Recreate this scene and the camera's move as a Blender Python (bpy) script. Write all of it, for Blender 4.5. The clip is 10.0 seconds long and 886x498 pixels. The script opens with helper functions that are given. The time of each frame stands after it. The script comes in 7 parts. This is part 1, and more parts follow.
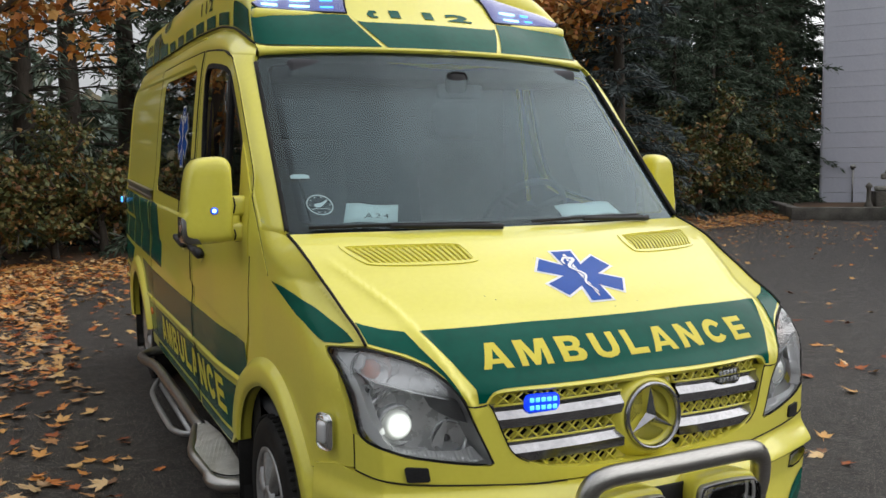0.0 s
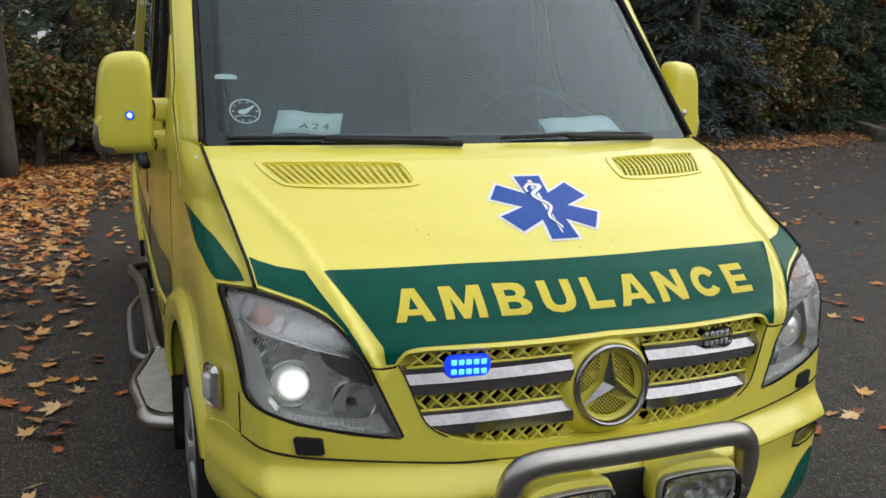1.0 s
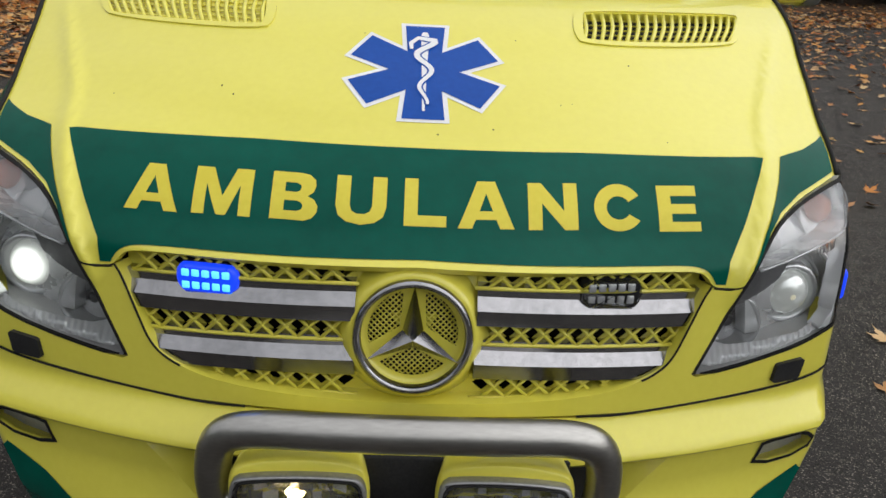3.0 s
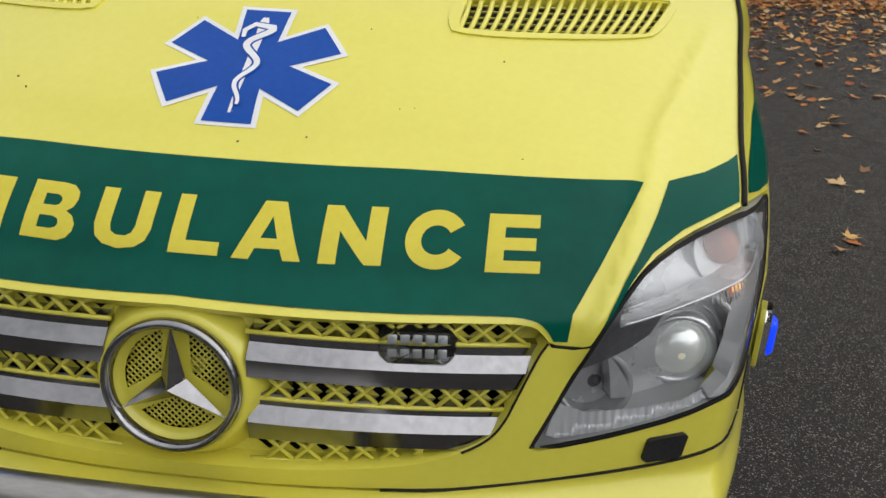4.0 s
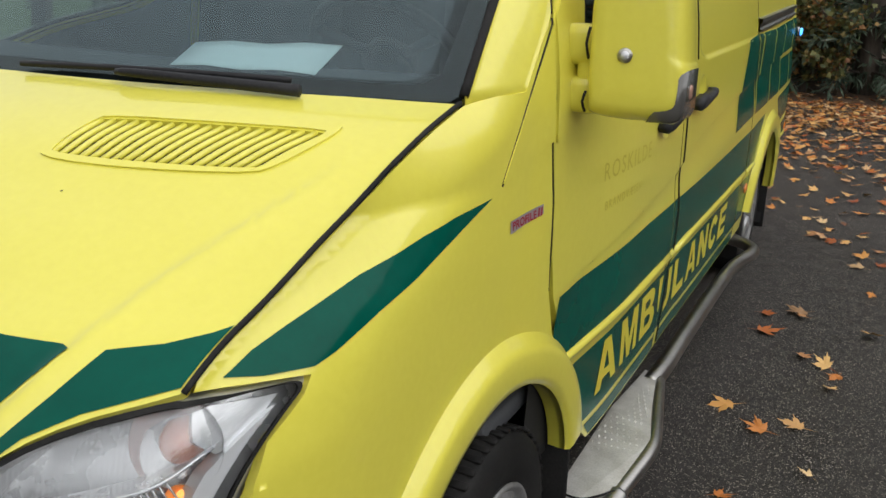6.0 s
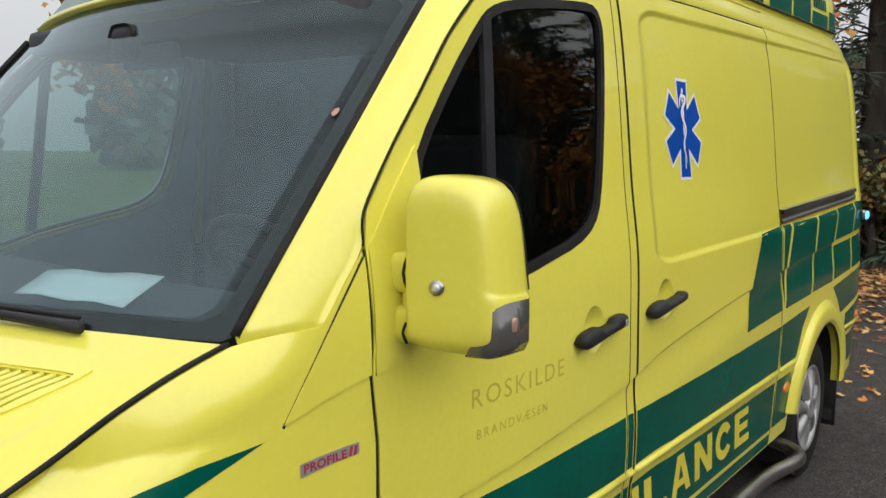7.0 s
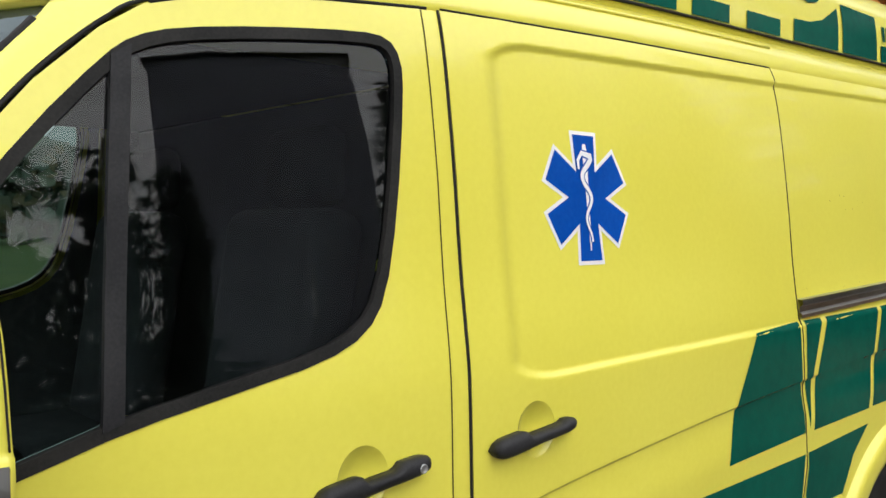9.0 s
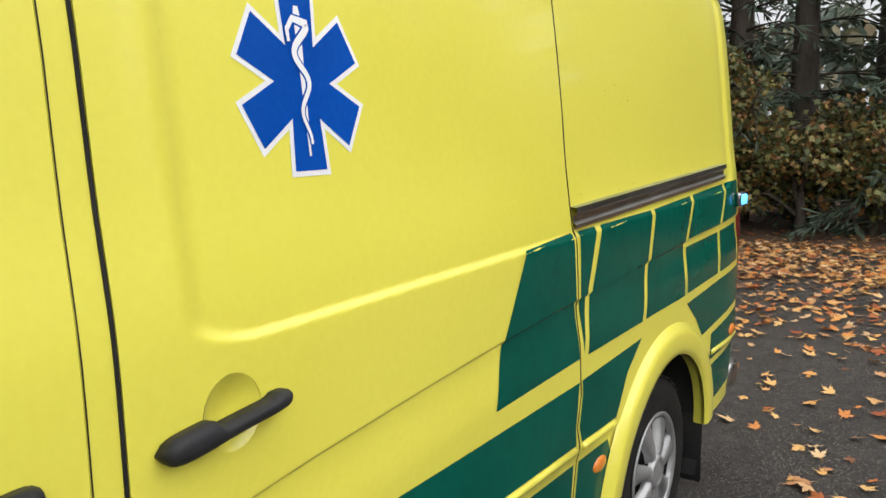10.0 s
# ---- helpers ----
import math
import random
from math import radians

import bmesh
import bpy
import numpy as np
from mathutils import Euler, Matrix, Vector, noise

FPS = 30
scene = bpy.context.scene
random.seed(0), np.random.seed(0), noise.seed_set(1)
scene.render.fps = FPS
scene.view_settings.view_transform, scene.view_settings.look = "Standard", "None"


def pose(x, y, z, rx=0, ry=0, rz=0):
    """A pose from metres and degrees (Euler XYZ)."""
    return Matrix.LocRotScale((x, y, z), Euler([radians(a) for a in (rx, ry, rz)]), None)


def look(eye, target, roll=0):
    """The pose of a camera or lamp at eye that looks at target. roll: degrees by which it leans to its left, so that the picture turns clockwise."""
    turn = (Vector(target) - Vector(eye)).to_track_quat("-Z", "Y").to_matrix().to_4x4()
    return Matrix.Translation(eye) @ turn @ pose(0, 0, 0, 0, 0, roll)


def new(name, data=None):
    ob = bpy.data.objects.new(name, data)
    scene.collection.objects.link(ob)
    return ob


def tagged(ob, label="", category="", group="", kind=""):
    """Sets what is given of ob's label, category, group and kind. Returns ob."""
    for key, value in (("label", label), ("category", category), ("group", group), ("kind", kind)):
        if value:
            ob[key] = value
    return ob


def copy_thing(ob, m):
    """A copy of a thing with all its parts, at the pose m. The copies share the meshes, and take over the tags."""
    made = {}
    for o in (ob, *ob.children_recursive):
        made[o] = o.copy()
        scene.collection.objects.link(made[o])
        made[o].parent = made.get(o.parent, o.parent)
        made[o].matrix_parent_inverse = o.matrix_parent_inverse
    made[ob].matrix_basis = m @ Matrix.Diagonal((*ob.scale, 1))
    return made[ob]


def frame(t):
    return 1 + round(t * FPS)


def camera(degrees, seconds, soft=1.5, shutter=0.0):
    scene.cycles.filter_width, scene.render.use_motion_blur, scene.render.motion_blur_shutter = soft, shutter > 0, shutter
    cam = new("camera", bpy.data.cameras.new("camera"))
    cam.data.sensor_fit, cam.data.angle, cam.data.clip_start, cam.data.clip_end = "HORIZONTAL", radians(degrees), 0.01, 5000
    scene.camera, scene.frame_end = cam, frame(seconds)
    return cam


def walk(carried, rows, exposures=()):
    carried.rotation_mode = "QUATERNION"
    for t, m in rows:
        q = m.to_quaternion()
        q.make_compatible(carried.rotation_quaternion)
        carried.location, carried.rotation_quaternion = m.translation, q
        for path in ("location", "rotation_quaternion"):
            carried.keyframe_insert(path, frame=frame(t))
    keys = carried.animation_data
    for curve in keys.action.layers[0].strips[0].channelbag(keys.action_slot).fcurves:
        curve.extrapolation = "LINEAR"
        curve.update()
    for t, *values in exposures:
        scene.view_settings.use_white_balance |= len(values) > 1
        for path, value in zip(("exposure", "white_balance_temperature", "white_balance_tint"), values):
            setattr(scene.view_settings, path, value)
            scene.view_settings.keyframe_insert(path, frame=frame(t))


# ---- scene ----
cam = camera(53.7, 10.0)
PATH = [
    (0, (-1.698, -2.084, 1.547), (-0.845, -0.285, 1.357), -0.6),
    (0.5, (-1.398, -1.909, 1.538), (-0.598, -0.095, 1.273), 0.0),
    (1, (-1.121, -1.765, 1.528), (-0.428, 0.069, 1.136), 0.7),
    (1.5, (-0.799, -1.684, 1.532), (-0.253, 0.17, 1.016), 1.7),
    (2, (-0.54, -1.536, 1.502), (-0.114, 0.308, 0.853), 2.6),
    (2.2, (-0.45, -1.476, 1.508), (-0.078, 0.366, 0.822), 2.6),
    (3.3, (0.136, -1.276, 1.459), (0.128, 0.585, 0.727), 3.4),
    (3.5, (0.228, -1.206, 1.457), (0.179, 0.651, 0.716), 3.4),
    (4, (0.472, -1.034, 1.472), (0.307, 0.801, 0.692), 2.9),
    (4.5, (0.785, -0.904, 1.475), (0.412, 0.878, 0.648), 2.4),
    (5, (1.014, -0.75, 1.464), (0.45, 0.995, 0.666), 3.1),
    (5.5, (1.227, -0.571, 1.492), (0.537, 1.169, 0.789), 3.0),
    (5.7, (1.341, -0.519, 1.488), (0.594, 1.217, 0.832), 2.5),
    (6.8, (1.928, -0.086, 1.605), (0.805, 1.542, 1.308), 0.9),
    (7, (2.003, -0.005, 1.629), (0.828, 1.599, 1.412), 0.6),
    (7.5, (2.179, 0.249, 1.653), (0.91, 1.793, 1.575), -0.6),
    (8, (2.291, 0.485, 1.664), (0.949, 1.968, 1.653), -0.7),
    (8.5, (2.293, 0.778, 1.672), (0.878, 2.192, 1.683), -0.7),
    (9, (2.299, 1.088, 1.655), (0.812, 2.424, 1.594), 0.1),
    (9.5, (2.226, 1.41, 1.653), (0.891, 2.887, 1.461), 0.6),
    (10, (2.006, 1.625, 1.647), (0.909, 3.272, 1.357), -0.4),
]
walk(cam, [(t, look(eye, target, roll)) for t, eye, target, roll in PATH],
     exposures=[(0, 0.06), (1.0, .0), (2.0, -.03), (3.5, -.15), (4.5, -.19), (5.5, -.09), (6.8, .20), (7.5, .22), (8.0, .22), (8.5, .31), (9.2, .52), (10.0, .54)])


# ---- light ----
world = bpy.data.worlds.new("overcast_sky")
scene.world = world
world.use_nodes = True
wn, wl = world.node_tree.nodes, world.node_tree.links
sky = wn.new("ShaderNodeTexSky")
sky.sky_type, sky.sun_disc = "NISHITA", False
sky.sun_elevation, sky.sun_rotation = radians(18), radians(103)
sky.air_density, sky.dust_density = 1.0, 4.0
soft_sky = wn.new("ShaderNodeHueSaturation")
soft_sky.inputs["Saturation"].default_value, soft_sky.inputs["Value"].default_value = 0.12, 0.022
wl.new(sky.outputs[0], soft_sky.inputs["Color"])
# cloud cover: a grey dome, brightest overhead
way, up = wn.new("ShaderNodeTexCoord"), wn.new("ShaderNodeSeparateXYZ")
wl.new(way.outputs["Generated"], up.inputs[0])
cloud = wn.new("ShaderNodeValToRGB")
cloud.color_ramp.elements[0].position, cloud.color_ramp.elements[0].color = 0.0, (0.44, 0.455, 0.47, 1)
cloud.color_ramp.elements[1].position, cloud.color_ramp.elements[1].color = 1.0, (0.92, 0.93, 0.96, 1)
wl.new(up.outputs["Z"], cloud.inputs[0])
both_skies = wn.new("ShaderNodeMix")
both_skies.data_type, both_skies.blend_type = "RGBA", "ADD"
both_skies.inputs[0].default_value = 1.0
wl.new(cloud.outputs[0], both_skies.inputs[6])
wl.new(soft_sky.outputs[0], both_skies.inputs[7])
# the cloud is brighter on the side where the sun stands
sun_way = Vector((15, -3.5, 6.0)).normalized()
towards, lobe, lift = wn.new("ShaderNodeVectorMath"), wn.new("ShaderNodeMapRange"), wn.new("ShaderNodeMix")
towards.operation = "DOT_PRODUCT"
towards.inputs[1].default_value = sun_way
wl.new(way.outputs["Generated"], towards.inputs[0])
lobe.interpolation_type = "SMOOTHSTEP"
for key, v in (("From Min", -0.15), ("From Max", 1.0), ("To Min", 0.0), ("To Max", 0.72)):
    lobe.inputs[key].default_value = v
wl.new(towards.outputs["Value"], lobe.inputs["Value"])
lift.data_type, lift.blend_type = "RGBA", "ADD"
lift.inputs[0].default_value = 1.0
glow = wn.new("ShaderNodeCombineColor")
for k in range(3):
    wl.new(lobe.outputs[0], glow.inputs[k])
wl.new(both_skies.outputs[2], lift.inputs[6])
wl.new(glow.outputs[0], lift.inputs[7])
wl.new(lift.outputs[2], wn["Background"].inputs["Color"])
wn["Background"].inputs["Strength"].default_value = 1.0

sun_data = bpy.data.lights.new("sun", "SUN")
sun_data.energy, sun_data.angle, sun_data.color = 0.85, radians(120), (1.0, 0.97, 0.93)
sun = new("sun", sun_data)
sun.matrix_world = look((15, -3.5, 5.2), (0, 0, 0))

# ---- materials ----


def material(name, colour, rough=0.5, metal=0.0, coat=0.0, spec=0.5, emit=None, power=0.0):
    m = bpy.data.materials.new(name)
    m.use_nodes = True
    b = m.node_tree.nodes["Principled BSDF"]
    b.inputs["Base Color"].default_value = (*colour, 1)
    b.inputs["Roughness"].default_value = rough
    b.inputs["Metallic"].default_value = metal
    b.inputs["Coat Weight"].default_value = coat
    b.inputs["Coat Roughness"].default_value = 0.06
    b.inputs["Specular IOR Level"].default_value = spec
    if emit:
        b.inputs["Emission Color"].default_value = (*emit, 1)
        b.inputs["Emission Strength"].default_value = power
    return m


def worn(m, scale, dark, light, fine=140.0, bump=0.0, bump_scale=300.0, rough=None, stretch=(1, 1, 1)):
    """Vary a material's colour at two scales between two tints, with relief and uneven gloss."""
    n, l = m.node_tree.nodes, m.node_tree.links
    b = n["Principled BSDF"]
    at = n.new("ShaderNodeTexCoord")
    mp = n.new("ShaderNodeMapping")
    mp.inputs["Scale"].default_value = stretch
    l.new(at.outputs["Object"], mp.inputs["Vector"])
    big, small = n.new("ShaderNodeTexNoise"), n.new("ShaderNodeTexNoise")
    big.inputs["Scale"].default_value, big.inputs["Detail"].default_value = scale, 6
    small.inputs["Scale"].default_value, small.inputs["Detail"].default_value = fine, 3
    mix, ramp = n.new("ShaderNodeMath"), n.new("ShaderNodeValToRGB")
    mix.operation = "MULTIPLY_ADD"
    mix.inputs[1].default_value = 0.35
    for t in (big, small):
        l.new(mp.outputs[0], t.inputs["Vector"])
    l.new(small.outputs[0], mix.inputs[0])
    half = n.new("ShaderNodeMath")
    half.operation = "MULTIPLY"
    half.inputs[1].default_value = 0.65
    l.new(big.outputs[0], half.inputs[0])
    l.new(half.outputs[0], mix.inputs[2])
    ramp.color_ramp.elements[0].position, ramp.color_ramp.elements[1].position = 0.36, 0.64
    ramp.color_ramp.elements[0].color, ramp.color_ramp.elements[1].color = (*dark, 1), (*light, 1)
    l.new(mix.outputs[0], ramp.inputs[0])
    l.new(ramp.outputs[0], b.inputs["Base Color"])
    if bump:
        grain, bp = n.new("ShaderNodeTexNoise"), n.new("ShaderNodeBump")
        grain.inputs["Scale"].default_value = bump_scale
        bp.inputs["Strength"].default_value, bp.inputs["Distance"].default_value = bump, 0.002
        l.new(mp.outputs[0], grain.inputs["Vector"])
        l.new(grain.outputs[0], bp.inputs["Height"])
        l.new(bp.outputs[0], b.inputs["Normal"])
    if rough:
        rr = n.new("ShaderNodeMapRange")
        rr.inputs["To Min"].default_value, rr.inputs["To Max"].default_value = rough
        l.new(big.outputs[0], rr.inputs["Value"])
        l.new(rr.outputs[0], b.inputs["Roughness"])
    return m


def glass(name, tint, gloss_rough=0.01, ior=1.5, sheen=(1, 1, 1)):
    """A clear or tinted pane: light passes straight through, and gloss follows Fresnel."""
    m = bpy.data.materials.new(name)
    m.use_nodes = True
    n, l = m.node_tree.nodes, m.node_tree.links
    n.remove(n["Principled BSDF"])
    clear, gloss, mix, fres = (n.new("ShaderNodeBsdfTransparent"), n.new("ShaderNodeBsdfGlossy"),
                               n.new("ShaderNodeMixShader"), n.new("ShaderNodeFresnel"))
    clear.inputs["Color"].default_value = (*tint, 1)
    gloss.inputs["Roughness"].default_value = gloss_rough
    gloss.inputs["Color"].default_value = (*sheen, 1)
    fres.inputs["IOR"].default_value = ior
    l.new(fres.outputs[0], mix.inputs[0])
    l.new(clear.outputs[0], mix.inputs[1])
    l.new(gloss.outputs[0], mix.inputs[2])
    l.new(mix.outputs[0], n["Material Output"].inputs["Surface"])
    return m


YELLOW = worn(material("yellow_paint", (0.8, 0.68, 0.07), 0.32, coat=0.7), 1.6, (0.745, 0.675, 0.080), (0.79, 0.725, 0.098),
              fine=60, bump=0.015, bump_scale=500, rough=(0.26, 0.4))
GREEN = worn(material("green_film", (0.002, 0.11, 0.072), 0.2, spec=0.12), 3.0, (0.0004, 0.068, 0.047), (0.0008, 0.092, 0.063),
             fine=30, bump=0.015, bump_scale=40, rough=(0.10, 0.26))
LETTER = worn(material("yellow_film", (0.74, 0.58, 0.06), 0.4, spec=0.3), 4.0, (0.66, 0.56, 0.05), (0.73, 0.63, 0.07), fine=80)
BLUE = worn(material("blue_film", (0.003, 0.065, 0.36), 0.25, spec=0.2), 5.0, (0.002, 0.060, 0.33), (0.004, 0.075, 0.40), fine=80)
WHITE = worn(material("white_film", (0.8, 0.8, 0.8), 0.4), 6.0, (0.74, 0.75, 0.76), (0.84, 0.84, 0.84), fine=90)
CHROME = worn(material("chrome", (0.75, 0.75, 0.76), 0.1, 1.0), 9.0, (0.29, 0.29, 0.30), (0.40, 0.395, 0.41), fine=60, rough=(0.10, 0.24))
STEEL = worn(material("brushed_steel", (0.5, 0.49, 0.47), 0.3, 1.0), 6.0, (0.34, 0.33, 0.315), (0.48, 0.47, 0.45), fine=200,
             bump=0.1, bump_scale=200, rough=(0.22, 0.42), stretch=(0.2, 1, 1))
ALLOY = worn(material("painted_alloy", (0.5, 0.5, 0.5), 0.4, 0.6), 8.0, (0.27, 0.27, 0.27), (0.42, 0.42, 0.42), fine=120, rough=(0.3, 0.5))
TREAD = worn(material("worn_aluminium", (0.62, 0.61, 0.58), 0.45, 0.5), 14.0, (0.46, 0.45, 0.42), (0.68, 0.67, 0.64), fine=220, bump=0.5, bump_scale=180, rough=(0.35, 0.55))
PLASTIC = worn(material("black_plastic", (0.02, 0.02, 0.022), 0.5, spec=0.2), 7.0, (0.014, 0.014, 0.016), (0.03, 0.03, 0.032), fine=200,
               bump=0.1, bump_scale=700, rough=(0.4, 0.6))
RUBBER = worn(material("rubber", (0.02, 0.02, 0.02), 0.7, spec=0.22), 8.0, (0.007, 0.007, 0.007), (0.022, 0.021, 0.020), fine=150, bump=0.2, bump_scale=300)
CABIN = worn(material("cabin_trim", (0.06, 0.063, 0.07), 0.7), 5.0, (0.045, 0.048, 0.053), (0.075, 0.078, 0.085), fine=200, bump=0.2, bump_scale=500)
CLOTH = worn(material("seat_cloth", (0.03, 0.03, 0.035), 0.9), 9.0, (0.02, 0.02, 0.024), (0.045, 0.045, 0.05), fine=300, bump=0.3, bump_scale=600)
PAPER = worn(material("paper", (0.8, 0.88, 0.88), 0.7), 5.0, (0.78, 0.87, 0.87), (0.84, 0.90, 0.90), fine=60)
LINER = worn(material("headliner_cloth", (0.06, 0.06, 0.065), 0.9), 5.0, (0.05, 0.05, 0.056), (0.07, 0.07, 0.078), fine=200)
INK = material("ink", (0.05, 0.06, 0.06), 0.7)
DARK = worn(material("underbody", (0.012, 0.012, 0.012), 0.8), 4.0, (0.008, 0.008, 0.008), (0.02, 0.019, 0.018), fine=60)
SOILED = worn(material("rust_speck", (0.22, 0.14, 0.04), 0.8), 60.0, (0.14, 0.09, 0.03), (0.34, 0.24, 0.05))
AMBER = material("amber_lens", (0.75, 0.22, 0.03), 0.25, coat=0.5)
AMBER_LIT = material("amber_bulb", (0.8, 0.4, 0.1), 0.3, emit=(1.0, 0.45, 0.12), power=1.3)
# amber of the lit bulb is put into this reflector's colour
AMBER_BOWL = material("amber_lit_reflector", (0.75, 0.5, 0.3), 0.25, 0.6)
DULL_AMBER = material("dull_amber", (0.46, 0.27, 0.20), 0.25, 0.3, coat=0.4)
ORANGE_BULB = material("orange_bulb", (0.60, 0.15, 0.05), 0.25, 0.1, coat=0.5)
DARK_RED = material("dark_red_lens", (0.16, 0.01, 0.012), 0.2, coat=0.6)
SILVER = material("reflector_silver", (0.9, 0.91, 0.92), 0.2, 0.3, coat=0.5)
GREY_TRIM = worn(material("grey_lamp_trim", (0.55, 0.55, 0.55), 0.35, 0.4), 9.0, (0.50, 0.50, 0.50), (0.62, 0.62, 0.62), rough=(0.25, 0.4))
BEZEL = worn(material("lamp_bezel", (0.5, 0.51, 0.52), 0.3, 0.1, coat=0.6), 9.0, (0.72, 0.73, 0.74), (0.82, 0.83, 0.84), rough=(0.16, 0.3))
MIRROR = material("lamp_mirror", (0.85, 0.86, 0.87), 0.06, 1.0)
WEDGE = material("dark_indicator_glass", (0.075, 0.072, 0.066), 0.12, coat=0.6)
BOWL_CHROME = worn(material("bowl_chrome", (0.8, 0.81, 0.82), 0.14, 0.65), 30.0, (0.70, 0.71, 0.72), (0.86, 0.87, 0.88), fine=90, rough=(0.12, 0.26))
DIM_CHROME = worn(material("dim_chrome", (0.5, 0.5, 0.51), 0.3, 0.55), 20.0, (0.74, 0.745, 0.75), (0.86, 0.865, 0.87), fine=80, rough=(0.2, 0.35))
LENS_CHROME = material("projector_glass", (0.82, 0.84, 0.82), 0.16, 0.6, coat=1.0, emit=(0.95, 1.0, 0.92), power=0.16)
SMOKE = worn(material("smoked_trim", (0.12, 0.12, 0.125), 0.35, 0.3), 9.0, (0.10, 0.10, 0.105), (0.15, 0.15, 0.155), rough=(0.3, 0.45))
# ribbed clear plastic: half seen through, half sheen
FROST_LENS = bpy.data.materials.new("ribbed_clear_lens")
FROST_LENS.use_nodes = True
fn, fl = FROST_LENS.node_tree.nodes, FROST_LENS.node_tree.links
fn["Principled BSDF"].inputs["Base Color"].default_value = (0.62, 0.63, 0.64, 1)
fn["Principled BSDF"].inputs["Metallic"].default_value = 0.55
fn["Principled BSDF"].inputs["Roughness"].default_value = 0.22
frost_clear, frost_mix = fn.new("ShaderNodeBsdfTransparent"), fn.new("ShaderNodeMixShader")
frost_mix.inputs[0].default_value = 0.34
fl.new(frost_clear.outputs[0], frost_mix.inputs[1])
fl.new(fn["Principled BSDF"].outputs[0], frost_mix.inputs[2])
fl.new(frost_mix.outputs[0], fn["Material Output"].inputs["Surface"])
GLINT = material("lamp_glint", (0.8, 0.78, 0.6), 0.2, 0.3, emit=(1.0, 0.92, 0.66), power=0.35)
# a lit lens, brightest at its middle
BEAM = material("lamp_beam", (0.75, 0.76, 0.74), 0.1, 0.3, coat=0.8, emit=(0.95, 1.0, 0.91), power=1.0)
bn, bl = BEAM.node_tree.nodes, BEAM.node_tree.links
lens_at, lens_off, lens_fade = bn.new("ShaderNodeTexCoord"), bn.new("ShaderNodeVectorMath"), bn.new("ShaderNodeMapRange")
lens_off.operation, lens_off.inputs[1].default_value = "DISTANCE", (-.748, .222, .792)
bl.new(lens_at.outputs["Object"], lens_off.inputs[0])
bl.new(lens_off.outputs["Value"], lens_fade.inputs["Value"])
lens_fade.interpolation_type = "SMOOTHERSTEP"
for key, v in (("From Min", 0.004), ("From Max", 0.052), ("To Min", 2.8), ("To Max", 0.16)):
    lens_fade.inputs[key].default_value = v
bl.new(lens_fade.outputs[0], bn["Principled BSDF"].inputs["Emission Strength"])
BEAM_WARM = material("lamp_filament", (0.9, 0.85, 0.7), 0.2, emit=(1.0, 0.74, 0.40), power=14.0)
LED = material("blue_led", (0.01, 0.05, 0.6), 0.3, emit=(0.005, 0.05, 1.0), power=0.9)
LED_CORE = material("blue_led_core", (0.2, 0.5, 0.9), 0.3, emit=(0.05, 0.36, 1.0), power=2.2)
LED_WHITE = material("blue_white_led", (0.5, 0.8, 0.95), 0.3, emit=(0.35, 0.75, 1.0), power=2.6)
# tray given its own faint blue glow, standing for the diodes' light on it
BEACON_TRAY = material("glowing_beacon_reflector", (0.34, 0.34, 0.46), 0.3, 0.4, emit=(0.05, 0.08, 0.9), power=0.12)
LED_OFF = material("clear_led", (0.66, 0.67, 0.69), 0.2, 0.3)
STICKER = material("badge_silver", (0.45, 0.45, 0.47), 0.35, 0.5)
RED_INK = material("red_ink", (0.35, 0.03, 0.05), 0.5)
GHOST = material("faded_print", (0.52, 0.45, 0.05), 0.5)
SCREEN_GLASS = glass("windscreen_glass", (0.74, 0.89, 0.90), ior=1.52, sheen=(0.82, 0.96, 1.0))
TINT_GLASS = glass("tinted_glass", (0.38, 0.46, 0.44), ior=1.42)
DARK_GLASS = glass("privacy_glass", (0.04, 0.045, 0.05))
# bluish veil painting haze into the windscreen, thinner towards its upper edge
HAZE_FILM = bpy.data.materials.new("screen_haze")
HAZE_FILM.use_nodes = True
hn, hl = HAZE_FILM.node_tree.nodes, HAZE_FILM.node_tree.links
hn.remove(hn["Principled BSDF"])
haze_clear, haze_tint, haze_mix = hn.new("ShaderNodeBsdfTransparent"), hn.new("ShaderNodeBsdfDiffuse"), hn.new("ShaderNodeMixShader")
haze_tint.inputs["Color"].default_value = (0.46, 0.54, 0.60, 1)
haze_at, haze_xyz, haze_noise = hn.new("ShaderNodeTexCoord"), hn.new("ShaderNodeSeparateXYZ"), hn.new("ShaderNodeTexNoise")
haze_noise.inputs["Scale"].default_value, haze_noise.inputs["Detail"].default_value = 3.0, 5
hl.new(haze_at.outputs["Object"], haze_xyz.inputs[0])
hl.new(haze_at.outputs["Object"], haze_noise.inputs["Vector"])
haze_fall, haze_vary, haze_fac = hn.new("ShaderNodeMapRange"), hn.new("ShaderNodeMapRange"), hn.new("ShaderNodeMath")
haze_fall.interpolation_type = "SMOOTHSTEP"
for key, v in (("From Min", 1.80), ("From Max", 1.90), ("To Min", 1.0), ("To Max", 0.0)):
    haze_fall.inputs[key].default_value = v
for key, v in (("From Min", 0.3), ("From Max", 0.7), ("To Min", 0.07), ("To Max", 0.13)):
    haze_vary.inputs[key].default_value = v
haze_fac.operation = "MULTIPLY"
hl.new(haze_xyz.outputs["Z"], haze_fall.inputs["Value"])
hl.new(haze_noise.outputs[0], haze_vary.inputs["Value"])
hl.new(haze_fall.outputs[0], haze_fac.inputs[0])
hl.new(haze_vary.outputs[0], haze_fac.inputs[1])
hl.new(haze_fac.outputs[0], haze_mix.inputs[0])
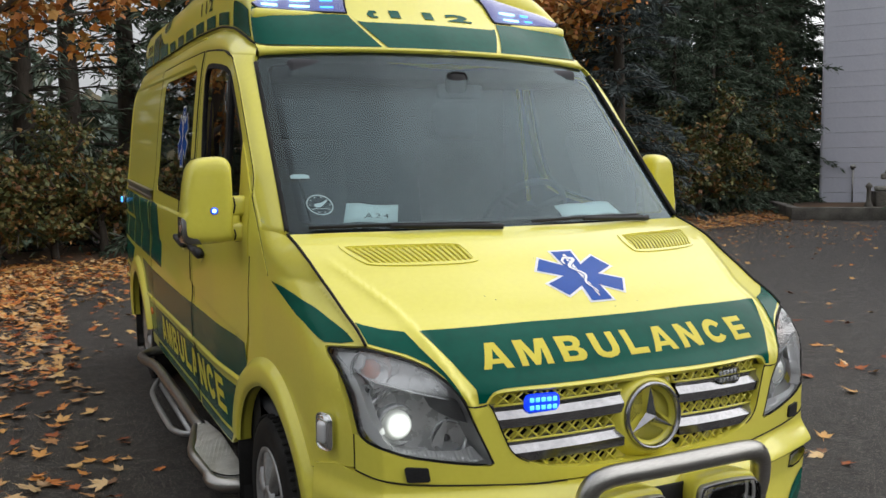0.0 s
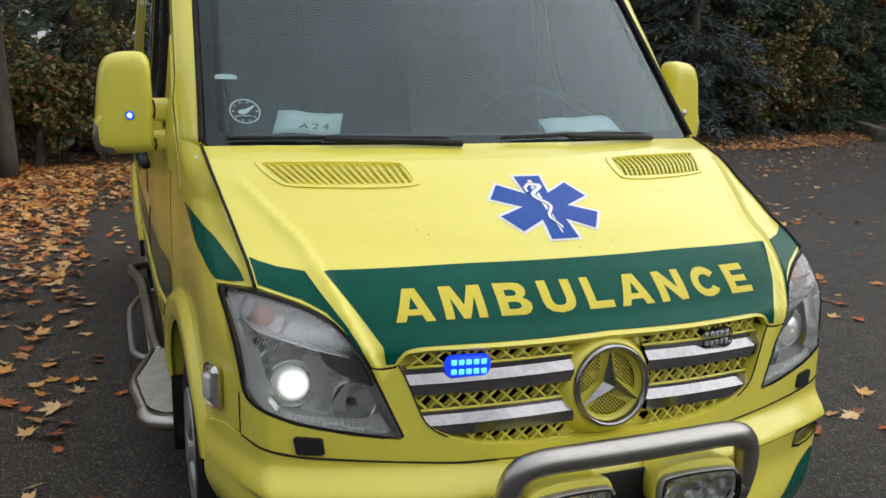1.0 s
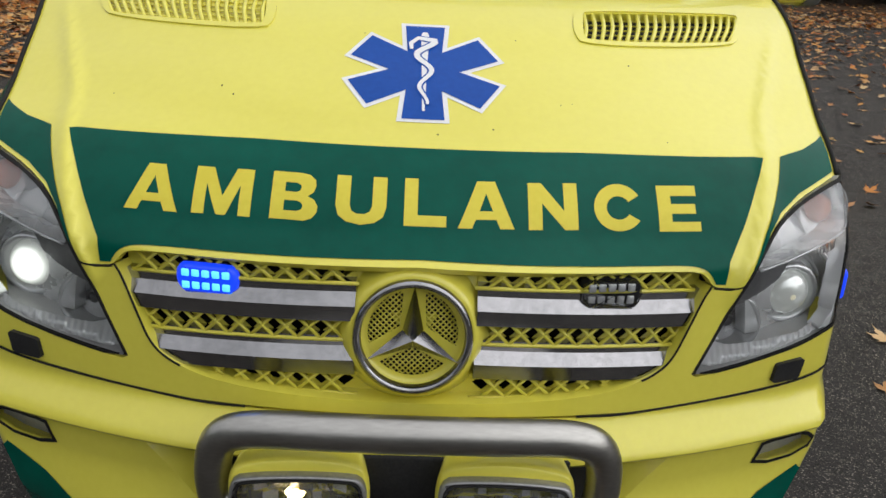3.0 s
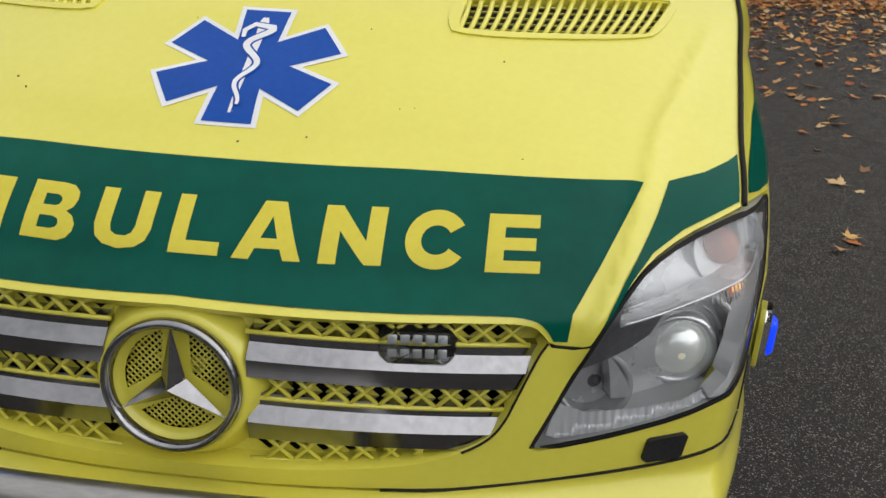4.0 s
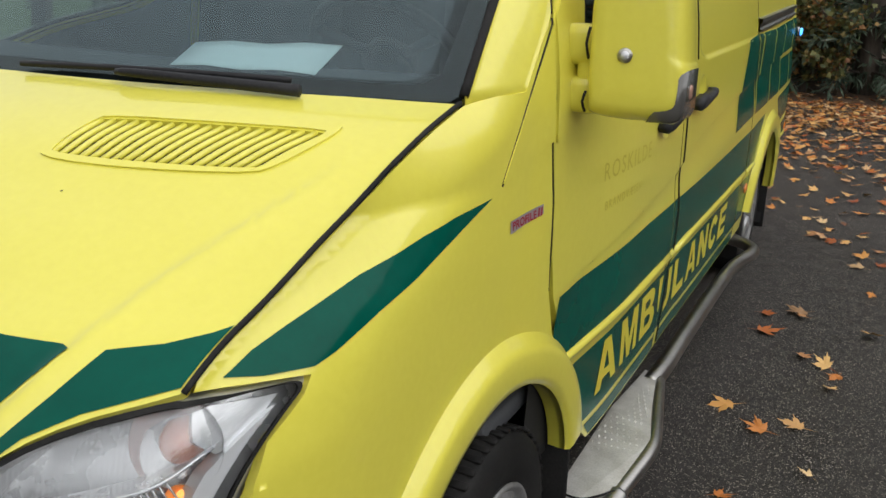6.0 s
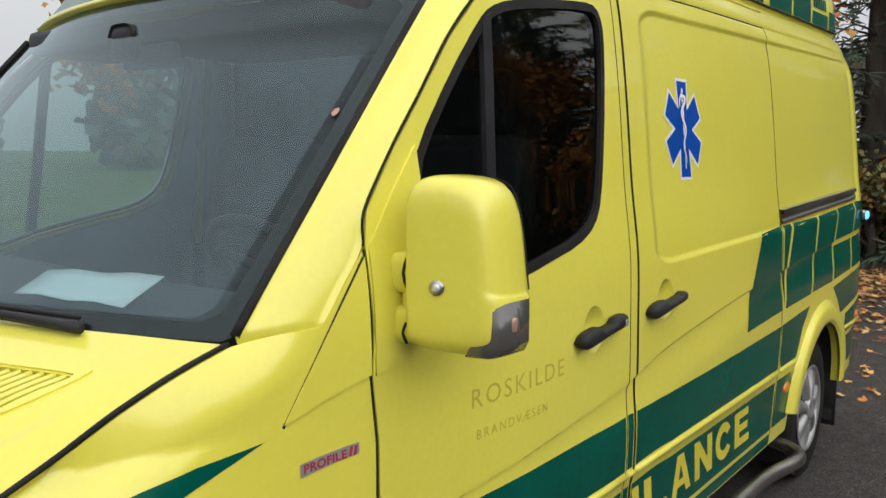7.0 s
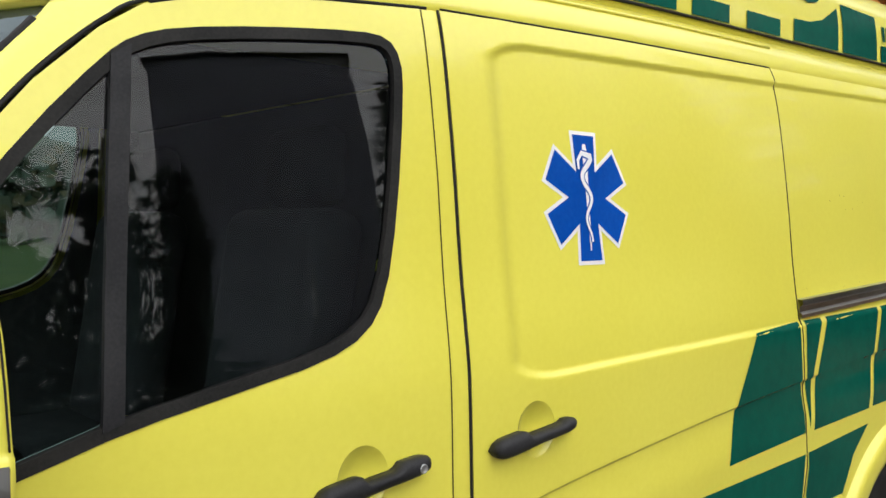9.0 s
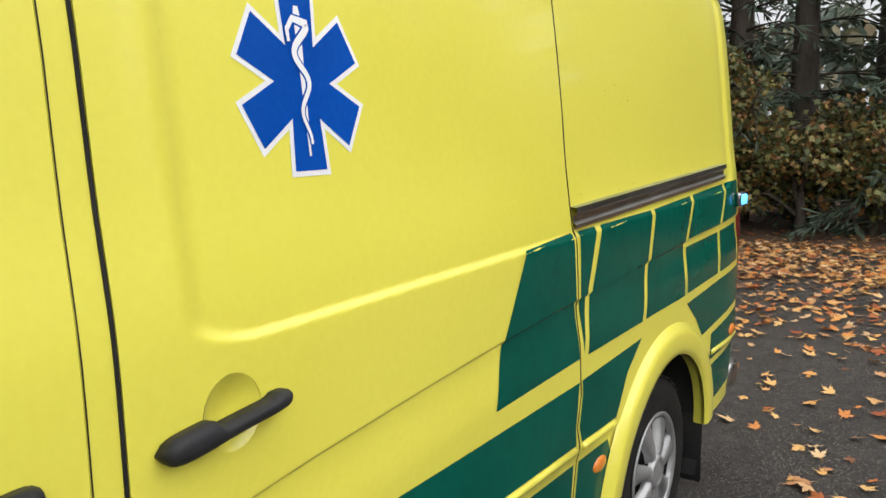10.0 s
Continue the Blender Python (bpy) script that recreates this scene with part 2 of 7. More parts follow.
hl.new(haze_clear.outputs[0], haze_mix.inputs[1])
hl.new(haze_tint.outputs[0], haze_mix.inputs[2])
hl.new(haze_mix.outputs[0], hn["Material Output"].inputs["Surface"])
LAMP_GLASS = glass("lamp_glass", (0.93, 0.94, 0.95), ior=1.42)

# ---- surfaces of the van: x across, y towards the rear, z up ----


class Curve:
    """A monotone cubic through a few points."""

    def __init__(self, *pts):
        self.x, self.y = [p[0] for p in pts], [p[1] for p in pts]
        d = [(self.y[k + 1] - self.y[k]) / (self.x[k + 1] - self.x[k]) for k in range(len(pts) - 1)]
        self.m = [d[0]] + [0 if a * b <= 0 else 2 * a * b / (a + b) for a, b in zip(d, d[1:])] + [d[-1]]

    def __call__(self, v):
        x, y, m = self.x, self.y, self.m
        if v <= x[0]:
            return y[0]
        if v >= x[-1]:
            return y[-1]
        i = 0
        while x[i + 1] < v:
            i += 1
        h = x[i + 1] - x[i]
        t = (v - x[i]) / h
        return ((2 * t**3 - 3 * t * t + 1) * y[i] + (t**3 - 2 * t * t + t) * h * m[i]
                + (3 * t * t - 2 * t**3) * y[i + 1] + (t**3 - t * t) * h * m[i + 1])


def smooth(a, b, v):
    t = min(1.0, max(0.0, (v - a) / (b - a)))
    return t * t * (3 - 2 * t)


nose = Curve((.25, .04), (.35, .01), (.5, .0), (.6, .0), (.69, 0), (.78, .002), (.886, .008), (.955, .045), (1.02, .115), (1.056, .17),
             (1.094, .255), (1.15, .36), (1.19, .44), (1.242, .535), (1.28, .63), (1.315, .745), (1.4, .95))
side_profile = Curve((.25, .955), (.55, .976), (.8, .985), (1.0, .985), (1.15, .982), (1.31, .977), (1.55, .947), (1.88, .912),
                     (2.05, .888), (2.13, .868), (2.2, .835), (2.27, .80))
side_taper = Curve((.12, -.24), (.187, -.165), (.258, -.125), (.316, -.105), (.395, -.08), (.49, -.062), (.6, -.055), (.8, -.05), (1.0, -.045),
                   (1.2, -.03), (1.4, -.018), (1.8, 0), (5.3, 0), (5.5, -.012), (5.65, -.06), (5.72, -.13))
hood_edge = [(.821, 1.021), (.827, 1.072), (.843, 1.15), (.854, 1.2), (.865, 1.25), (.873, 1.309)]
crease_z = Curve((1.2, .88), (1.5, .903), (1.91, .94), (2.24, .971), (2.57, 1.035), (2.98, 1.08), (3.43, 1.119), (4.37, 1.18), (5.4, 1.235))

ridge_x = Curve((.8, .565), (.86, .585), (.96, .627), (1.055, .665), (1.11, .69), (1.157, .73), (1.22, .785), (1.28, .83))


def front(x, z):
    a = abs(x)
    corner = 0.17 * ((a - .82) / .085) ** 1.5 * (1 - smooth(1.015, 1.09, z)) if a > .82 else 0
    d = a - ridge_x(z)
    ridge = 0.014 * math.exp(-(d / (.013 if d < 0 else .026)) ** 2) * smooth(.80, .88, z) * (1 - smooth(1.17, 1.27, z))
    dip = .036 * (1 - smooth(.25, .68, a)) * smooth(.89, .95, z) * (1 - smooth(1.045, 1.12, z))
    return Vector((x, nose(z) + .275 * a * a + corner - ridge + dip, z))


hood_side = []
for (xa, za), (xb, zb) in zip(hood_edge, hood_edge[1:]):
    for k in range(4):
        t = k / 4
        hood_side.append(front(xa + (xb - xa) * t, za + (zb - za) * t))
hood_side.append(front(*hood_edge[-1]))
seam_z = Curve((.2, .97), *[(p.y, p.z) for p in hood_side], (1.2, 1.42))
seam_x = Curve((.2, .815), *[(p.y, p.x) for p in hood_side], (1.2, .90))


def screen(x, z):
    flat = .020 * smooth(1.36, 2.0, z) * max(0, 1 - (x / .86) ** 2)
    return Vector((x, .745 + .93 * (z - 1.31) + .265 * x * x + flat, z))


def body_x(y, z):
    shift = min(nose(z), .4) * (1 - smooth(.85, 1.3, y)) if z > .886 else 0
    x = side_profile(z) + side_taper(y - shift)
    if y < 1.15:
        top = seam_z(y)
        q = min(1.0, max(0.0, (z - top + .10) / .10))
        x -= max(0.0, x - seam_x(y) - .004) * q ** 2.0 * (1 - smooth(.96, 1.13, y))
    if y > 1.25:
        k = smooth(1.25, 1.45, y)
        c = crease_z(y)
        x -= .009 * k * (1 - smooth(c - .012, c, z)) * smooth(c - .16, c - .03, z)
        x -= .008 * k * (1 - smooth(.655, .70, z))
    if 2.42 < y < 5.6 and 1.2 < z < 2.2:
        lift = .035 * (y - 2.45)
        dy, dz = .35 * max(2.50 - y, y - 5.42), max(1.300 + lift * .6 - z, z - 2.062 - lift)
        cy, cz = max(dy + .05, 0), max(dz + .05, 0)
        d = math.hypot(cy, cz) - .05 if cy > 0 and cz > 0 else max(dy, dz)
        x -= .011 * (1 - smooth(-.010, .010, d))
    return x


def left(y, z):
    return Vector((body_x(y, z), y, z))


def right(y, z):
    return Vector((-body_x(y, z), y, z))


# ---- builders ----


def part(name, bm, mat, parent=None, label="", flat=False, normals=None):
    me = bpy.data.meshes.new(name)
    bm.normal_update()
    bm.to_mesh(me)
    bm.free()
    me.materials.append(mat)
    if not flat:
        me.shade_smooth()
    if normals:
        me.normals_split_custom_set(normals)
    ob = new(name, me)
    if parent:
        ob.parent = parent
    if label:
        ob["label"] = label
    return ob


def outline(bm, pts):
    vs = [bm.verts.new((u, v, 0)) for u, v in pts]
    return [bm.edges.new((vs[i], vs[(i + 1) % len(vs)])) for i in range(len(vs))]


def filled(poly, holes=()):
    bm = bmesh.new()
    edges = outline(bm, poly)
    for h in holes:
        edges += outline(bm, h)
    bmesh.ops.triangle_fill(bm, use_beauty=True, use_dissolve=False, edges=edges)
    return bm


def inset(poly, d):
    """A polygon drawn in by d on all sides."""
    n = len(poly)
    area = sum(poly[i][0] * poly[(i + 1) % n][1] - poly[(i + 1) % n][0] * poly[i][1] for i in range(n))
    s = 1 if area > 0 else -1
    out = []
    for i in range(n):
        (ax, ay), (bx, by), (cx, cy) = poly[i - 1], poly[i], poly[(i + 1) % n]
        e, f = Vector((bx - ax, by - ay)).normalized(), Vector((cx - bx, cy - by)).normalized()
        m, k = Vector((-e.y, e.x)), Vector((-f.y, f.x))
        w = (m + k) / max(.35, 1 + m.dot(k))
        out.append((bx + s * d * w.x, by + s * d * w.y))
    return out


def sheet(name, bm, fun, out, mat, parent=None, label="", cell=.03, off=0.0, rim=0.0, clip=(), warp=None):
    """Lay a flat figure (u, v) onto a surface fun(u, v), cut finely enough to follow it; rim: how deep its edge turns in."""
    cu, cv = cell if isinstance(cell, tuple) else (cell, cell)
    for co, no in clip:
        g = bm.verts[:] + bm.edges[:] + bm.faces[:]
        bmesh.ops.bisect_plane(bm, geom=g, dist=1e-6, plane_co=co, plane_no=no, clear_outer=True)
    if not bm.faces:
        bm.free()
        return None
    if warp:
        bmesh.ops.subdivide_edges(bm, edges=[e for e in bm.edges if e.calc_length() > .12], cuts=4)
        bmesh.ops.triangulate(bm, faces=bm.faces[:])
        for v in bm.verts:
            v.co.y -= warp(v.co.x)
    for axis, step in ((0, cu), (1, cv)):
        lo, hi = min(v.co[axis] for v in bm.verts), max(v.co[axis] for v in bm.verts)
        c = math.ceil(lo / step) * step
        while c < hi:
            g = bm.verts[:] + bm.edges[:] + bm.faces[:]
            bmesh.ops.bisect_plane(bm, geom=g, dist=1e-6, plane_co=(c if axis == 0 else 0, c if axis else 0, 0),
                                   plane_no=(1 - axis, axis, 0))
            c += step
    if warp:
        for v in bm.verts:
            v.co.y += warp(v.co.x)
    out = Vector(out)
    bm.verts.ensure_lookup_table()
    edge = [e for e in bm.edges if len(e.link_faces) == 1]
    nv, e = {}, 8e-4
    for v in bm.verts:
        a, b = v.co.x, v.co.y
        n = (fun(a + e, b) - fun(a - e, b)).cross(fun(a, b + e) - fun(a, b - e)).normalized()
        nv[v] = -n if n.dot(out) < 0 else n
    for v in bm.verts:
        v.co = fun(v.co.x, v.co.y) + nv[v] * off
    bm.normal_update()
    for f in bm.faces:
        if f.normal.dot(out) < 0:
            f.normal_flip()
    top = set(bm.faces)
    if rim:
        low = {v: bm.verts.new(v.co - nv[v] * rim) for ed in edge for v in ed.verts}
        soft = {v: bm.verts.new(v.co) for v in low}
        for ed in edge:
            lp = ed.link_loops[0]
            a, b = lp.vert, lp.link_loop_next.vert
            bm.faces.new((soft[b], soft[a], low[a], low[b]))
    bm.faces.index_update()
    normals = [tuple(nv[v]) if f in top else (0, 0, 0) for f in bm.faces for v in f.verts]
    return part(name, bm, mat, parent, label, normals=normals)


def writing(body, bold=0.0, spacing=1.0):
    """Flat letters as a bmesh, in a box from 0 to 1 both ways."""
    cu = bpy.data.curves.new("letters", "FONT")
    cu.body, cu.offset, cu.resolution_u, cu.space_character = body, bold, 3, spacing
    ob = bpy.data.objects.new("letters", cu)
    me = bpy.data.meshes.new_from_object(ob)
    bm = bmesh.new()
    bm.from_mesh(me)
    bpy.data.objects.remove(ob)
    bpy.data.meshes.remove(me)
    bpy.data.curves.remove(cu)
    bmesh.ops.remove_doubles(bm, verts=bm.verts[:], dist=1e-5)
    lo = [min(v.co[k] for v in bm.verts) for k in (0, 1)]
    hi = [max(v.co[k] for v in bm.verts) for k in (0, 1)]
    for v in bm.verts:
        v.co = ((v.co.x - lo[0]) / (hi[0] - lo[0]), (v.co.y - lo[1]) / (hi[1] - lo[1]), 0)
    return bm


def pieces(bm):
    """The loose pieces of a flat figure, each as a figure of its own."""
    bm.verts.index_update()
    bm.verts.ensure_lookup_table()
    seen, out = set(), []
    for v0 in bm.verts:
        if v0.index in seen:
            continue
        todo, mine = [v0], set()
        while todo:
            v = todo.pop()
            if v.index not in mine:
                mine.add(v.index)
                todo += [e.other_vert(v) for e in v.link_edges]
        seen |= mine
        one = bm.copy()
        one.verts.ensure_lookup_table()
        bmesh.ops.delete(one, geom=[v for v in one.verts if v.index not in mine], context="VERTS")
        out.append(one)
    bm.free()
    return out


def curl(r0, r1, a0, a1, n=28):
    return [(.5 + r * .5 * math.cos(radians(a)), .5 + r * .5 * math.sin(radians(a))) for r, ang in ((r0, 1), (r1, -1))
            for a in [(a0 + (a1 - a0) * k / n) if ang > 0 else (a1 + (a0 - a1) * k / n) for k in range(n + 1)]]


BLOCK = {
    "A": [[(0, 0), (.34, 1), (.66, 1), (1, 0), (.75, 0), (.68, .2), (.32, .2), (.25, 0)], [(.38, .38), (.62, .38), (.5, .75)]],
    "M": [[(0, 0), (0, 1), (.3, 1), (.5, .42), (.7, 1), (1, 1), (1, 0), (.79, 0), (.79, .66), (.58, 0), (.42, 0), (.21, .66), (.21, 0)]],
    "B": [[(0, 0), (0, 1), (.6, 1), (.78, .97), (.9, .87), (.92, .74), (.87, .61), (.76, .53), (.9, .46), (.98, .33), (.97, .2), (.88, .07), (.72, 0)],
          [(.28, .6), (.28, .79), (.52, .79), (.6, .75), (.62, .69), (.59, .63), (.52, .6)], [(.28, .2), (.28, .42), (.55, .42), (.64, .38), (.67, .31), (.64, .24), (.55, .2)]],
    "U": [[(0, 1), (.28, 1), (.28, .4), (.32, .28), (.42, .22), (.58, .22), (.68, .28), (.72, .4), (.72, 1), (1, 1), (1, .38), (.94, .17), (.78, .04), (.5, -.02), (.22, .04), (.06, .17), (0, .38)]],
    "L": [[(0, 0), (0, 1), (.32, 1), (.32, .24), (1, .24), (1, 0)]],
    "N": [[(0, 0), (0, 1), (.27, 1), (.72, .42), (.72, 1), (1, 1), (1, 0), (.73, 0), (.28, .58), (.28, 0)]],
    "C": [curl(1.02, .50, 32, 328)],
    "E": [[(0, 0), (0, 1), (.95, 1), (.95, .78), (.32, .78), (.32, .61), (.9, .61), (.9, .4), (.32, .4), (.32, .22), (1, .22), (1, 0)]],
}


def block_letter(ch):
    return filled(BLOCK[ch][0], BLOCK[ch][1:])


def placed(bm, f):
    for v in bm.verts:
        u, w = f(v.co.x, v.co.y)
        v.co = (u, w, 0)
    return bm


def rounded_box(bm, centre, size, r=.01, seg=2, turn=None):
    made = bmesh.ops.create_cube(bm, size=1)["verts"]
    m = Matrix.Translation(centre) @ (turn.to_4x4() if turn else Matrix()) @ Matrix.Diagonal((*size, 1))
    bmesh.ops.transform(bm, matrix=m, verts=made)
    if r:
        edges = list({e for v in made for e in v.link_edges})
        bmesh.ops.bevel(bm, geom=made + edges, offset=r, segments=seg, affect="EDGES", profile=.5)
    return bm


def box(centre, size, r=.01, seg=2, turn=None):
    return rounded_box(bmesh.new(), centre, size, r, seg, turn)


def lathe(profile, m, seg=32, bm=None):
    """Turn a profile of (radius, height) about the z axis of the pose m."""
    bm = bm or bmesh.new()
    rings = []
    for r, h in profile:
        rings.append([bm.verts.new(m @ Vector((r * math.cos(2 * math.pi * k / seg), r * math.sin(2 * math.pi * k / seg), h))) for k in range(seg)]
                     if r > 1e-6 else [bm.verts.new(m @ Vector((0, 0, h)))])
    for a, b in zip(rings, rings[1:]):
        for k in range(seg):
            q = [a[k % len(a)], a[(k + 1) % len(a)], b[(k + 1) % len(b)], b[k % len(b)]]
            q = list(dict.fromkeys(q))
            if len(q) > 2:
                bm.faces.new(q)
    bmesh.ops.recalc_face_normals(bm, faces=bm.faces[:])
    return bm


def facing(at, ahead):
    """A pose at a place whose z axis points ahead."""
    return Matrix.Translation(at) @ Vector(ahead).to_track_quat("Z", "Y").to_matrix().to_4x4()


def spline(pts, per=8):
    pts = [Vector(p) for p in pts]
    ext = [2 * pts[0] - pts[1]] + pts + [2 * pts[-1] - pts[-2]]
    out = []
    for i in range(1, len(ext) - 2):
        a, b, c, d = ext[i - 1:i + 3]
        for k in range(per):
            t = k / per
            out.append(.5 * (2 * b + (c - a) * t + (2 * a - 5 * b + 4 * c - d) * t * t + (3 * b - a - 3 * c + d) * t**3))
    return out + [pts[-1]]


def tube(pts, radius, seg=12, bm=None, per=8, squash=1.0, blunt=False):
    """A round bar along a smooth line; radius: one number or one for each end."""
    bm = bm or bmesh.new()
    line = spline(pts, per) if per else [Vector(p) for p in pts]
    r0, r1 = radius if isinstance(radius, tuple) else (radius, radius)
    ends = (lambda q: max(.25, (1 - abs(2 * q - 1) ** 9) ** .5)) if blunt else (lambda q: 1.0)
    rings, up = [], None
    for i, p in enumerate(line):
        t = (line[min(i + 1, len(line) - 1)] - line[max(i - 1, 0)]).normalized()
        up = (up - t * up.dot(t)).normalized() if up else t.orthogonal().normalized()
        s = t.cross(up)
        r = (r0 + (r1 - r0) * i / (len(line) - 1)) * ends(i / (len(line) - 1))
        rings.append([bm.verts.new(p + r * (math.cos(2 * math.pi * k / seg) * up + squash * math.sin(2 * math.pi * k / seg) * s)) for k in range(seg)])
    for a, b in zip(rings, rings[1:]):
        for k in range(seg):
            bm.faces.new((a[k], a[(k + 1) % seg], b[(k + 1) % seg], b[k]))
    bm.faces.new(rings[0][::-1])
    bm.faces.new(rings[-1])
    return bm


def strip(rows):
    """A skin through rows of points."""
    bm = bmesh.new()
    vs = [[bm.verts.new(p) for p in row] for row in rows]
    for a, b in zip(vs, vs[1:]):
        for k in range(len(a) - 1):
            bm.faces.new((a[k], a[k + 1], b[k + 1], b[k]))
    return bm


def outward(bm, centre):
    bm.normal_update()
    for f in bm.faces:
        if f.normal.dot(f.calc_center_median() - Vector(centre)) < 0:
            f.normal_flip()
    return bm


def rounded(poly, times=2):
    """A polygon with its corners cut round."""
    for _ in range(times):
        poly = [p for (ax, ay), (bx, by) in zip(poly, poly[1:] + poly[:1]) for p in ((.75 * ax + .25 * bx, .75 * ay + .25 * by), (.25 * ax + .75 * bx, .25 * ay + .75 * by))]
    return poly


def soften(pts, times=2):
    """An open line with its corners cut round and its ends kept."""
    for _ in range(times):
        pts = pts[:1] + [p for (ax, ay), (bx, by) in zip(pts, pts[1:]) for p in ((.75 * ax + .25 * bx, .75 * ay + .25 * by), (.25 * ax + .75 * bx, .25 * ay + .75 * by))] + pts[-1:]
    return pts


def rings(poly, levels, put, scaled=False, capped=True):
    """A solid through copies of an outline: levels of (inset, depth), closed at both ends, or open like a frame."""
    bm = bmesh.new()
    shrunk = (lambda k: [(.5 + (u - .5) * k, .5 + (v - .5) * k) for u, v in poly]) if scaled else (lambda k: inset(poly, k))
    made = [[bm.verts.new(put(u, v, depth)) for u, v in shrunk(ins)] for ins, depth in levels]
    n = len(poly)
    for p, q in zip(made, made[1:]):
        for k in range(n):
            bm.faces.new((p[k], p[(k + 1) % n], q[(k + 1) % n], q[k]))
    if capped:
        bm.faces.new(made[0])
        bm.faces.new(made[-1])
    bmesh.ops.recalc_face_normals(bm, faces=bm.faces[:])
    return bm


def both(pts):
    """The right half of a symmetrical outline, from bottom to top, with its mirror image."""
    return pts + [(-u, v) for u, v in reversed(pts) if abs(u) > 1e-6]


def disc(cx, cy, rx, ry, n=28):
    return [(cx + rx * math.cos(2 * math.pi * k / n), cy + ry * math.sin(2 * math.pi * k / n)) for k in range(n)]

# ---- the ambulance ----
van = tagged(new("ambulance"), "yellow ambulance van with green stripes parked on asphalt", "van")
F_OUT, W_OUT = (0, -1, .3), (0, -1, .8)
SIDES = ((left, 1), (right, -1))

STAR = []
for k in range(6):
    for w, r in ((-.30, .94), (.30, .94)):
        a = math.pi / 2 - k * math.pi / 3
        STAR.append((r * math.cos(a) - w * math.cos(a + math.pi / 2), r * math.sin(a) - w * math.sin(a + math.pi / 2)))
    a -= math.pi / 6
    STAR.append((.54 * math.cos(a), .54 * math.sin(a)))


def emblem(fun, out, put, parent):
    """The six-armed emblem: white border, blue field, white staff with its snake. put: from the unit star to the surface."""
    sheet("emblem_border", placed(filled(STAR), put), fun, out, WHITE, parent, "white border of a blue six-armed star", cell=.025, off=.0012)
    sheet("emblem_field", placed(filled(inset(STAR, .055)), put), fun, out, BLUE, parent, "blue six-armed star emblem", cell=.025, off=.0020)
    staff = filled([(-.05, .68), (-.03, .76), (.03, .76), (.05, .68), (.034, .1), (.014, -.74), (-.014, -.74), (-.034, .1)])
    sheet("emblem_staff", placed(staff, put), fun, out, WHITE, parent, "white staff on a blue star", cell=.02, off=.0028)
    line, half = [], []
    for k in range(41):
        t = k / 40
        line.append((.125 * (1 - .70 * t) * math.sin(1.2 + t * 13.0) + .006, .62 - 1.24 * t))
        half.append(.038 * (1 - .7 * t) + .006)
    line = [(-.16, .40), (-.17, .52), (-.08, .63)] + line[1:]
    half = [.02, .03, .036] + half[1:]
    for name, mat, wider, off, label in (("snake_outline", BLUE, .020, .0032, "blue outline of the snake"), ("emblem_snake", WHITE, 0, .0038, "white snake round the staff")):
        snake = bmesh.new()
        pairs = []
        for i, (x, y) in enumerate(line):
            (ax, ay), (bx, by) = line[max(i - 1, 0)], line[min(i + 1, len(line) - 1)]
            d = Vector((bx - ax, by - ay)).normalized()
            pairs.append([snake.verts.new((x + s * d.y * (half[i] + wider), y - s * d.x * (half[i] + wider), 0)) for s in (-1, 1)])
        for (a, b), (c, d) in zip(pairs, pairs[1:]):
            snake.faces.new((a, b, d, c))
        sheet(name, placed(snake, put), fun, out, mat, parent, label, cell=.02, off=off)


# bonnet
lip = soften([(0, .905), (.27, .899), (.46, .897), (.505, .892), (.522, .878), (.533, .862), (.567, .857), (.592, .864)])
lamp_top = soften([(.612, .902), (.637, .933), (.668, .965), (.722, .993), (.795, 1.014), (.817, 1.021)], 1)


def soft_quad(q, k):
    """A four-cornered outline with rounded corners; k: where the rounding starts along each side."""
    ring = []
    for (ax, ay), (bx, by) in zip(q, q[1:] + q[:1]):
        e = min(.3, k / math.hypot(bx - ax, by - ay))
        ring += [(ax + (bx - ax) * t, ay + (by - ay) * t) for t in (e, 1 - e)]
    return rounded(ring, 2)


vent_quad = [(.336, 1.226), (.346, 1.274), (.734, 1.272), (.682, 1.224)]
vent_in = soft_quad(vent_quad, .010)
vent_out = soft_quad([(.314, 1.2165), (.322, 1.2815), (.760, 1.2815), (.694, 1.2165)], .020)
hood = sheet("bonnet", filled(both(lip + lamp_top + [(u - .003, v) for u, v in hood_edge[1:]] + [(.7, 1.313), (.4, 1.316), (0, 1.318)]),
                              [vent_in, [(-u, v) for u, v in vent_in]]),
             front, F_OUT, YELLOW, van, "yellow bonnet with faint ridges and dust", cell=(.014, .011), rim=.02)
sheet("green_stripe", filled(both(soften([(0, .914), (.27, .908), (.46, .906), (.508, .900), (.526, .886), (.537, .867)]) + [(.557, .865), (.561, .905), (.583, .940), (.608, .980), (.634, 1.018), (.659, 1.0545), (.3, 1.060), (0, 1.061)])),
      front, F_OUT, GREEN, hood, "dark green film band", cell=(.014, .011), off=.0014)
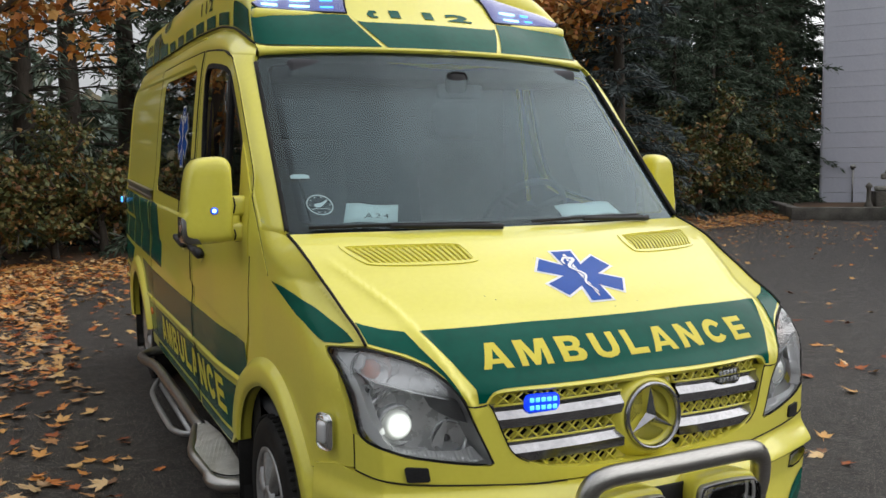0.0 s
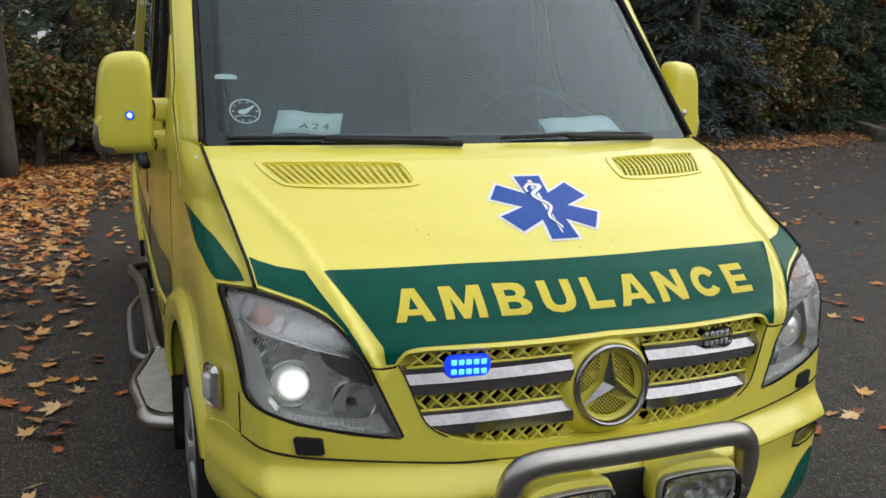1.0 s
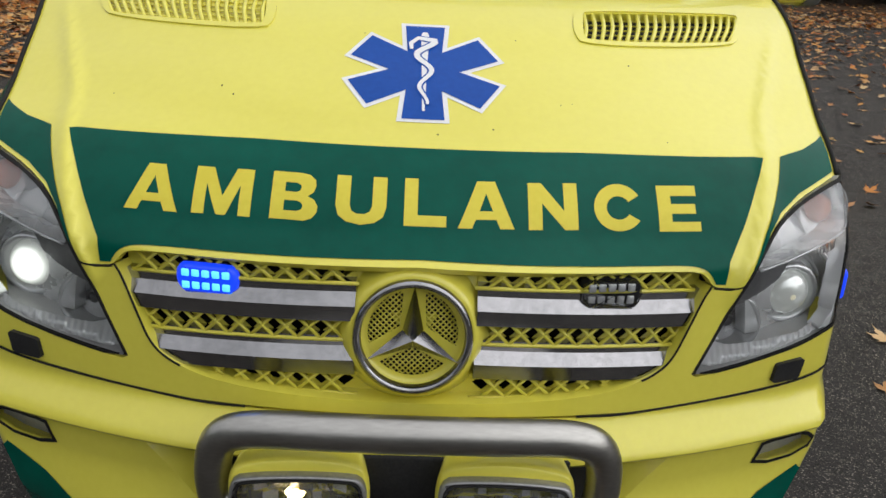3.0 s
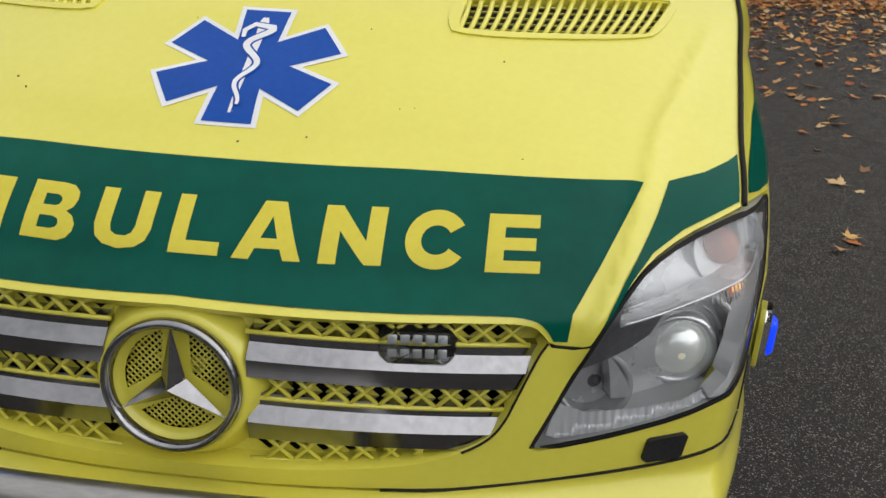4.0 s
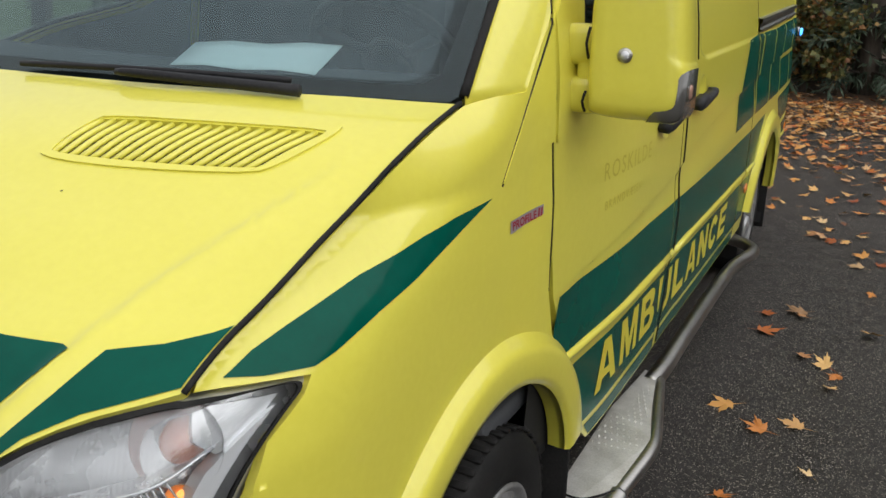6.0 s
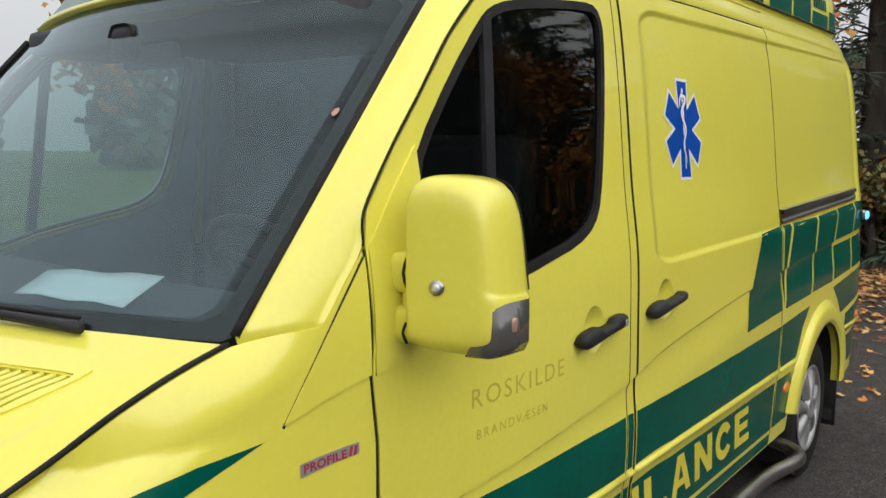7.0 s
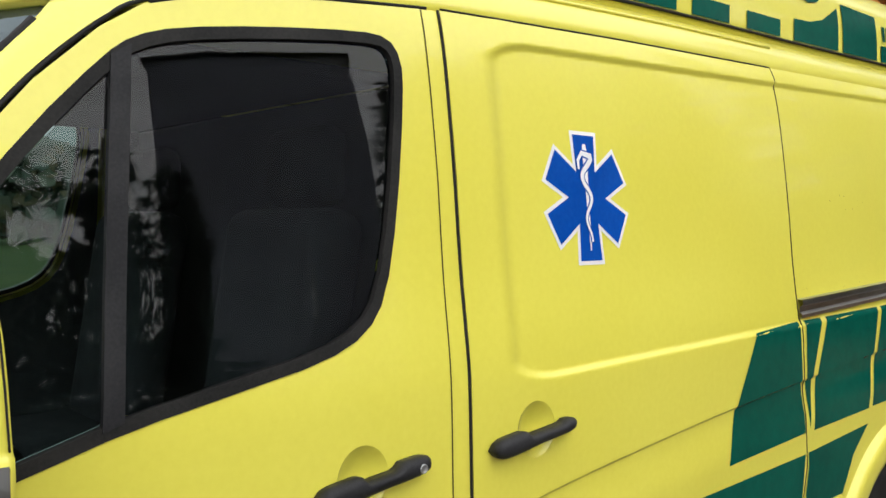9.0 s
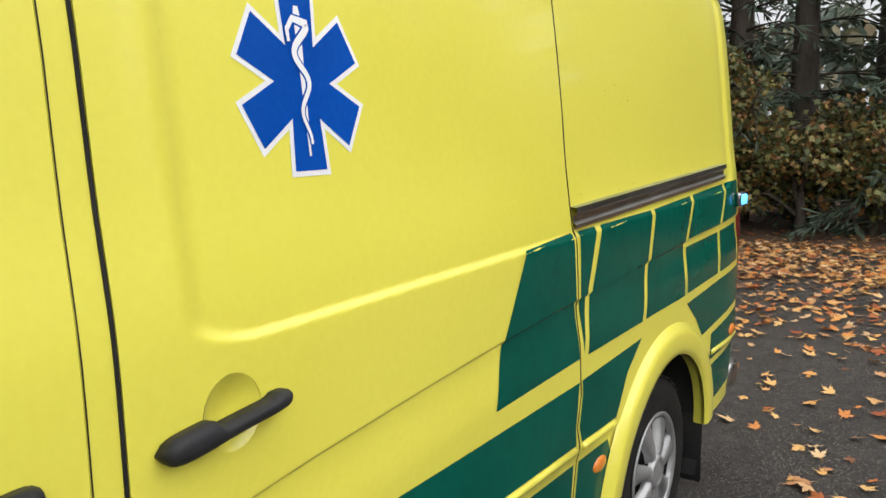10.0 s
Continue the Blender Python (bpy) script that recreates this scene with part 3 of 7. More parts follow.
for s in (1, -1):
    wing = [(.700, 1.053), (.760, 1.060), (.803, 1.070), (.820, 1.076), (.814, 1.026), (.79, 1.019), (.722, .999), (.674, .975), (.645, .945),
            (.606, .888), (.613, .908), (.634, .948), (.656, .981), (.679, 1.016)]
    sheet("green_stripe", filled([(s * u, v) for u, v in wing]), front, F_OUT, GREEN, hood, "dark green film wedge", cell=(.014, .011), off=.0014)
    ring = filled([(s * u, v) for u, v in vent_out], [[(s * u, v) for u, v in inset(vent_in, -.0015)]])
    vent = sheet("air_vent", ring, front, F_OUT, YELLOW, hood, "yellow ribbed air vent", cell=(.014, .006), off=.0035, rim=.010)
    sheet("vent_backing", filled([(s * u, v) for u, v in inset(vent_in, -.006)]), front, F_OUT, PLASTIC if s > 0 else YELLOW, hood, "dark mesh under the vent" if s > 0 else "yellow blind plate under the vent", cell=.03, off=-.020 if s > 0 else -.006)
    for k in range(19):
        t = k / 18
        a = front(s * (.338 + t * .342), 1.226)
        b = front(s * (.349 + t * .382), 1.272)
        mid = front(s * (.3435 + t * .362 + .004), 1.249)
        rib = tube([a - Vector((0, 0, .004)), mid + Vector((0, -.001, .0)), b - Vector((0, 0, .004))], .0052, 6, per=3)
        part("vent_rib", rib, YELLOW, hood)
    for k in range(6):
        z = 1.229 + k * .008
        x0, x1 = .342, .682 + k * .0092
        down = Vector((0, .006, -.013)) if s > 0 else Vector((0, .001, -.003))
        wire = tube([front(s * x0, z) + down, front(s * (x0 + x1) / 2, z) + down, front(s * x1, z) + down], .0022, 5, per=4)
        part("vent_wire", wire, YELLOW, hood)
emblem(front, F_OUT, lambda a, b: (.168 * a, 1.169 + .078 * b), hood)
word = "AMBULANCE"
starts = [-.521, -.400, -.262, -.148, -.028, .066, .191, .312, .430]
ends = [-.425, -.296, -.177, -.059, .046, .166, .281, .401, .509]
for ch, a, b in zip(word, starts, ends):
    put = lambda u, v, a=a, b=b: (a + (b - a) * u, .956 + .0645 * v - .004 * abs(a + b))
    sheet("letter", placed(block_letter(ch), put), front, F_OUT, LETTER, hood, f"yellow capital letter {ch}", cell=(.05, .011), off=.0022)

# front skin below the bonnet
grille_edge = soften([(0, .652), (.2, .654), (.31, .661), (.38, .672), (.44, .695), (.472, .724), (.494, .781), (.517, .843), (.530, .864)])
lamp_low = [(.592, .858), (.564, .799), (.518, .688), (.53, .681), (.639, .694), (.754, .715), (.822, .741), (.850, .752), (.862, .768)]
skin = [(0, .628), (.4, .622), (.6, .632), (.75, .640), (.83, .655), (.868, .663), (.868, .770)] + lamp_low[::-1] + [(.567, .853), (.536, .858)]
fascia = sheet("front_panel", filled(both(skin + grille_edge[::-1])), front, F_OUT, YELLOW, van, "yellow front panel round the grille", cell=(.03, .02), rim=.05)
bumper_top = [(0, .623), (.4, .617), (.6, .627), (.75, .635), (.83, .650), (.90, .660)]


def bumper_skin(x, z):
    p = front(x, z)
    p.y -= .050 * (1 - smooth(.545, .622, z))
    cut = smooth(.34, .47, z) * (1 - smooth(.530, .545, z)) * (1 - smooth(.80, .90, abs(x)))
    p.y += .034 * cut
    p.x *= 1 - .075 * (1 - smooth(.29, .50, z)) * smooth(.4, .9, abs(x))
    return p


fog_hole = [(.684, .476), (.723, .466), (.782, .468), (.817, .484), (.826, .503), (.812, .515), (.79, .521), (.72, .519), (.699, .515)]
mouth = both([(0, .40), (.36, .40), (.40, .43), (.44, .47), (.49, .520), (0, .526)])
bumper = sheet("bumper", filled(both([(0, .26), (.5, .26), (.75, .27), (.86, .29), (.93, .32), (.945, .4), (.94, .55), (.93, .63)] + bumper_top[::-1]),
                                [fog_hole, [(-u, v) for u, v in fog_hole], mouth]),
               bumper_skin, (0, -1, 0), YELLOW, van, "yellow front bumper with green lower corners", cell=(.03, .010), rim=.03)
sheet("bumper_mouth", filled(inset(mouth, -.01)), bumper_skin, (0, -1, 0), PLASTIC, van, "black air intake", cell=.05, off=-.06)
for s in (1, -1):
    corner = [(.52, .265), (.75, .275), (.86, .295), (.925, .325), (.94, .40), (.93, .43), (.865, .40), (.81, .441), (.727, .404), (.68, .367), (.60, .31)]
    sheet("green_stripe", filled([(s * u, v) for u, v in corner]), bumper_skin, (0, -1, 0), GREEN, bumper, "green film on the bumper corner", cell=(.02, .010), off=.002)
    cheek = [bumper_skin(s * x, z) for x, z in ((.490, .520), (.44, .47), (.40, .43), (.36, .40))]
    inner = [bumper_skin(s * x, z) + Vector((0, .055, 0)) for x, z in ((.40, .520), (.385, .48), (.37, .44), (.35, .40))]
    part("intake_cheek", outward(strip([cheek, inner]), (s * .7, .3, .45)), YELLOW, bumper, "yellow slanted cheek of the intake")
    fog = sheet("fog_lamp", filled([(s * u, v) for u, v in inset(fog_hole, .004)]), bumper_skin, (0, -1, 0), LAMP_GLASS, bumper, "clear fog lamp", cell=.03, off=-.004)
    sheet("fog_reflector", filled([(s * u, v) for u, v in inset(fog_hole, -.004)]), bumper_skin, (0, -1, 0), GREY_TRIM, bumper, "grey lamp reflector", cell=.03, off=-.024)
    sheet("fog_rim", filled([(s * u, v) for u, v in inset(fog_hole, -.003)], [[(s * u, v) for u, v in inset(fog_hole, .005)]]), bumper_skin, (0, -1, 0), RUBBER, bumper, "black fog lamp rim", cell=.03, off=.002)
    cover = [(.694, .651), (.699, .684), (.705, .687), (.757, .690), (.763, .685), (.757, .650), (.752, .646), (.70, .646)]
    sheet("washer_cover", filled([(s * u, v) for u, v in cover]), front, F_OUT, PLASTIC, fascia, "black headlamp washer cover", cell=.02, off=.008, rim=.01)

# grille
grille = sheet("grille", filled(both([(0, .64), (.33, .65), (.45, .68), (.50, .76), (.535, .87), (.50, .905), (0, .912)])), front, F_OUT, PLASTIC, van,
               "black grille with yellow mesh, chrome bars and a round badge", cell=.04, off=-.095)


def inside(x, z):
    edge = Curve((.655, .25), (.661, .31), (.672, .38), (.695, .44), (.724, .472), (.781, .494), (.843, .517), (.864, .528), (.886, .50), (.897, .45))
    return 0.638 < z < .905 and abs(x) < edge(min(z, .89)) - .002


# yellow lattice: a plate with a row of diamond holes above, between and below the bars, and crossing ribs on it
lattice_rows = ((.673, .000, .016, .40), (.781, .045, .016, .475), (.884, .040, .014, .49))
PITCH = .0415
for zc, fall, tall, reach in lattice_rows:
    plate = bmesh.new()
    for k in range(-13, 14):
        x = k * PITCH
        if abs(x) > reach + .04:
            continue
        drop = lambda u: zc - fall * max(0, abs(u) - .1)
        spot = lambda u, dz: plate.verts.new(front(u, drop(u) + dz) + Vector((0, .044, 0)))
        h = PITCH / 2
        tl, tr, br, bl = spot(x - h, .026), spot(x + h, .026), spot(x + h, -.026), spot(x - h, -.026)
        if .11 < abs(x) < reach:
            up, rt, dn, lt = spot(x, tall * .98), spot(x + .0172, 0), spot(x, -tall * .98), spot(x - .0172, 0)
            for q in ((tl, up, tr), (tr, up, rt), (tr, rt, br), (br, rt, dn), (br, dn, bl), (bl, dn, lt), (bl, lt, tl), (tl, lt, up)):
                plate.faces.new(q)
        else:
            plate.faces.new((tl, bl, br, tr))
    bmesh.ops.remove_doubles(plate, verts=plate.verts[:], dist=1e-5)
    bmesh.ops.recalc_face_normals(plate, faces=plate.faces[:])
    part("lattice_plate", plate, YELLOW, grille, "yellow plate with diamond holes", flat=True)
for zc, fall, tall, reach in lattice_rows:
    for k in range(-14, 14):
        xa, xb = (k) * PITCH, (k + 1) * PITCH
        if min(abs(xa), abs(xb)) < .11 or max(abs(xa), abs(xb)) > reach + .03:
            continue
        za, zb = zc - fall * max(0, abs(xa) - .1), zc - fall * max(0, abs(xb) - .1)
        for up in (1, -1):
            ends = [front(xa, za - up * tall * 1.25) + Vector((0, .026, 0)), front(xb, zb + up * tall * 1.25) + Vector((0, .026, 0))]
            part("mesh_strut", tube(ends, .0036, 6, per=1), YELLOW, grille)
for zc, fall, tall, reach in lattice_rows:
    for s in (1, -1):
        for up in (1, -1):
            rail_pts = [front(s * x, zc - fall * max(0, x - .1) + up * tall * 1.32) + Vector((0, .025, 0)) for x in np.linspace(.10, reach + .015, 9)]
            part("lattice_rail", tube(rail_pts, .0040, 6, per=1), YELLOW, grille, "thin yellow rail of the mesh")
for s in (1, -1):
    for x0, x1, zc0, zc1, hh in ((.105, .510, .836, .818, .0335), (.105, .470, .734, .716, .0335)):
        rows = []
        for k in range(15):
            t = k / 14
            x, zc = x0 + (x1 - x0) * t, zc0 + (zc1 - zc0) * t
            half = hh * (1 - .05 * t)
            xs = lambda dz: s * (x + t * dz * .55)
            rows.append([front(xs(dz * half), zc + dz * half) + Vector((0, dy + .024, 0)) for dz, dy in
                         ((-1, .03), (-1, -.016), (-.16, -.018), (.44, .000), (1, .001), (1, .03))])
        bar = strip(rows)
        bmesh.ops.holes_fill(bar, edges=bar.edges[:], sides=8)
        bmesh.ops.recalc_face_normals(bar, faces=bar.faces[:])
        part("chrome_bar", bar, CHROME, grille, "worn chrome grille bar", flat=True)
for s in (1, -1):
    part("grille_gap", tube([front(s * u, v) + Vector((0, -.001, 0)) for u, v in grille_edge if v > .685], .0020, 6, per=4), RUBBER, grille, "dark gap round the grille")
centre = front(0, .781) + Vector((-.004, 0, 0))
lean = Vector((0, -1, .10)).normalized()
hub = facing(centre - lean * .020, lean)
part("badge_housing", lathe([(.156, -.075), (.146, -.045), (.126, -.012), (.116, .006), (.109, .013), (.102, .012), (.096, .0)], hub, 48), YELLOW, grille, "yellow round badge housing")
part("badge_dish", lathe([(.090, -.020), (.03, -.024), (0, -.024)], hub, 40), PLASTIC, grille, "black badge ground")
windows = []
for k in range(3):
    mid = math.pi / 2 + math.pi / 3 + k * 2 * math.pi / 3
    windows.append([(.026 * math.cos(mid), .026 * math.sin(mid))] + [(.079 * math.cos(mid + q), .079 * math.sin(mid + q)) for q in np.linspace(-.80, .80, 9)])
face_plate = placed(filled(disc(0, 0, .088, .088, 36), windows), lambda u, v: (u, v))
face_plate.transform(hub @ Matrix.Translation((0, 0, -.004)))
part("badge_plate", face_plate, YELLOW, grille, "yellow badge plate with three mesh windows", flat=True)
part("badge_band", lathe([(.096, .008), (.091, -.001), (.086, -.0035), (.082, -.0035)], hub, 40), YELLOW, grille, "yellow band inside the badge")
part("badge_ring", lathe([(.090, .012), (.092, .026), (.098, .030), (.104, .024), (.104, .010)], hub, 48), CHROME, grille, "chrome badge ring")
arms = bmesh.new()
for k in range(3):
    a = math.pi / 2 + k * 2 * math.pi / 3
    d, w = Vector((math.cos(a), math.sin(a), 0)), Vector((-math.sin(a), math.cos(a), 0))
    tip, hubtop = arms.verts.new(hub @ (d * .092 + Vector((0, 0, .014)))), arms.verts.new(hub @ Vector((0, 0, .034)))
    r, l = arms.verts.new(hub @ (w * .018 + d * .012 + Vector((0, 0, .010)))), arms.verts.new(hub @ (-w * .018 + d * .012 + Vector((0, 0, .010))))
    back = arms.verts.new(hub @ Vector((0, 0, 0)))
    for q in ((hubtop, r, tip), (hubtop, tip, l), (r, back, tip), (l, tip, back)):
        arms.faces.new(q)
bmesh.ops.recalc_face_normals(arms, faces=arms.faces[:])
part("badge_star", arms, CHROME, grille, "three-armed chrome badge", flat=True)
for d in (1, -1):
    for k in range(-14, 15):
        run = []
        for j in range(61):
            t = -.09 + j * .003
            p = Vector((t, k * .0105 + d * t, 0))
            ang = (math.degrees(math.atan2(p.y, p.x)) - 90) % 120
            clear = math.hypot(p.x, p.y) < .081 and 12 < ang < 108
            if clear:
                run.append(p)
            if run and (not clear or j == 60):
                if len(run) > 2:
                    part("badge_wire", tube([hub @ (run[0] + Vector((0, 0, -.008))), hub @ (run[-1] + Vector((0, 0, -.008)))], .0015, 5, per=0), YELLOW, grille)
                run = []


def strobe(at, ahead, wide, lit, parent, name="strobe_lamp"):
    """A small blue strobe: black case, clear cover, two rows of diodes."""
    m = Matrix.Translation(at) @ Matrix.Rotation(math.atan2(ahead[0], -ahead[1]), 4, "Z") @ pose(0, 0, 0, 90)
    edge = rounded([(-.5, -.22), (-.42, -.46), (-.34, -.5), (.34, -.5), (.42, -.46), (.5, -.22), (.5, .22), (.42, .46), (.34, .5), (-.34, .5), (-.42, .46), (-.5, .22)], 2)
    shape = lambda w, h: (lambda u, v, z: m @ Vector((u * w, v * h, z)))
    lamp = part(name, rings(edge, [(0, -.03), (0, .004), (.03, .010)], shape(wide + .003, .057)), PLASTIC, parent, "black strobe lamp case")
    if lit:
        part("strobe_lens", rings(edge, [(0, 0), (0, .014), (.05, .021), (.14, .024)], shape(wide, .054)), LED, lamp, "lit blue lens")
    else:
        part("strobe_tray", rings(edge, [(0, 0), (0, .008), (.06, .009)], shape(wide - .004, .050)), BEZEL, lamp, "grey inner tray")
        glass_cap = part("strobe_lens", rings(edge, [(0, .006), (0, .016), (.05, .022), (.14, .025)], shape(wide, .054)), LAMP_GLASS, lamp, "clear unlit lens")
        glass_cap.visible_shadow = False
    for r in (-1, 1):
        for k in range(5):
            d = box(((k - 2) * wide / 6.2, r * .0115, .0238 if lit else .014), (wide / 8.2, .0135 if lit else .015, .004), .0015, 1)
            d.transform(m)
            part("diode", d, LED_CORE if lit else LED_OFF, lamp)
    return lamp


for s in (1, -1):
    at = front(s * (.342 if s > 0 else .362), .853) + Vector((0, .034, 0))
    strobe(at, (s * .15, -1, 0), .112, s < 0, van)

# headlamps
rim_out = [(.592, .860), (.566, .801), (.524, .706), (.518, .692), (.517, .687), (.521, .683), (.540, .682), (.639, .695), (.754, .716), (.822, .742), (.850, .753), (.862, .77),
           (.866, .80), (.872, .856), (.885, .939), (.893, .978), (.895, .990), (.892, 1.000), (.884, 1.004), (.826, 1.0165), (.795, 1.010), (.722, .989), (.668, .961), (.637, .929), (.612, .898)]

rim_out = rounded(rim_out, 1)


def lamp_inset(d):
    """The lamp outline drawn in by d, by less where the lamp wraps round the corner."""
    out = []
    for (u, v), (a, b) in zip(rim_out, inset(rim_out, d)):
        k = smooth(.835, .87, u) * .68
        out.append((a + (u - a) * k, b + (v - b) * k))
    return out


glass_edge = lamp_inset(.0060)
for s in (1, -1):
    M = lambda pts: [(s * u, v) for u, v in pts]
    lamp = sheet("headlamp", filled(M(rim_out), [M(glass_edge)]), front, F_OUT, RUBBER, van, "headlamp with clear cover, black seal and lit projector", cell=(.015, .015), off=.001, rim=.005)
    sheet("lamp_cover", filled(M(lamp_inset(.0065))), front, F_OUT, LAMP_GLASS, lamp, "clear lamp cover", cell=(.02, .015), off=.0).visible_shadow = False
    def deep(x, z, by=.092):
        """The back of the housing, drawn in behind the cover."""
        q = front(x, z)
        return Vector((s * (.70 + (abs(x) - .70) * .88), q.y + by, .84 + (z - .84) * .94))
    sheet("lamp_bowl", filled(M(inset(rim_out, -.002))), deep, F_OUT, DIM_CHROME, lamp, "dim chrome inner lamp housing", cell=(.02, .015))
    wall = []
    for u, v in inset(rim_out, .003) + inset(rim_out, .003)[:1]:
        wall.append([front(s * u, v) + Vector((0, .004, 0)), deep(s * u, v)])
    part("lamp_wall", strip(wall), GREY_TRIM, lamp, "bright lamp side wall")
    blade = [(.634, .876), (.638, .908), (.664, .940), (.712, .977), (.766, 1.000), (.818, 1.008), (.836, 1.004), (.852, .972), (.856, .954), (.832, .931), (.793, .918), (.745, .904), (.690, .889)]

    def ribbed(x, z):
        p = front(x, z)
        p.y += .013 + .00028 * math.sin((abs(x) + z * .35) * 2 * math.pi / .0060) + .00016 * math.sin((z - abs(x) * .3) * 2 * math.pi / .0064)
        return p
    sheet("indicator_lens", filled(M(blade)), ribbed, F_OUT, FROST_LENS, lamp, "ribbed clear indicator lens", cell=(.0015, .0020)).visible_shadow = False
    shelf = [(.634, .878), (.690, .891), (.745, .906), (.793, .920), (.832, .933), (.856, .956)]
    part("lens_edge", tube([front(s * u, v) + Vector((0, .014, 0)) for u, v in shelf], .0028, 6, per=4), BOWL_CHROME, lamp, "bright lower edge of the lens")
    part("lens_shelf", strip([[front(s * u, v) + Vector((0, .016, 0)), deep(s * u, v, .075)] for u, v in shelf]), DIM_CHROME, lamp, "chrome shelf under the indicator")
    am = facing(Vector((s * .800, .322, .945)), (s * .35, -1, .25))
    part("indicator_bowl", lathe([(.062, .030), (.050, .006), (.030, -.008), (.012, -.012), (0, -.012)], am, 28), BOWL_CHROME, lamp, "silver indicator reflector")
    part("indicator_bulb", lathe([(.030, -.012), (.031, .012), (.024, .026), (.010, .034), (0, .035)], am, 20), ORANGE_BULB, lamp, "orange indicator bulb")
    fan = [(.850, .968), (.838, 1.002), (.848, 1.004), (.886, .992), (.880, .95), (.866, .945)]
    sheet("chrome_fan", filled(M(fan)), front, F_OUT, SILVER, lamp, "bright reflector tip", cell=.02, off=-.016, rim=.01)
    flank = [(.886, .982), (.877, .94), (.868, .887), (.862, .833), (.856, .787), (.846, .764), (.818, .744), (.795, .742), (.818, .773), (.842, .817), (.853, .870), (.862, .93)]
    sheet("chrome_flank", filled(M(flank)), front, F_OUT, SILVER, lamp, "bright reflector flank", cell=.02, off=-.006, rim=.03)
    floor_strip = [(.540, .698), (.562, .692), (.675, .704), (.754, .715), (.808, .738), (.792, .748), (.751, .734), (.673, .726), (.600, .722), (.560, .730)]

    def grooved(x, z):
        p = front(x, z)
        p.y += .016 + 1.1 * max(0, z - .695 - .16 * max(0, abs(x) - .55)) + .0012 * math.sin(abs(x) * 2 * math.pi / .013)
        return p
    sheet("chrome_floor", filled(M(floor_strip)), grooved, F_OUT, SILVER, lamp, "bright ribbed reflector floor", cell=(.0025, .01))
    dark = [(.588, .806), (.622, .872), (.668, .884), (.706, .888), (.690, .858), (.662, .838), (.630, .822)]
    sheet("dark_wedge", filled(M(dark)), front, F_OUT, SMOKE, lamp, "dark trim wedge", cell=.02, off=-.020, rim=.05)
    for k in range(9):
        u = .772 + k * .0062
        gill = tube([front(s * u, .912 + k * .0026) + Vector((0, .040, 0)), front(s * (u + .016), .876 + k * .001) + Vector((0, .058, 0))], .0016, 5, per=1)
        part("chrome_gill", gill, BOWL_CHROME, lamp)
    pm = facing(Vector((s * .745, .262, .788)), (s * .12, -1, .0))
    part("projector_bezel", lathe([(.112, -.020), (.108, .010), (.103, .016), (.098, .010), (.092, -.010)], pm, 48), DIM_CHROME, lamp, "chrome projector bezel")
    part("projector_shadow", lathe([(.100, .006), (.094, .002), (.082, -.014), (.072, -.018), (.066, -.016)], pm, 48), GREY_TRIM, lamp, "grey projector funnel")
    part("projector_step", lathe([(.082, -.014), (.080, -.004), (.077, -.002), (.074, -.006), (.073, -.018)], pm, 48), DIM_CHROME, lamp, "thin chrome step")
    part("projector_ring", lathe([(.047, .004), (.051, .018), (.058, .024), (.064, .018), (.067, .0), (.068, -.016)], pm, 48), BOWL_CHROME, lamp, "bright projector ring")
    part("projector_lens", lathe([(.048, .004), (.045, .018), (.036, .030), (.024, .0365), (.012, .0395), (0, .0405)], pm, 36), LENS_CHROME if s > 0 else BEAM, lamp, "lit projector lens")
    if s > 0:
        part("projector_core", lathe([(.006, .0400), (.003, .0409), (0, .0411)], pm, 24), GLINT, lamp, "warm glint of the lens")
    hm = facing(Vector((s * .612, .205, .745)), (s * .05, -1, .12))
    part("high_beam_bowl", lathe([(.060, .034), (.055, .036), (.050, .026), (.036, .002), (.014, -.012), (0, -.013)], hm, 36), BOWL_CHROME, lamp, "silver high-beam reflector")
    part("high_beam_bulb", lathe([(.012, -.010), (.013, .010), (.008, .020), (0, .022)], hm, 14), SMOKE, lamp, "dark high-beam bulb cap")
    bridge = [(.655, .735), (.690, .737), (.672, .775), (.655, .800), (.640, .815), (.648, .780)]
    sheet("chrome_bridge", filled(M(bridge)), front, F_OUT, BOWL_CHROME, lamp, "bright bridge between the bowls", cell=.01, off=-.045, rim=.03)
    sm = facing(Vector((s * .829, .286, .891)), (s * .35, -1, .15))
    part("side_bowl", lathe([(.022, .014), (.019, .007), (.012, -.004), (0, -.008)], sm, 28), AMBER_BOWL if s > 0 else BOWL_CHROME, lamp, "small round reflector")
    if s > 0:
        part("side_bulb", lathe([(.012, .003), (.010, .011), (.006, .015), (0, .016)], sm, 16), AMBER_LIT, lamp, "lit amber bulb")
    else:
        part("side_bulb", lathe([(.010, -.006), (.012, .008), (.006, .016), (0, .018)], sm, 16), SMOKE, lamp, "dark side bulb")

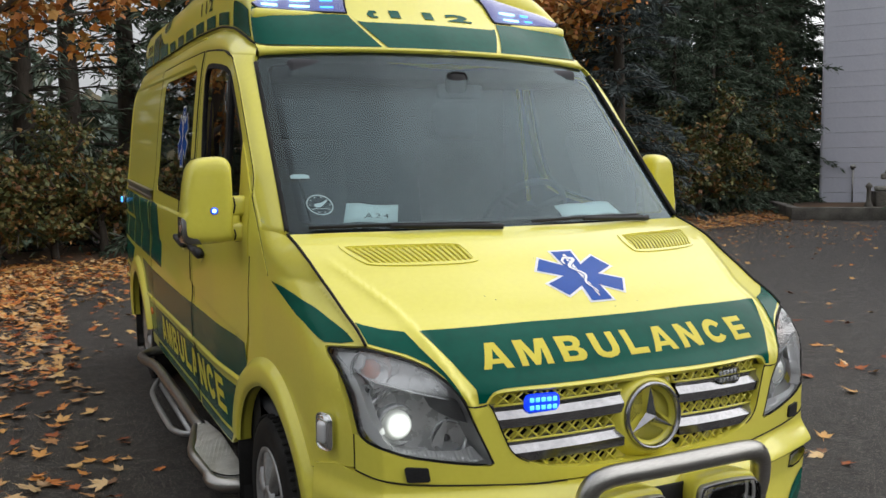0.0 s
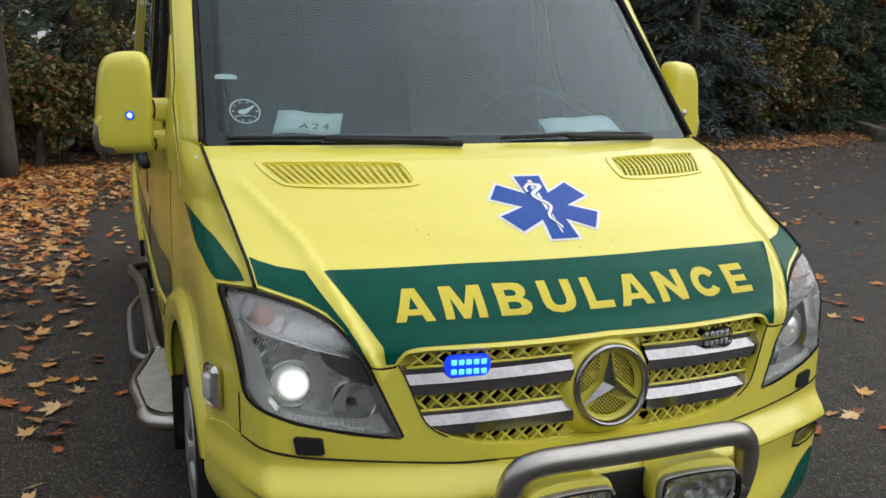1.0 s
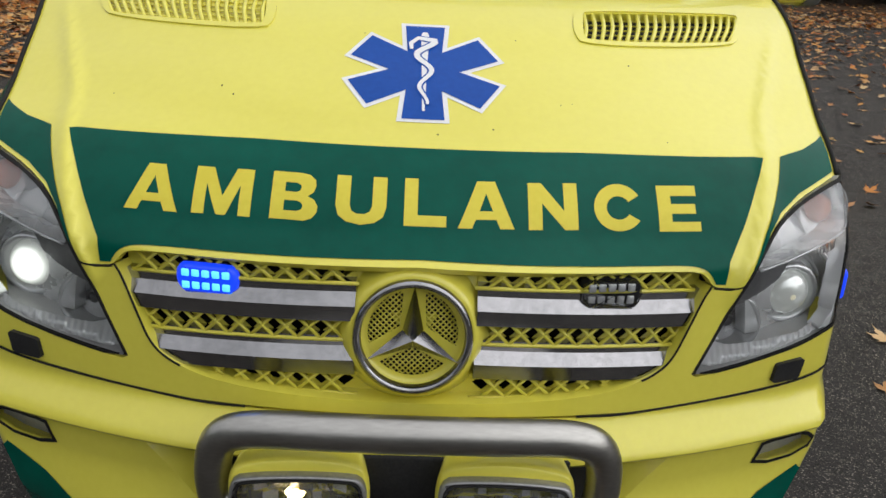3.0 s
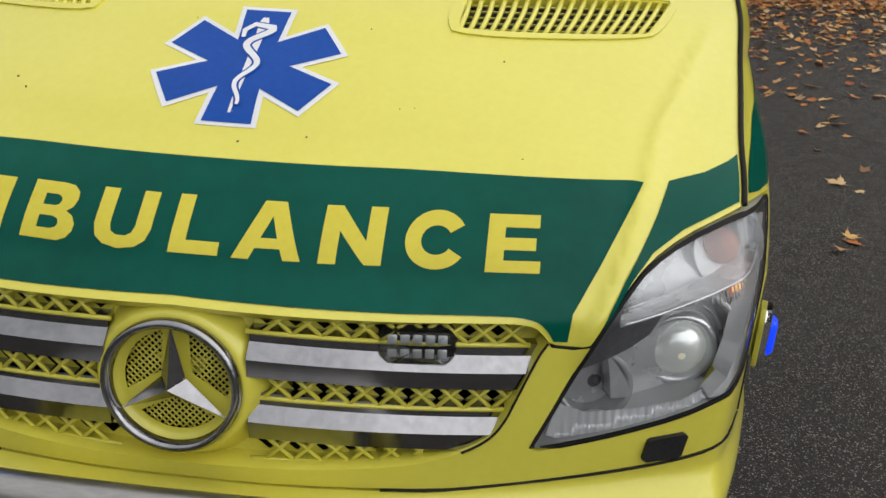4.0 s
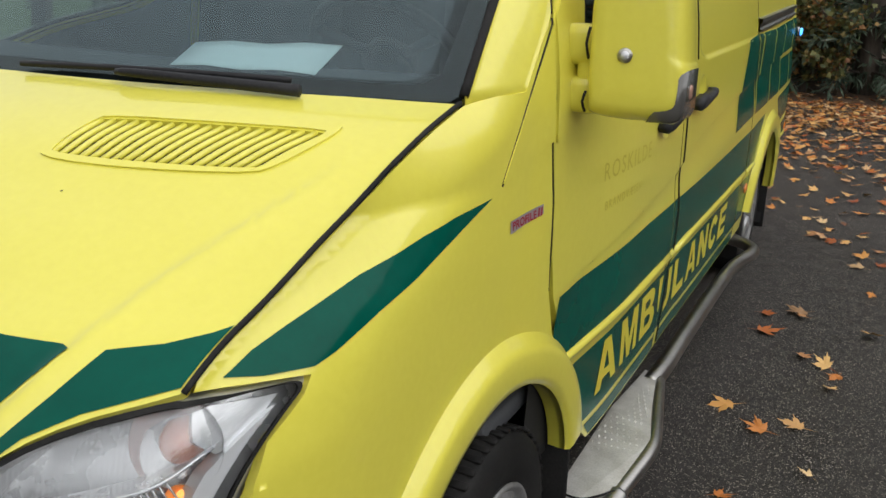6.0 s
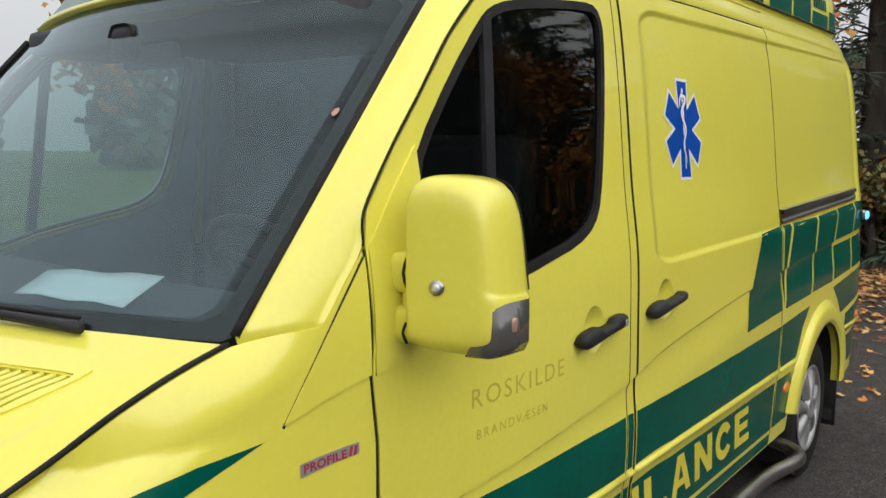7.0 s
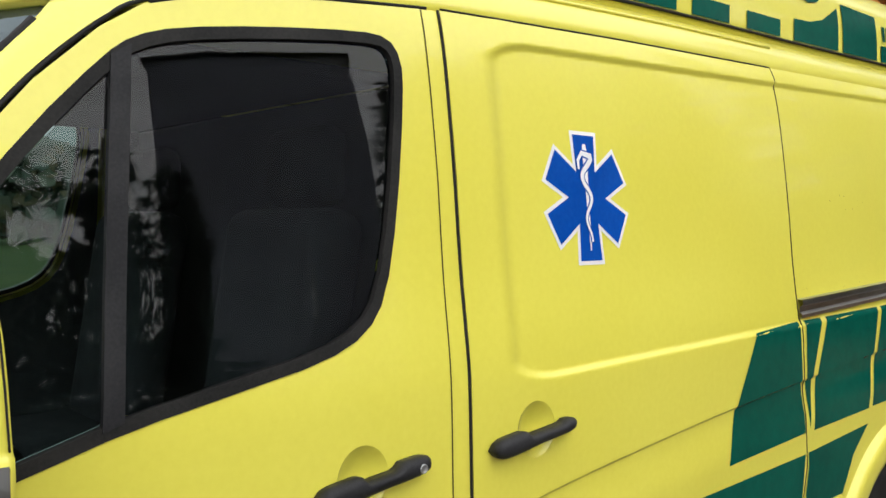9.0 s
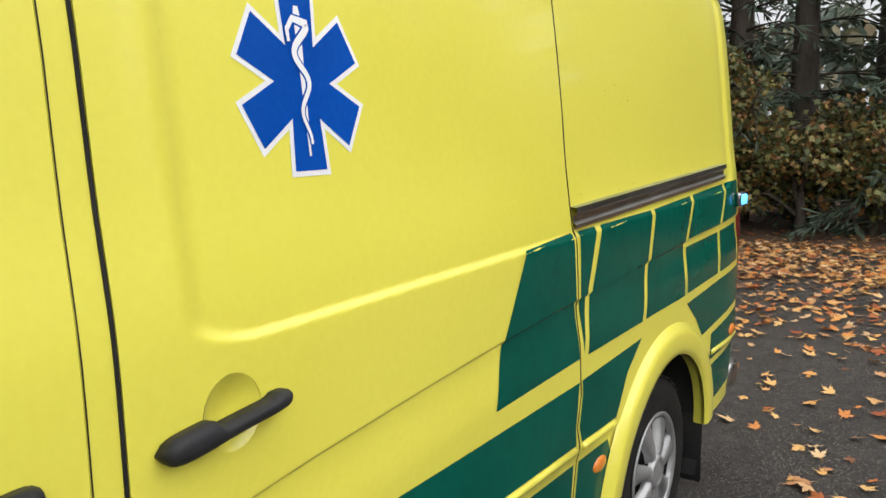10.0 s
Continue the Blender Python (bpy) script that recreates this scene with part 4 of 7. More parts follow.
# bull bar with two driving lamps
hoop = [(.325, -.03, .36), (.330, -.085, .50), (.330, -.105, .585), (.312, -.115, .645), (.26, -.125, .670), (.14, -.135, .676), (0, -.138, .677)]
hoop = hoop + [(-x, y, z) for x, y, z in reversed(hoop[:-1])]
bull = part("bull_bar", tube(hoop, .031, 20), STEEL, van, "bent brushed steel bull bar")
part("cross_tube", tube([(-.34, -.10, .512), (0, -.125, .512), (.34, -.10, .512)], .021, 14), STEEL, bull, "straight steel tube")
part("number_panel", box((0, -.062, .50), (.56, .012, .17), .005, 1), PLASTIC, bull, "black mounting plate")
for s in (1, -1):
    part("bracket", tube([(s * .30, .05, .42), (s * .33, -.04, .44)], .02, 10), PLASTIC, bull, "black bracket")
    lamp_m = pose(.161 if s > 0 else -.184, -.128, .546, 90, 0, 0) @ pose(0, 0, 0, 0, -s * 2, 0)
    face = rounded([(-.5, -.34), (-.30, -.47), (0, -.52), (.30, -.47), (.5, -.34), (.5, .42), (.30, .48), (0, .5), (-.30, .48), (-.5, .42)], 2)
    hood_face = rounded([(-.5, -.40), (-.30, -.50), (.30, -.50), (.5, -.40), (.5, .44), (.36, .62), (0, .70), (-.36, .62), (-.5, .44)], 2)
    shell = lambda w, h: (lambda u, v, z: lamp_m @ Vector((u * w, v * h, z)))
    dl = part("driving_lamp", rings(hood_face, [(.22, -.11), (.10, -.09), (.03, -.05), (0, -.004), (.012, .006), (.03, .008)], shell(.236, .112)), YELLOW, van, "yellow driving lamp with clear glass")
    part("lamp_frame", rings(face, [(.05, .0), (0, .008), (0, .022), (.02, .027), (.035, .025), (.04, .0)], shell(.226, .110), capped=False), ALLOY, dl, "grey lamp frame")
    part("lamp_rubber", rings(face, [(.02, .018), (.0, .024), (.01, .029), (.03, .030), (.04, .018)], shell(.216, .102), capped=False), RUBBER, dl, "black glass seal")
    # parabolic reflector of flat mirror facets round the bulb
    facet_rng = random.Random(5 + s)
    curve = lambda u, v: .014 + 1.1 * (u * u + 1.6 * v * v)
    for r in range(4):
        cuts = [-.102]
        while cuts[-1] < .09:
            cuts.append(min(.102, cuts[-1] + facet_rng.uniform(.009, .026)))
        for k, (ua, ub) in enumerate(zip(cuts, cuts[1:])):
            du, dv = ub - ua, .0228
            cu, cv = (ua + ub) / 2, (r - 1.5) * dv
            a, b = 12.0 * cu + facet_rng.uniform(-.9, .9), 19.2 * cv + facet_rng.uniform(-.9, .9)
            q = bmesh.new()
            z0 = curve(cu, cv)
            q.faces.new([q.verts.new(lamp_m @ Vector((cu + i * du * .5, cv + j * dv * .5, min(.027, z0 + a * i * du * .22 + b * j * dv * .22)))) for i, j in ((-1, -1), (1, -1), (1, 1), (-1, 1))])
            bmesh.ops.solidify(q, geom=q.faces[:], thickness=.002)
            part("reflector_facet", q, SILVER if (k * 3 + r) % 4 == 0 else MIRROR, dl, flat=True)
    low = box((0, -.034, .020), (.150, .015, .006), .002, 1, Matrix.Rotation(.35, 3, "X"))
    low.transform(lamp_m)
    part("reflector_band", low, SILVER, dl, "bright lower reflector band")
    b = bmesh.new()
    bmesh.ops.create_uvsphere(b, u_segments=16, v_segments=10, radius=.009)
    b.transform(lamp_m @ Matrix.Translation((-.006, .010, .020)) @ Matrix.Diagonal((1.2, 1, 1, 1)))
    part("lamp_bulb", b, BEAM_WARM if s < 0 else SMOKE, dl, "glowing bulb" if s < 0 else "dark bulb cap")
    part("lamp_glass", rings(face, [(0, .030), (0, .042), (.04, .045)], shell(.212, .099)), LAMP_GLASS, dl, "clear lamp glass", flat=True).visible_shadow = False

# windscreen
scr = [(0, 1.318), (.5, 1.316), (.85, 1.313), (.868, 1.325), (.858, 1.436), (.840, 1.69), (.818, 1.975), (.80, 2.006), (.76, 2.018), (.4, 2.031), (0, 2.033)]
scr_clear = [(0, 1.346), (.5, 1.344), (.79, 1.340), (.820, 1.357), (.817, 1.44), (.799, 1.69), (.780, 1.950), (.762, 1.968), (.4, 1.986), (0, 1.988)]
windscreen = sheet("windscreen", filled(both(scr)), screen, W_OUT, SCREEN_GLASS, van, "clear windscreen with faint rain marks", cell=.06, off=-.004, rim=.004)
windscreen.visible_shadow = False
sheet("screen_border", filled(both(scr), [both(scr_clear)]), screen, W_OUT, RUBBER, windscreen, "black printed screen border", cell=.06, off=-.007)
# sheet that veils the screen with painted haze, kept off its edges
haze = sheet("dust_film", filled(both([(0, 1.350), (.5, 1.348), (.775, 1.346), (.800, 1.365), (.782, 1.60), (.758, 1.90), (0, 1.905)])), screen, W_OUT, HAZE_FILM, windscreen, "pale bluish veil painting haze on the glass", cell=.06, off=-.010)
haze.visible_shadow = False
for s in (1, -1):
    seal = [(.868, 1.32), (.858, 1.436), (.840, 1.69), (.818, 1.975)]
    rub = tube([screen(s * u, v) + Vector((s * .004, -.002, .001)) for u, v in seal], .009, 8, per=6)
    part("screen_seal", rub, RUBBER, windscreen, "black rubber windscreen seal")
for x0, x1, zz in ((.62, .02, 1.328), (-.12, -.80, 1.326)):
    wiper = part("wiper_arm", tube([screen(x0, 1.310) + Vector((0, -.022, .012)), screen((x0 + x1) / 2, zz - .006) + Vector((0, -.020, .012)), screen(x1 * .6 + x0 * .4, zz - .004) + Vector((0, -.016, .010))],
                                   (.011, .006), 8), PLASTIC, van, "black wiper arm")
    part("wiper_blade", tube([screen(x0 * .95 + x1 * .05, zz) + Vector((0, -.012, .008)), screen((x0 + x1) / 2, zz + .004) + Vector((0, -.012, .008)), screen(x1, zz) + Vector((0, -.010, .006))],
                             .006, 6), PLASTIC, wiper, "black wiper blade")
badge_ring = filled(disc(-.737, 1.413, .045, .036), [disc(-.737, 1.413, .041, .0325)])
sheet("windscreen_sticker", badge_ring, screen, W_OUT, WHITE, windscreen, "round white windscreen sticker", cell=.03, off=-.006)
hand = filled([(-.757, 1.409), (-.752, 1.404), (-.738, 1.404), (-.729, 1.409), (-.712, 1.423), (-.709, 1.428), (-.713, 1.429), (-.733, 1.420), (-.748, 1.418), (-.756, 1.414)])
sheet("sticker_mark", filled([(-.762, 1.3985), (-.714, 1.3985), (-.714, 1.4005), (-.762, 1.4005)]), screen, W_OUT, WHITE, windscreen, "white line on the sticker", cell=.03, off=-.006)
sheet("sticker_mark", hand, screen, W_OUT, WHITE, windscreen, "white mark on the sticker", cell=.03, off=-.006)
for k in range(10):
    a = 2 * math.pi * k / 10
    c = (-.737 + .034 * math.cos(a), 1.413 + .027 * math.sin(a))
    sheet("sticker_tick", filled(disc(*c, .003, .0026, 6)), screen, W_OUT, WHITE, windscreen, cell=.03, off=-.006)
sheet("tag_holder", filled([(-.81, 1.508), (-.745, 1.508), (-.745, 1.519), (-.762, 1.524), (-.795, 1.524), (-.81, 1.519)]), screen, W_OUT, WHITE, windscreen, "white tag holder", cell=.03, off=-.006)
part("tag_strap", tube([screen(-.778, 1.508) + Vector((0, .012, -.006)), screen(-.776, 1.44) + Vector((0, .014, -.008)), screen(-.778, 1.358) + Vector((0, .012, -.006))], .006, 6, per=3), PLASTIC, windscreen, "dark hanging strap")
part("mirror_base", box((0, 1.345, 1.90), (.10, .035, .095), .03, 3), PLASTIC, windscreen, "black mirror base")
part("rear_view_mirror", box((.04, 1.395, 1.868), (.22, .03, .065), .014, 3), PLASTIC, windscreen, "black rear-view mirror")

# pillars and header
edge_x = Curve((1.313, .872), (1.436, .862), (1.69, .844), (1.975, .822), (2.03, .80))
seam_line = [(1.105, 1.325), (1.155, 1.387), (1.207, 1.455), (1.219, 1.522), (1.305, 1.641), (1.398, 1.750), (1.503, 1.875), (1.608, 1.972), (1.684, 2.022)]
pillar_tops = []
for fun, s in SIDES:
    rows = []
    line = spline([Vector((a, b, 0)) for a, b in seam_line], 5)
    for k, d in enumerate(line):
        t = k / (len(line) - 1)
        z = 1.318 + (2.005 - 1.318) * t
        w = screen(s * edge_x(z), z) + Vector((s * .002, -.002, .002))
        e = fun(d.x, d.y)
        out = Vector((s * .62, -.78, .1))
        row = [w - out * .02]
        for j in range(9):
            q = j / 8
            row.append(w.lerp(e, q) + out * (.009 * math.sin(math.pi * min(1, q * 1.02)) ** .9 + .003 * (1 - q)))
        row.append(e - Vector((s * .02, 0, 0)))
        rows.append(row)
    rows.insert(0, [p + Vector((-s * .004, .010, -.018)) for p in rows[0]])
    tops = rows[-1][1:-1] + [fun(y, z) for y, z in ((1.74, 2.036), (1.80, 2.050), (1.86, 2.062), (1.95, 2.075))]
    part("windscreen_pillar", outward(strip(rows), (0, 1.9, 1.5)), YELLOW, van, "yellow windscreen pillar")
    pillar_tops.append((s, tops, fun))

pod_x = Curve((0, 0), (.3, .3), (.6, .592), (.78, .768), (.9, .800), (1.1, .803), (1.65, .793), (3.3, .788), (4.58, .788), (4.71, .77), (4.85, .66), (5.5, 0))
pod_y = Curve((0, 1.435), (.3, 1.462), (.6, 1.525), (.78, 1.596), (.9, 1.670), (1.1, 1.85), (1.25, 2.0), (1.65, 2.4), (2.61, 3.36), (3.33, 4.08), (4.58, 5.33), (4.71, 5.46), (4.85, 5.55), (5.5, 5.58))
pod_z = Curve((0, 2.044), (.3, 2.044), (.6, 2.046), (.78, 2.051), (.9, 2.078), (1.1, 2.140), (1.25, 2.180), (1.65, 2.238), (2.61, 2.284), (3.33, 2.298), (4.58, 2.322), (5.5, 2.332))
pod_rise = Curve((0, 0), (.25, .09), (.5, .195), (.6, .245), (.75, .305), (.9, .345), (1, .36))
pod_side = Curve((0, 0), (.25, .006), (.5, .025), (.75, .10), (.9, .22), (1, .45))
pod_front = Curve((0, 0), (.25, .10), (.5, .232), (.75, .38), (.9, .62), (1, 1.0))


def pod(u, h):
    a, s = abs(u), 1 if u >= 0 else -1
    w = 1 - .9 * smooth(.5, 1.2, a)
    if h < 0:
        return pod(u, 0) * 1 + Vector((-s * .035 * min(1, a), .03 * w, .35 * h))
    r = smooth(4.6, 5.0, a)
    x = pod_x(a) * (1 - pod_side(h) / .82)
    brow = .07 * smooth(.45, 1, h) * (1 - smooth(.4, .8, a)) - .09 * smooth(.45, .9, h) * math.exp(-((a - .98) / .22) ** 2)
    return Vector((s * x, pod_y(a) + w * pod_front(h) - r * pod_side(h) * .5, pod_z(a) + pod_rise(h) + brow))


head_rows = []
for k in range(33):
    x = -.80 + 1.6 * k / 32
    a = abs(x)
    u = a if a < .6 else .6 + (a - .58) * (.30 / .215)
    top = pod(math.copysign(u, x), .03)
    w = screen(x, 2.033 - .022 * (a / .8) ** 2.5)
    head_rows.append([w + Vector((0, .012, -.004)), w + Vector((0, -.010, .006)), w.lerp(top, .55) + Vector((0, -.012, .006)), top + Vector((0, .01, .0))])
part("screen_header", outward(strip(head_rows), (0, 2.5, 1.6)), YELLOW, van, "yellow strip over the windscreen")
roof_low = Curve((1.69, 2.020), (1.828, 2.058), (2.056, 2.088), (2.350, 2.118), (3.0, 2.146), (3.84, 2.172), (5.3, 2.205), (5.62, 2.20))


def shoulder(p, q, c, t):
    return p * (1 - t) ** 2 + c * 2 * t * (1 - t) + q * t * t


for s, tops, fun in pillar_tops:
    rows, gut = [], []
    outer = tops[:9] + [fun(y, roof_low(y)) for y in (1.73, 1.78, 1.83, 1.9, 1.97, 2.05, 2.15, 2.25, 2.35, 2.5, 2.75, 3.0, 3.3, 3.6, 3.9, 4.2, 4.5, 4.8, 5.1, 5.3, 5.45, 5.55, 5.62)]
    for k, p in enumerate(outer):
        if k < 9:
            u = .885 + .13 * k / 8
        else:
            u = max(1.02 + (p.y - 1.684) * .75, min(4.7, p.y - .75)) if p.y > 1.97 else 1.015 + (p.y - 1.684) * .72
        q = pod(s * u, -.02)
        if k < 9:
            c = p.lerp(q, .5) + Vector((s * .012, -.012, .012))
        else:
            c = Vector((s * max(abs(p.x) - .022, abs(q.x) + .012), (p.y + q.y) / 2, p.z + .80 * (q.z - p.z)))
        rows.append([p - Vector((s * .006, 0, .012))] + [shoulder(p, q, c, t / 7) for t in range(8)])
        if k >= 9 and 2.36 < p.y < 3.95:
            gut.append(shoulder(p, q, c, .5) + Vector((s * .002, 0, 0)))
    part("roof_edge", outward(strip(rows), (0, 3.0, 1.7)), YELLOW, van, "yellow rounded roof edge")
    part("gutter", tube(gut, .006, 6, per=3), YELLOW, van, "yellow rain gutter")
    line = [(1.212, 1.457), (1.224, 1.522), (1.310, 1.640), (1.403, 1.749), (1.508, 1.873), (1.612, 1.969), (1.687, 2.019), (1.826, 2.056), (2.055, 2.086), (2.32, 2.112)]
    part("door_seal", tube([fun(y, z) - Vector((s * .003, 0, 0)) for y, z in line], .0042, 8, per=5), RUBBER, van, "black door seal")
pod_bm = bmesh.new()
us = [-5.5 + 11.0 * k / 150 for k in range(151)]
hs = [-.2, 0, .06, .125, .25, .375, .5, .625, .75, .85, .93, 1]
grid = [[pod_bm.verts.new(pod(u, h)) for h in hs] for u in us]
for a, b in zip(grid, grid[1:]):
    for k in range(len(hs) - 1):
        pod_bm.faces.new((a[k], a[k + 1], b[k + 1], b[k]))
for k in range(75):
    quad = [grid[k][-1], grid[k + 1][-1], grid[149 - k][-1], grid[150 - k][-1]]
    if len(set(quad)) == 4:
        pod_bm.faces.new(quad)
bmesh.ops.remove_doubles(pod_bm, verts=pod_bm.verts[:], dist=1e-4)
roof_pod = part("roof_pod", outward(pod_bm, (0, 3, 2.1)), YELLOW, van, "yellow roof pod with green blocks")


def pod_film(pts, s, name="green_block", mat=GREEN, label="green film block"):
    o = Vector((s, 0, .3)) if pts[0][0] > .9 else Vector((0, -1, .5))
    sheet(name, filled([(s * u, h) for u, h in pts]), pod, o, mat, roof_pod, label, cell=(.04, .05), off=.0035)


pod_film([(-.265, .02), (.265, .02), (.352, .375), (.32, .360), (-.32, .360), (-.352, .375)], 1)
for s in (1, -1):
    pod_film([(.29, .02), (.87, .02), (.885, .20), (.88, .445), (.385, .445)], s)
    pod_film([(.925, .04), (.97, .03), (1.27, .03), (1.27, .34), (.95, .36)], s)
    for y0, y1 in ((2.125, 2.376), (2.47, 2.707), (2.797, 3.033), (3.135, 3.385), (3.47, 3.69), (3.80, 4.03)):
        pod_film([(y0 - .75, .03), (y1 - .75, .03), (y1 - .75, .20), (y0 - .75, .20)], s)
    pod_film([(3.38, .03), (3.74, .03), (3.74, .47), (3.68, .40), (3.60, .31), (3.50, .26), (3.38, .25)], s)
    pod_film([(3.36, .50), (3.50, .44), (3.58, .47), (3.63, .55), (3.62, .64), (3.36, .66)], s)
    pod_film([(3.78, .03), (4.10, .03), (4.10, .50), (3.78, .52)], s)
    pod_film([(4.14, .03), (4.46, .03), (4.46, .22), (4.14, .22)], s)
    pod_film([(4.50, .03), (4.70, .03), (4.70, .30), (4.50, .30)], s)
    for k in range(7):
        u = 4.16 + k * .04
        pod_film([(u, .27), (u + .026, .27), (u + .026, .43), (u, .43)], s, "number_bar", GREEN, "dark bar of a number")
    tx = writing("112", .02, 1.2)
    y0, y1 = (2.555, 2.885) if s > 0 else (2.885, 2.555)
    for one in pieces(tx):
        sheet("digit", placed(one, lambda u, v: (s * (y0 - .75 + (y1 - y0) * u + .02 * v), .285 + .17 * v)), pod, Vector((s, 0, .3)), GREEN, roof_pod, "green digit of the number 112", cell=(.05, .05), off=.0035)
for one in pieces(writing("112", .045, 1.25)):
    sheet("digit", placed(one, lambda u, v: (-.18 + .42 * u, .43 + .085 * v)), pod, Vector((0, -1, .5)), GREEN, roof_pod, "green digit of the number 112", cell=(.05, .05), off=.004)
handset = [(-.275, .42), (-.245, .42), (-.24, .44), (-.258, .445), (-.258, .48), (-.24, .485), (-.245, .505), (-.275, .505), (-.292, .46)]
pod_film(handset, 1, "handset_mark", GREEN, "green handset symbol")
line = []
for u in np.linspace(-4.6, 4.6, 140):
    round_corner = smooth(.6, .95, abs(u))
    line.append(pod(u, .002) + Vector((math.copysign(.004, u) * round_corner, -.004 * (1 - round_corner), 0)))
part("pod_seal", tube(line, .0050, 8, per=0), RUBBER, van, "black seal under the roof pod")
for s in (1, -1):
    lens, tray, frame_line = [], [], []
    top_of = lambda k: .47 + .30 * (1 - (k / 20) ** 2.2)
    for k in range(21):
        u = .385 + .50 * k / 20
        b = (1 - (k / 20) ** 4) * min(1, k / 2 + .3)
        hi = max(top_of(k), .475)
        at = lambda q: pod(s * u, .47 + (hi - .47) * q)
        lens.append([at(0), at(.08) + Vector((0, -.012 * b, .006 * b)), at(.40) + Vector((0, -.018 * b, .014 * b)), at(.75) + Vector((0, -.012 * b, .012 * b)), at(1)])
        tray.append([at(q) + Vector((0, -.002, .002)) for q in (0, .35, .7, 1)])
        frame_line.append(at(0) + Vector((0, -.004, .000)))
    dome = part("roof_beacon", outward(strip(lens), (0, 3, 2.1)), LAMP_GLASS, van, "clear beacon dome over blue lamps")
    dome.visible_shadow = False
    part("beacon_tray", outward(strip(tray), (0, 3, 2.1)), BEACON_TRAY, dome, "grey lilac beacon reflector with a faint blue glow built in")
    part("beacon_frame", tube(frame_line, .0055, 6, per=0), PLASTIC, dome, "dark beacon frame")
    edge = [pod(s * .385, .47 + .30 * q / 6) + Vector((0, -.003, .003)) for q in range(7)]
    part("beacon_frame", tube(edge, .005, 6, per=0), PLASTIC, dome, "dark beacon frame")
    for u0, u1, mat in (((.44, .50, LED_CORE), (.55, .64, LED_WHITE), (.69, .77, LED_WHITE)) if s < 0 else ((.47, .57, LED_WHITE), (.61, .65, LED_CORE))):
        for h in (.515, .575):
            p0, p1 = pod(s * u0, h) + Vector((0, -.002, .003)), pod(s * u1, h) + Vector((0, -.002, .003))
            part("beacon_diode", tube([p0, p0.lerp(p1, .5) + Vector((0, -.001, 0)), p1], .006, 8, per=2), mat, dome, "lit blue-white diode block")

# dark joints between the panels
for s in (1, -1):
    gap_line = [Vector((s * (p.x + .0010), p.y - .0015, p.z + .0022)) for p in hood_side]
    part("panel_gap", tube(gap_line, .0048, 6, per=2), RUBBER, van, "dark gap beside the bonnet")
    low = [front(s * x, z) + Vector((0, -.001, 0)) for x, z in ((.30, .621), (.4, .6195), (.6, .6295), (.75, .6375), (.83, .6525), (.868, .6615))]
    part("panel_gap", tube(low, .0022, 6, per=4), RUBBER, van, "dark gap over the bumper")
    lip_gap = [front(s * x, z) + Vector((0, .002, 0)) for x, z in ((.534, .8600), (.567, .8548), (.592, .8615))]
    part("panel_gap", tube(lip_gap, .0032, 6, per=3), RUBBER, van, "dark gap under the bonnet lip")
    side_gap = [front(s * .868, z) + Vector((s * .002, .004, 0)) for z in (.664, .70, .74, .768)]
    part("panel_gap", tube(side_gap, .0016, 6, per=2), RUBBER, van, "dark gap beside the front panel")

# dead leaf and dirt specks on the windscreen, rain drops beside it
speck_rng = random.Random(12)
fleck = [(0, -.011), (.009, -.006), (.010, .004), (.003, .012), (-.007, .009), (-.010, -.002)]
sheet("leaf_scrap", filled([(.791 + u * .7, 1.708 + v * .8) for u, v in fleck]), screen, W_OUT, DULL_AMBER, windscreen, "small dead leaf stuck on the glass", cell=.03, off=.001)
for k in range(26):
    z = 1.60 + .24 * speck_rng.random() ** .8
    x, r = .786 + speck_rng.gauss(0, .006), speck_rng.uniform(.001, .0026)
    sheet("dirt_speck", filled([(x + u * r * 100 * speck_rng.uniform(.7, 1.2), z + v * r * 100) for u, v in fleck]), screen, W_OUT, DARK, windscreen, cell=.03, off=.001)

for k in range(16):
    x, z, r = speck_rng.uniform(-.62, .62), speck_rng.uniform(1.07, 1.26), speck_rng.uniform(.0008, .0020)
    sheet("dirt_speck", filled([(x + u * r * 100, z + v * r * 60) for u, v in fleck]), front, F_OUT, DARK, hood, cell=.03, off=.0006)

# ---- sides, doors, wheels ----


def arc(cy, cz, r, a0, a1, n):
    return [(cy - r * math.cos(radians(a0 + (a1 - a0) * k / n)), cz + r * math.sin(radians(a0 + (a1 - a0) * k / n))) for k in range(n + 1)]


fender_poly = ([(.28, .668), (.288, .762), (.30, .80), (.325, .856), (.372, .94), (.44, .982), (.458, 1.003), (.40, 1.010), (.312, 1.0195)]
               + [(p.y + .002, p.z - .002) for p in hood_side[1:]] + [(1.02, 1.318), (1.099, 1.320), (1.155, 1.385), (1.207, 1.448),
                (1.212, 1.30), (1.207, 1.209), (1.218, 1.087), (1.217, .977), (1.222, .90), (1.255, .80)]
               + arc(1.0, .345, .47, 137, 30, 14) + [(.42, .645), (.36, .655)])
door_poly = ([(1.228, .98), (1.228, 1.087), (1.216, 1.21), (1.222, 1.30), (1.217, 1.46), (1.230, 1.522), (1.316, 1.638), (1.409, 1.746), (1.513, 1.870),
              (1.616, 1.965), (1.690, 2.014), (1.824, 2.052), (2.054, 2.082), (2.298, 2.107), (2.303, 1.736), (2.297, 1.348), (2.296, 1.0), (2.296, .37), (1.62, .37), (1.50, .46)]
             + arc(1.0, .345, .49, 172, 135, 6) + [(1.25, .88)])
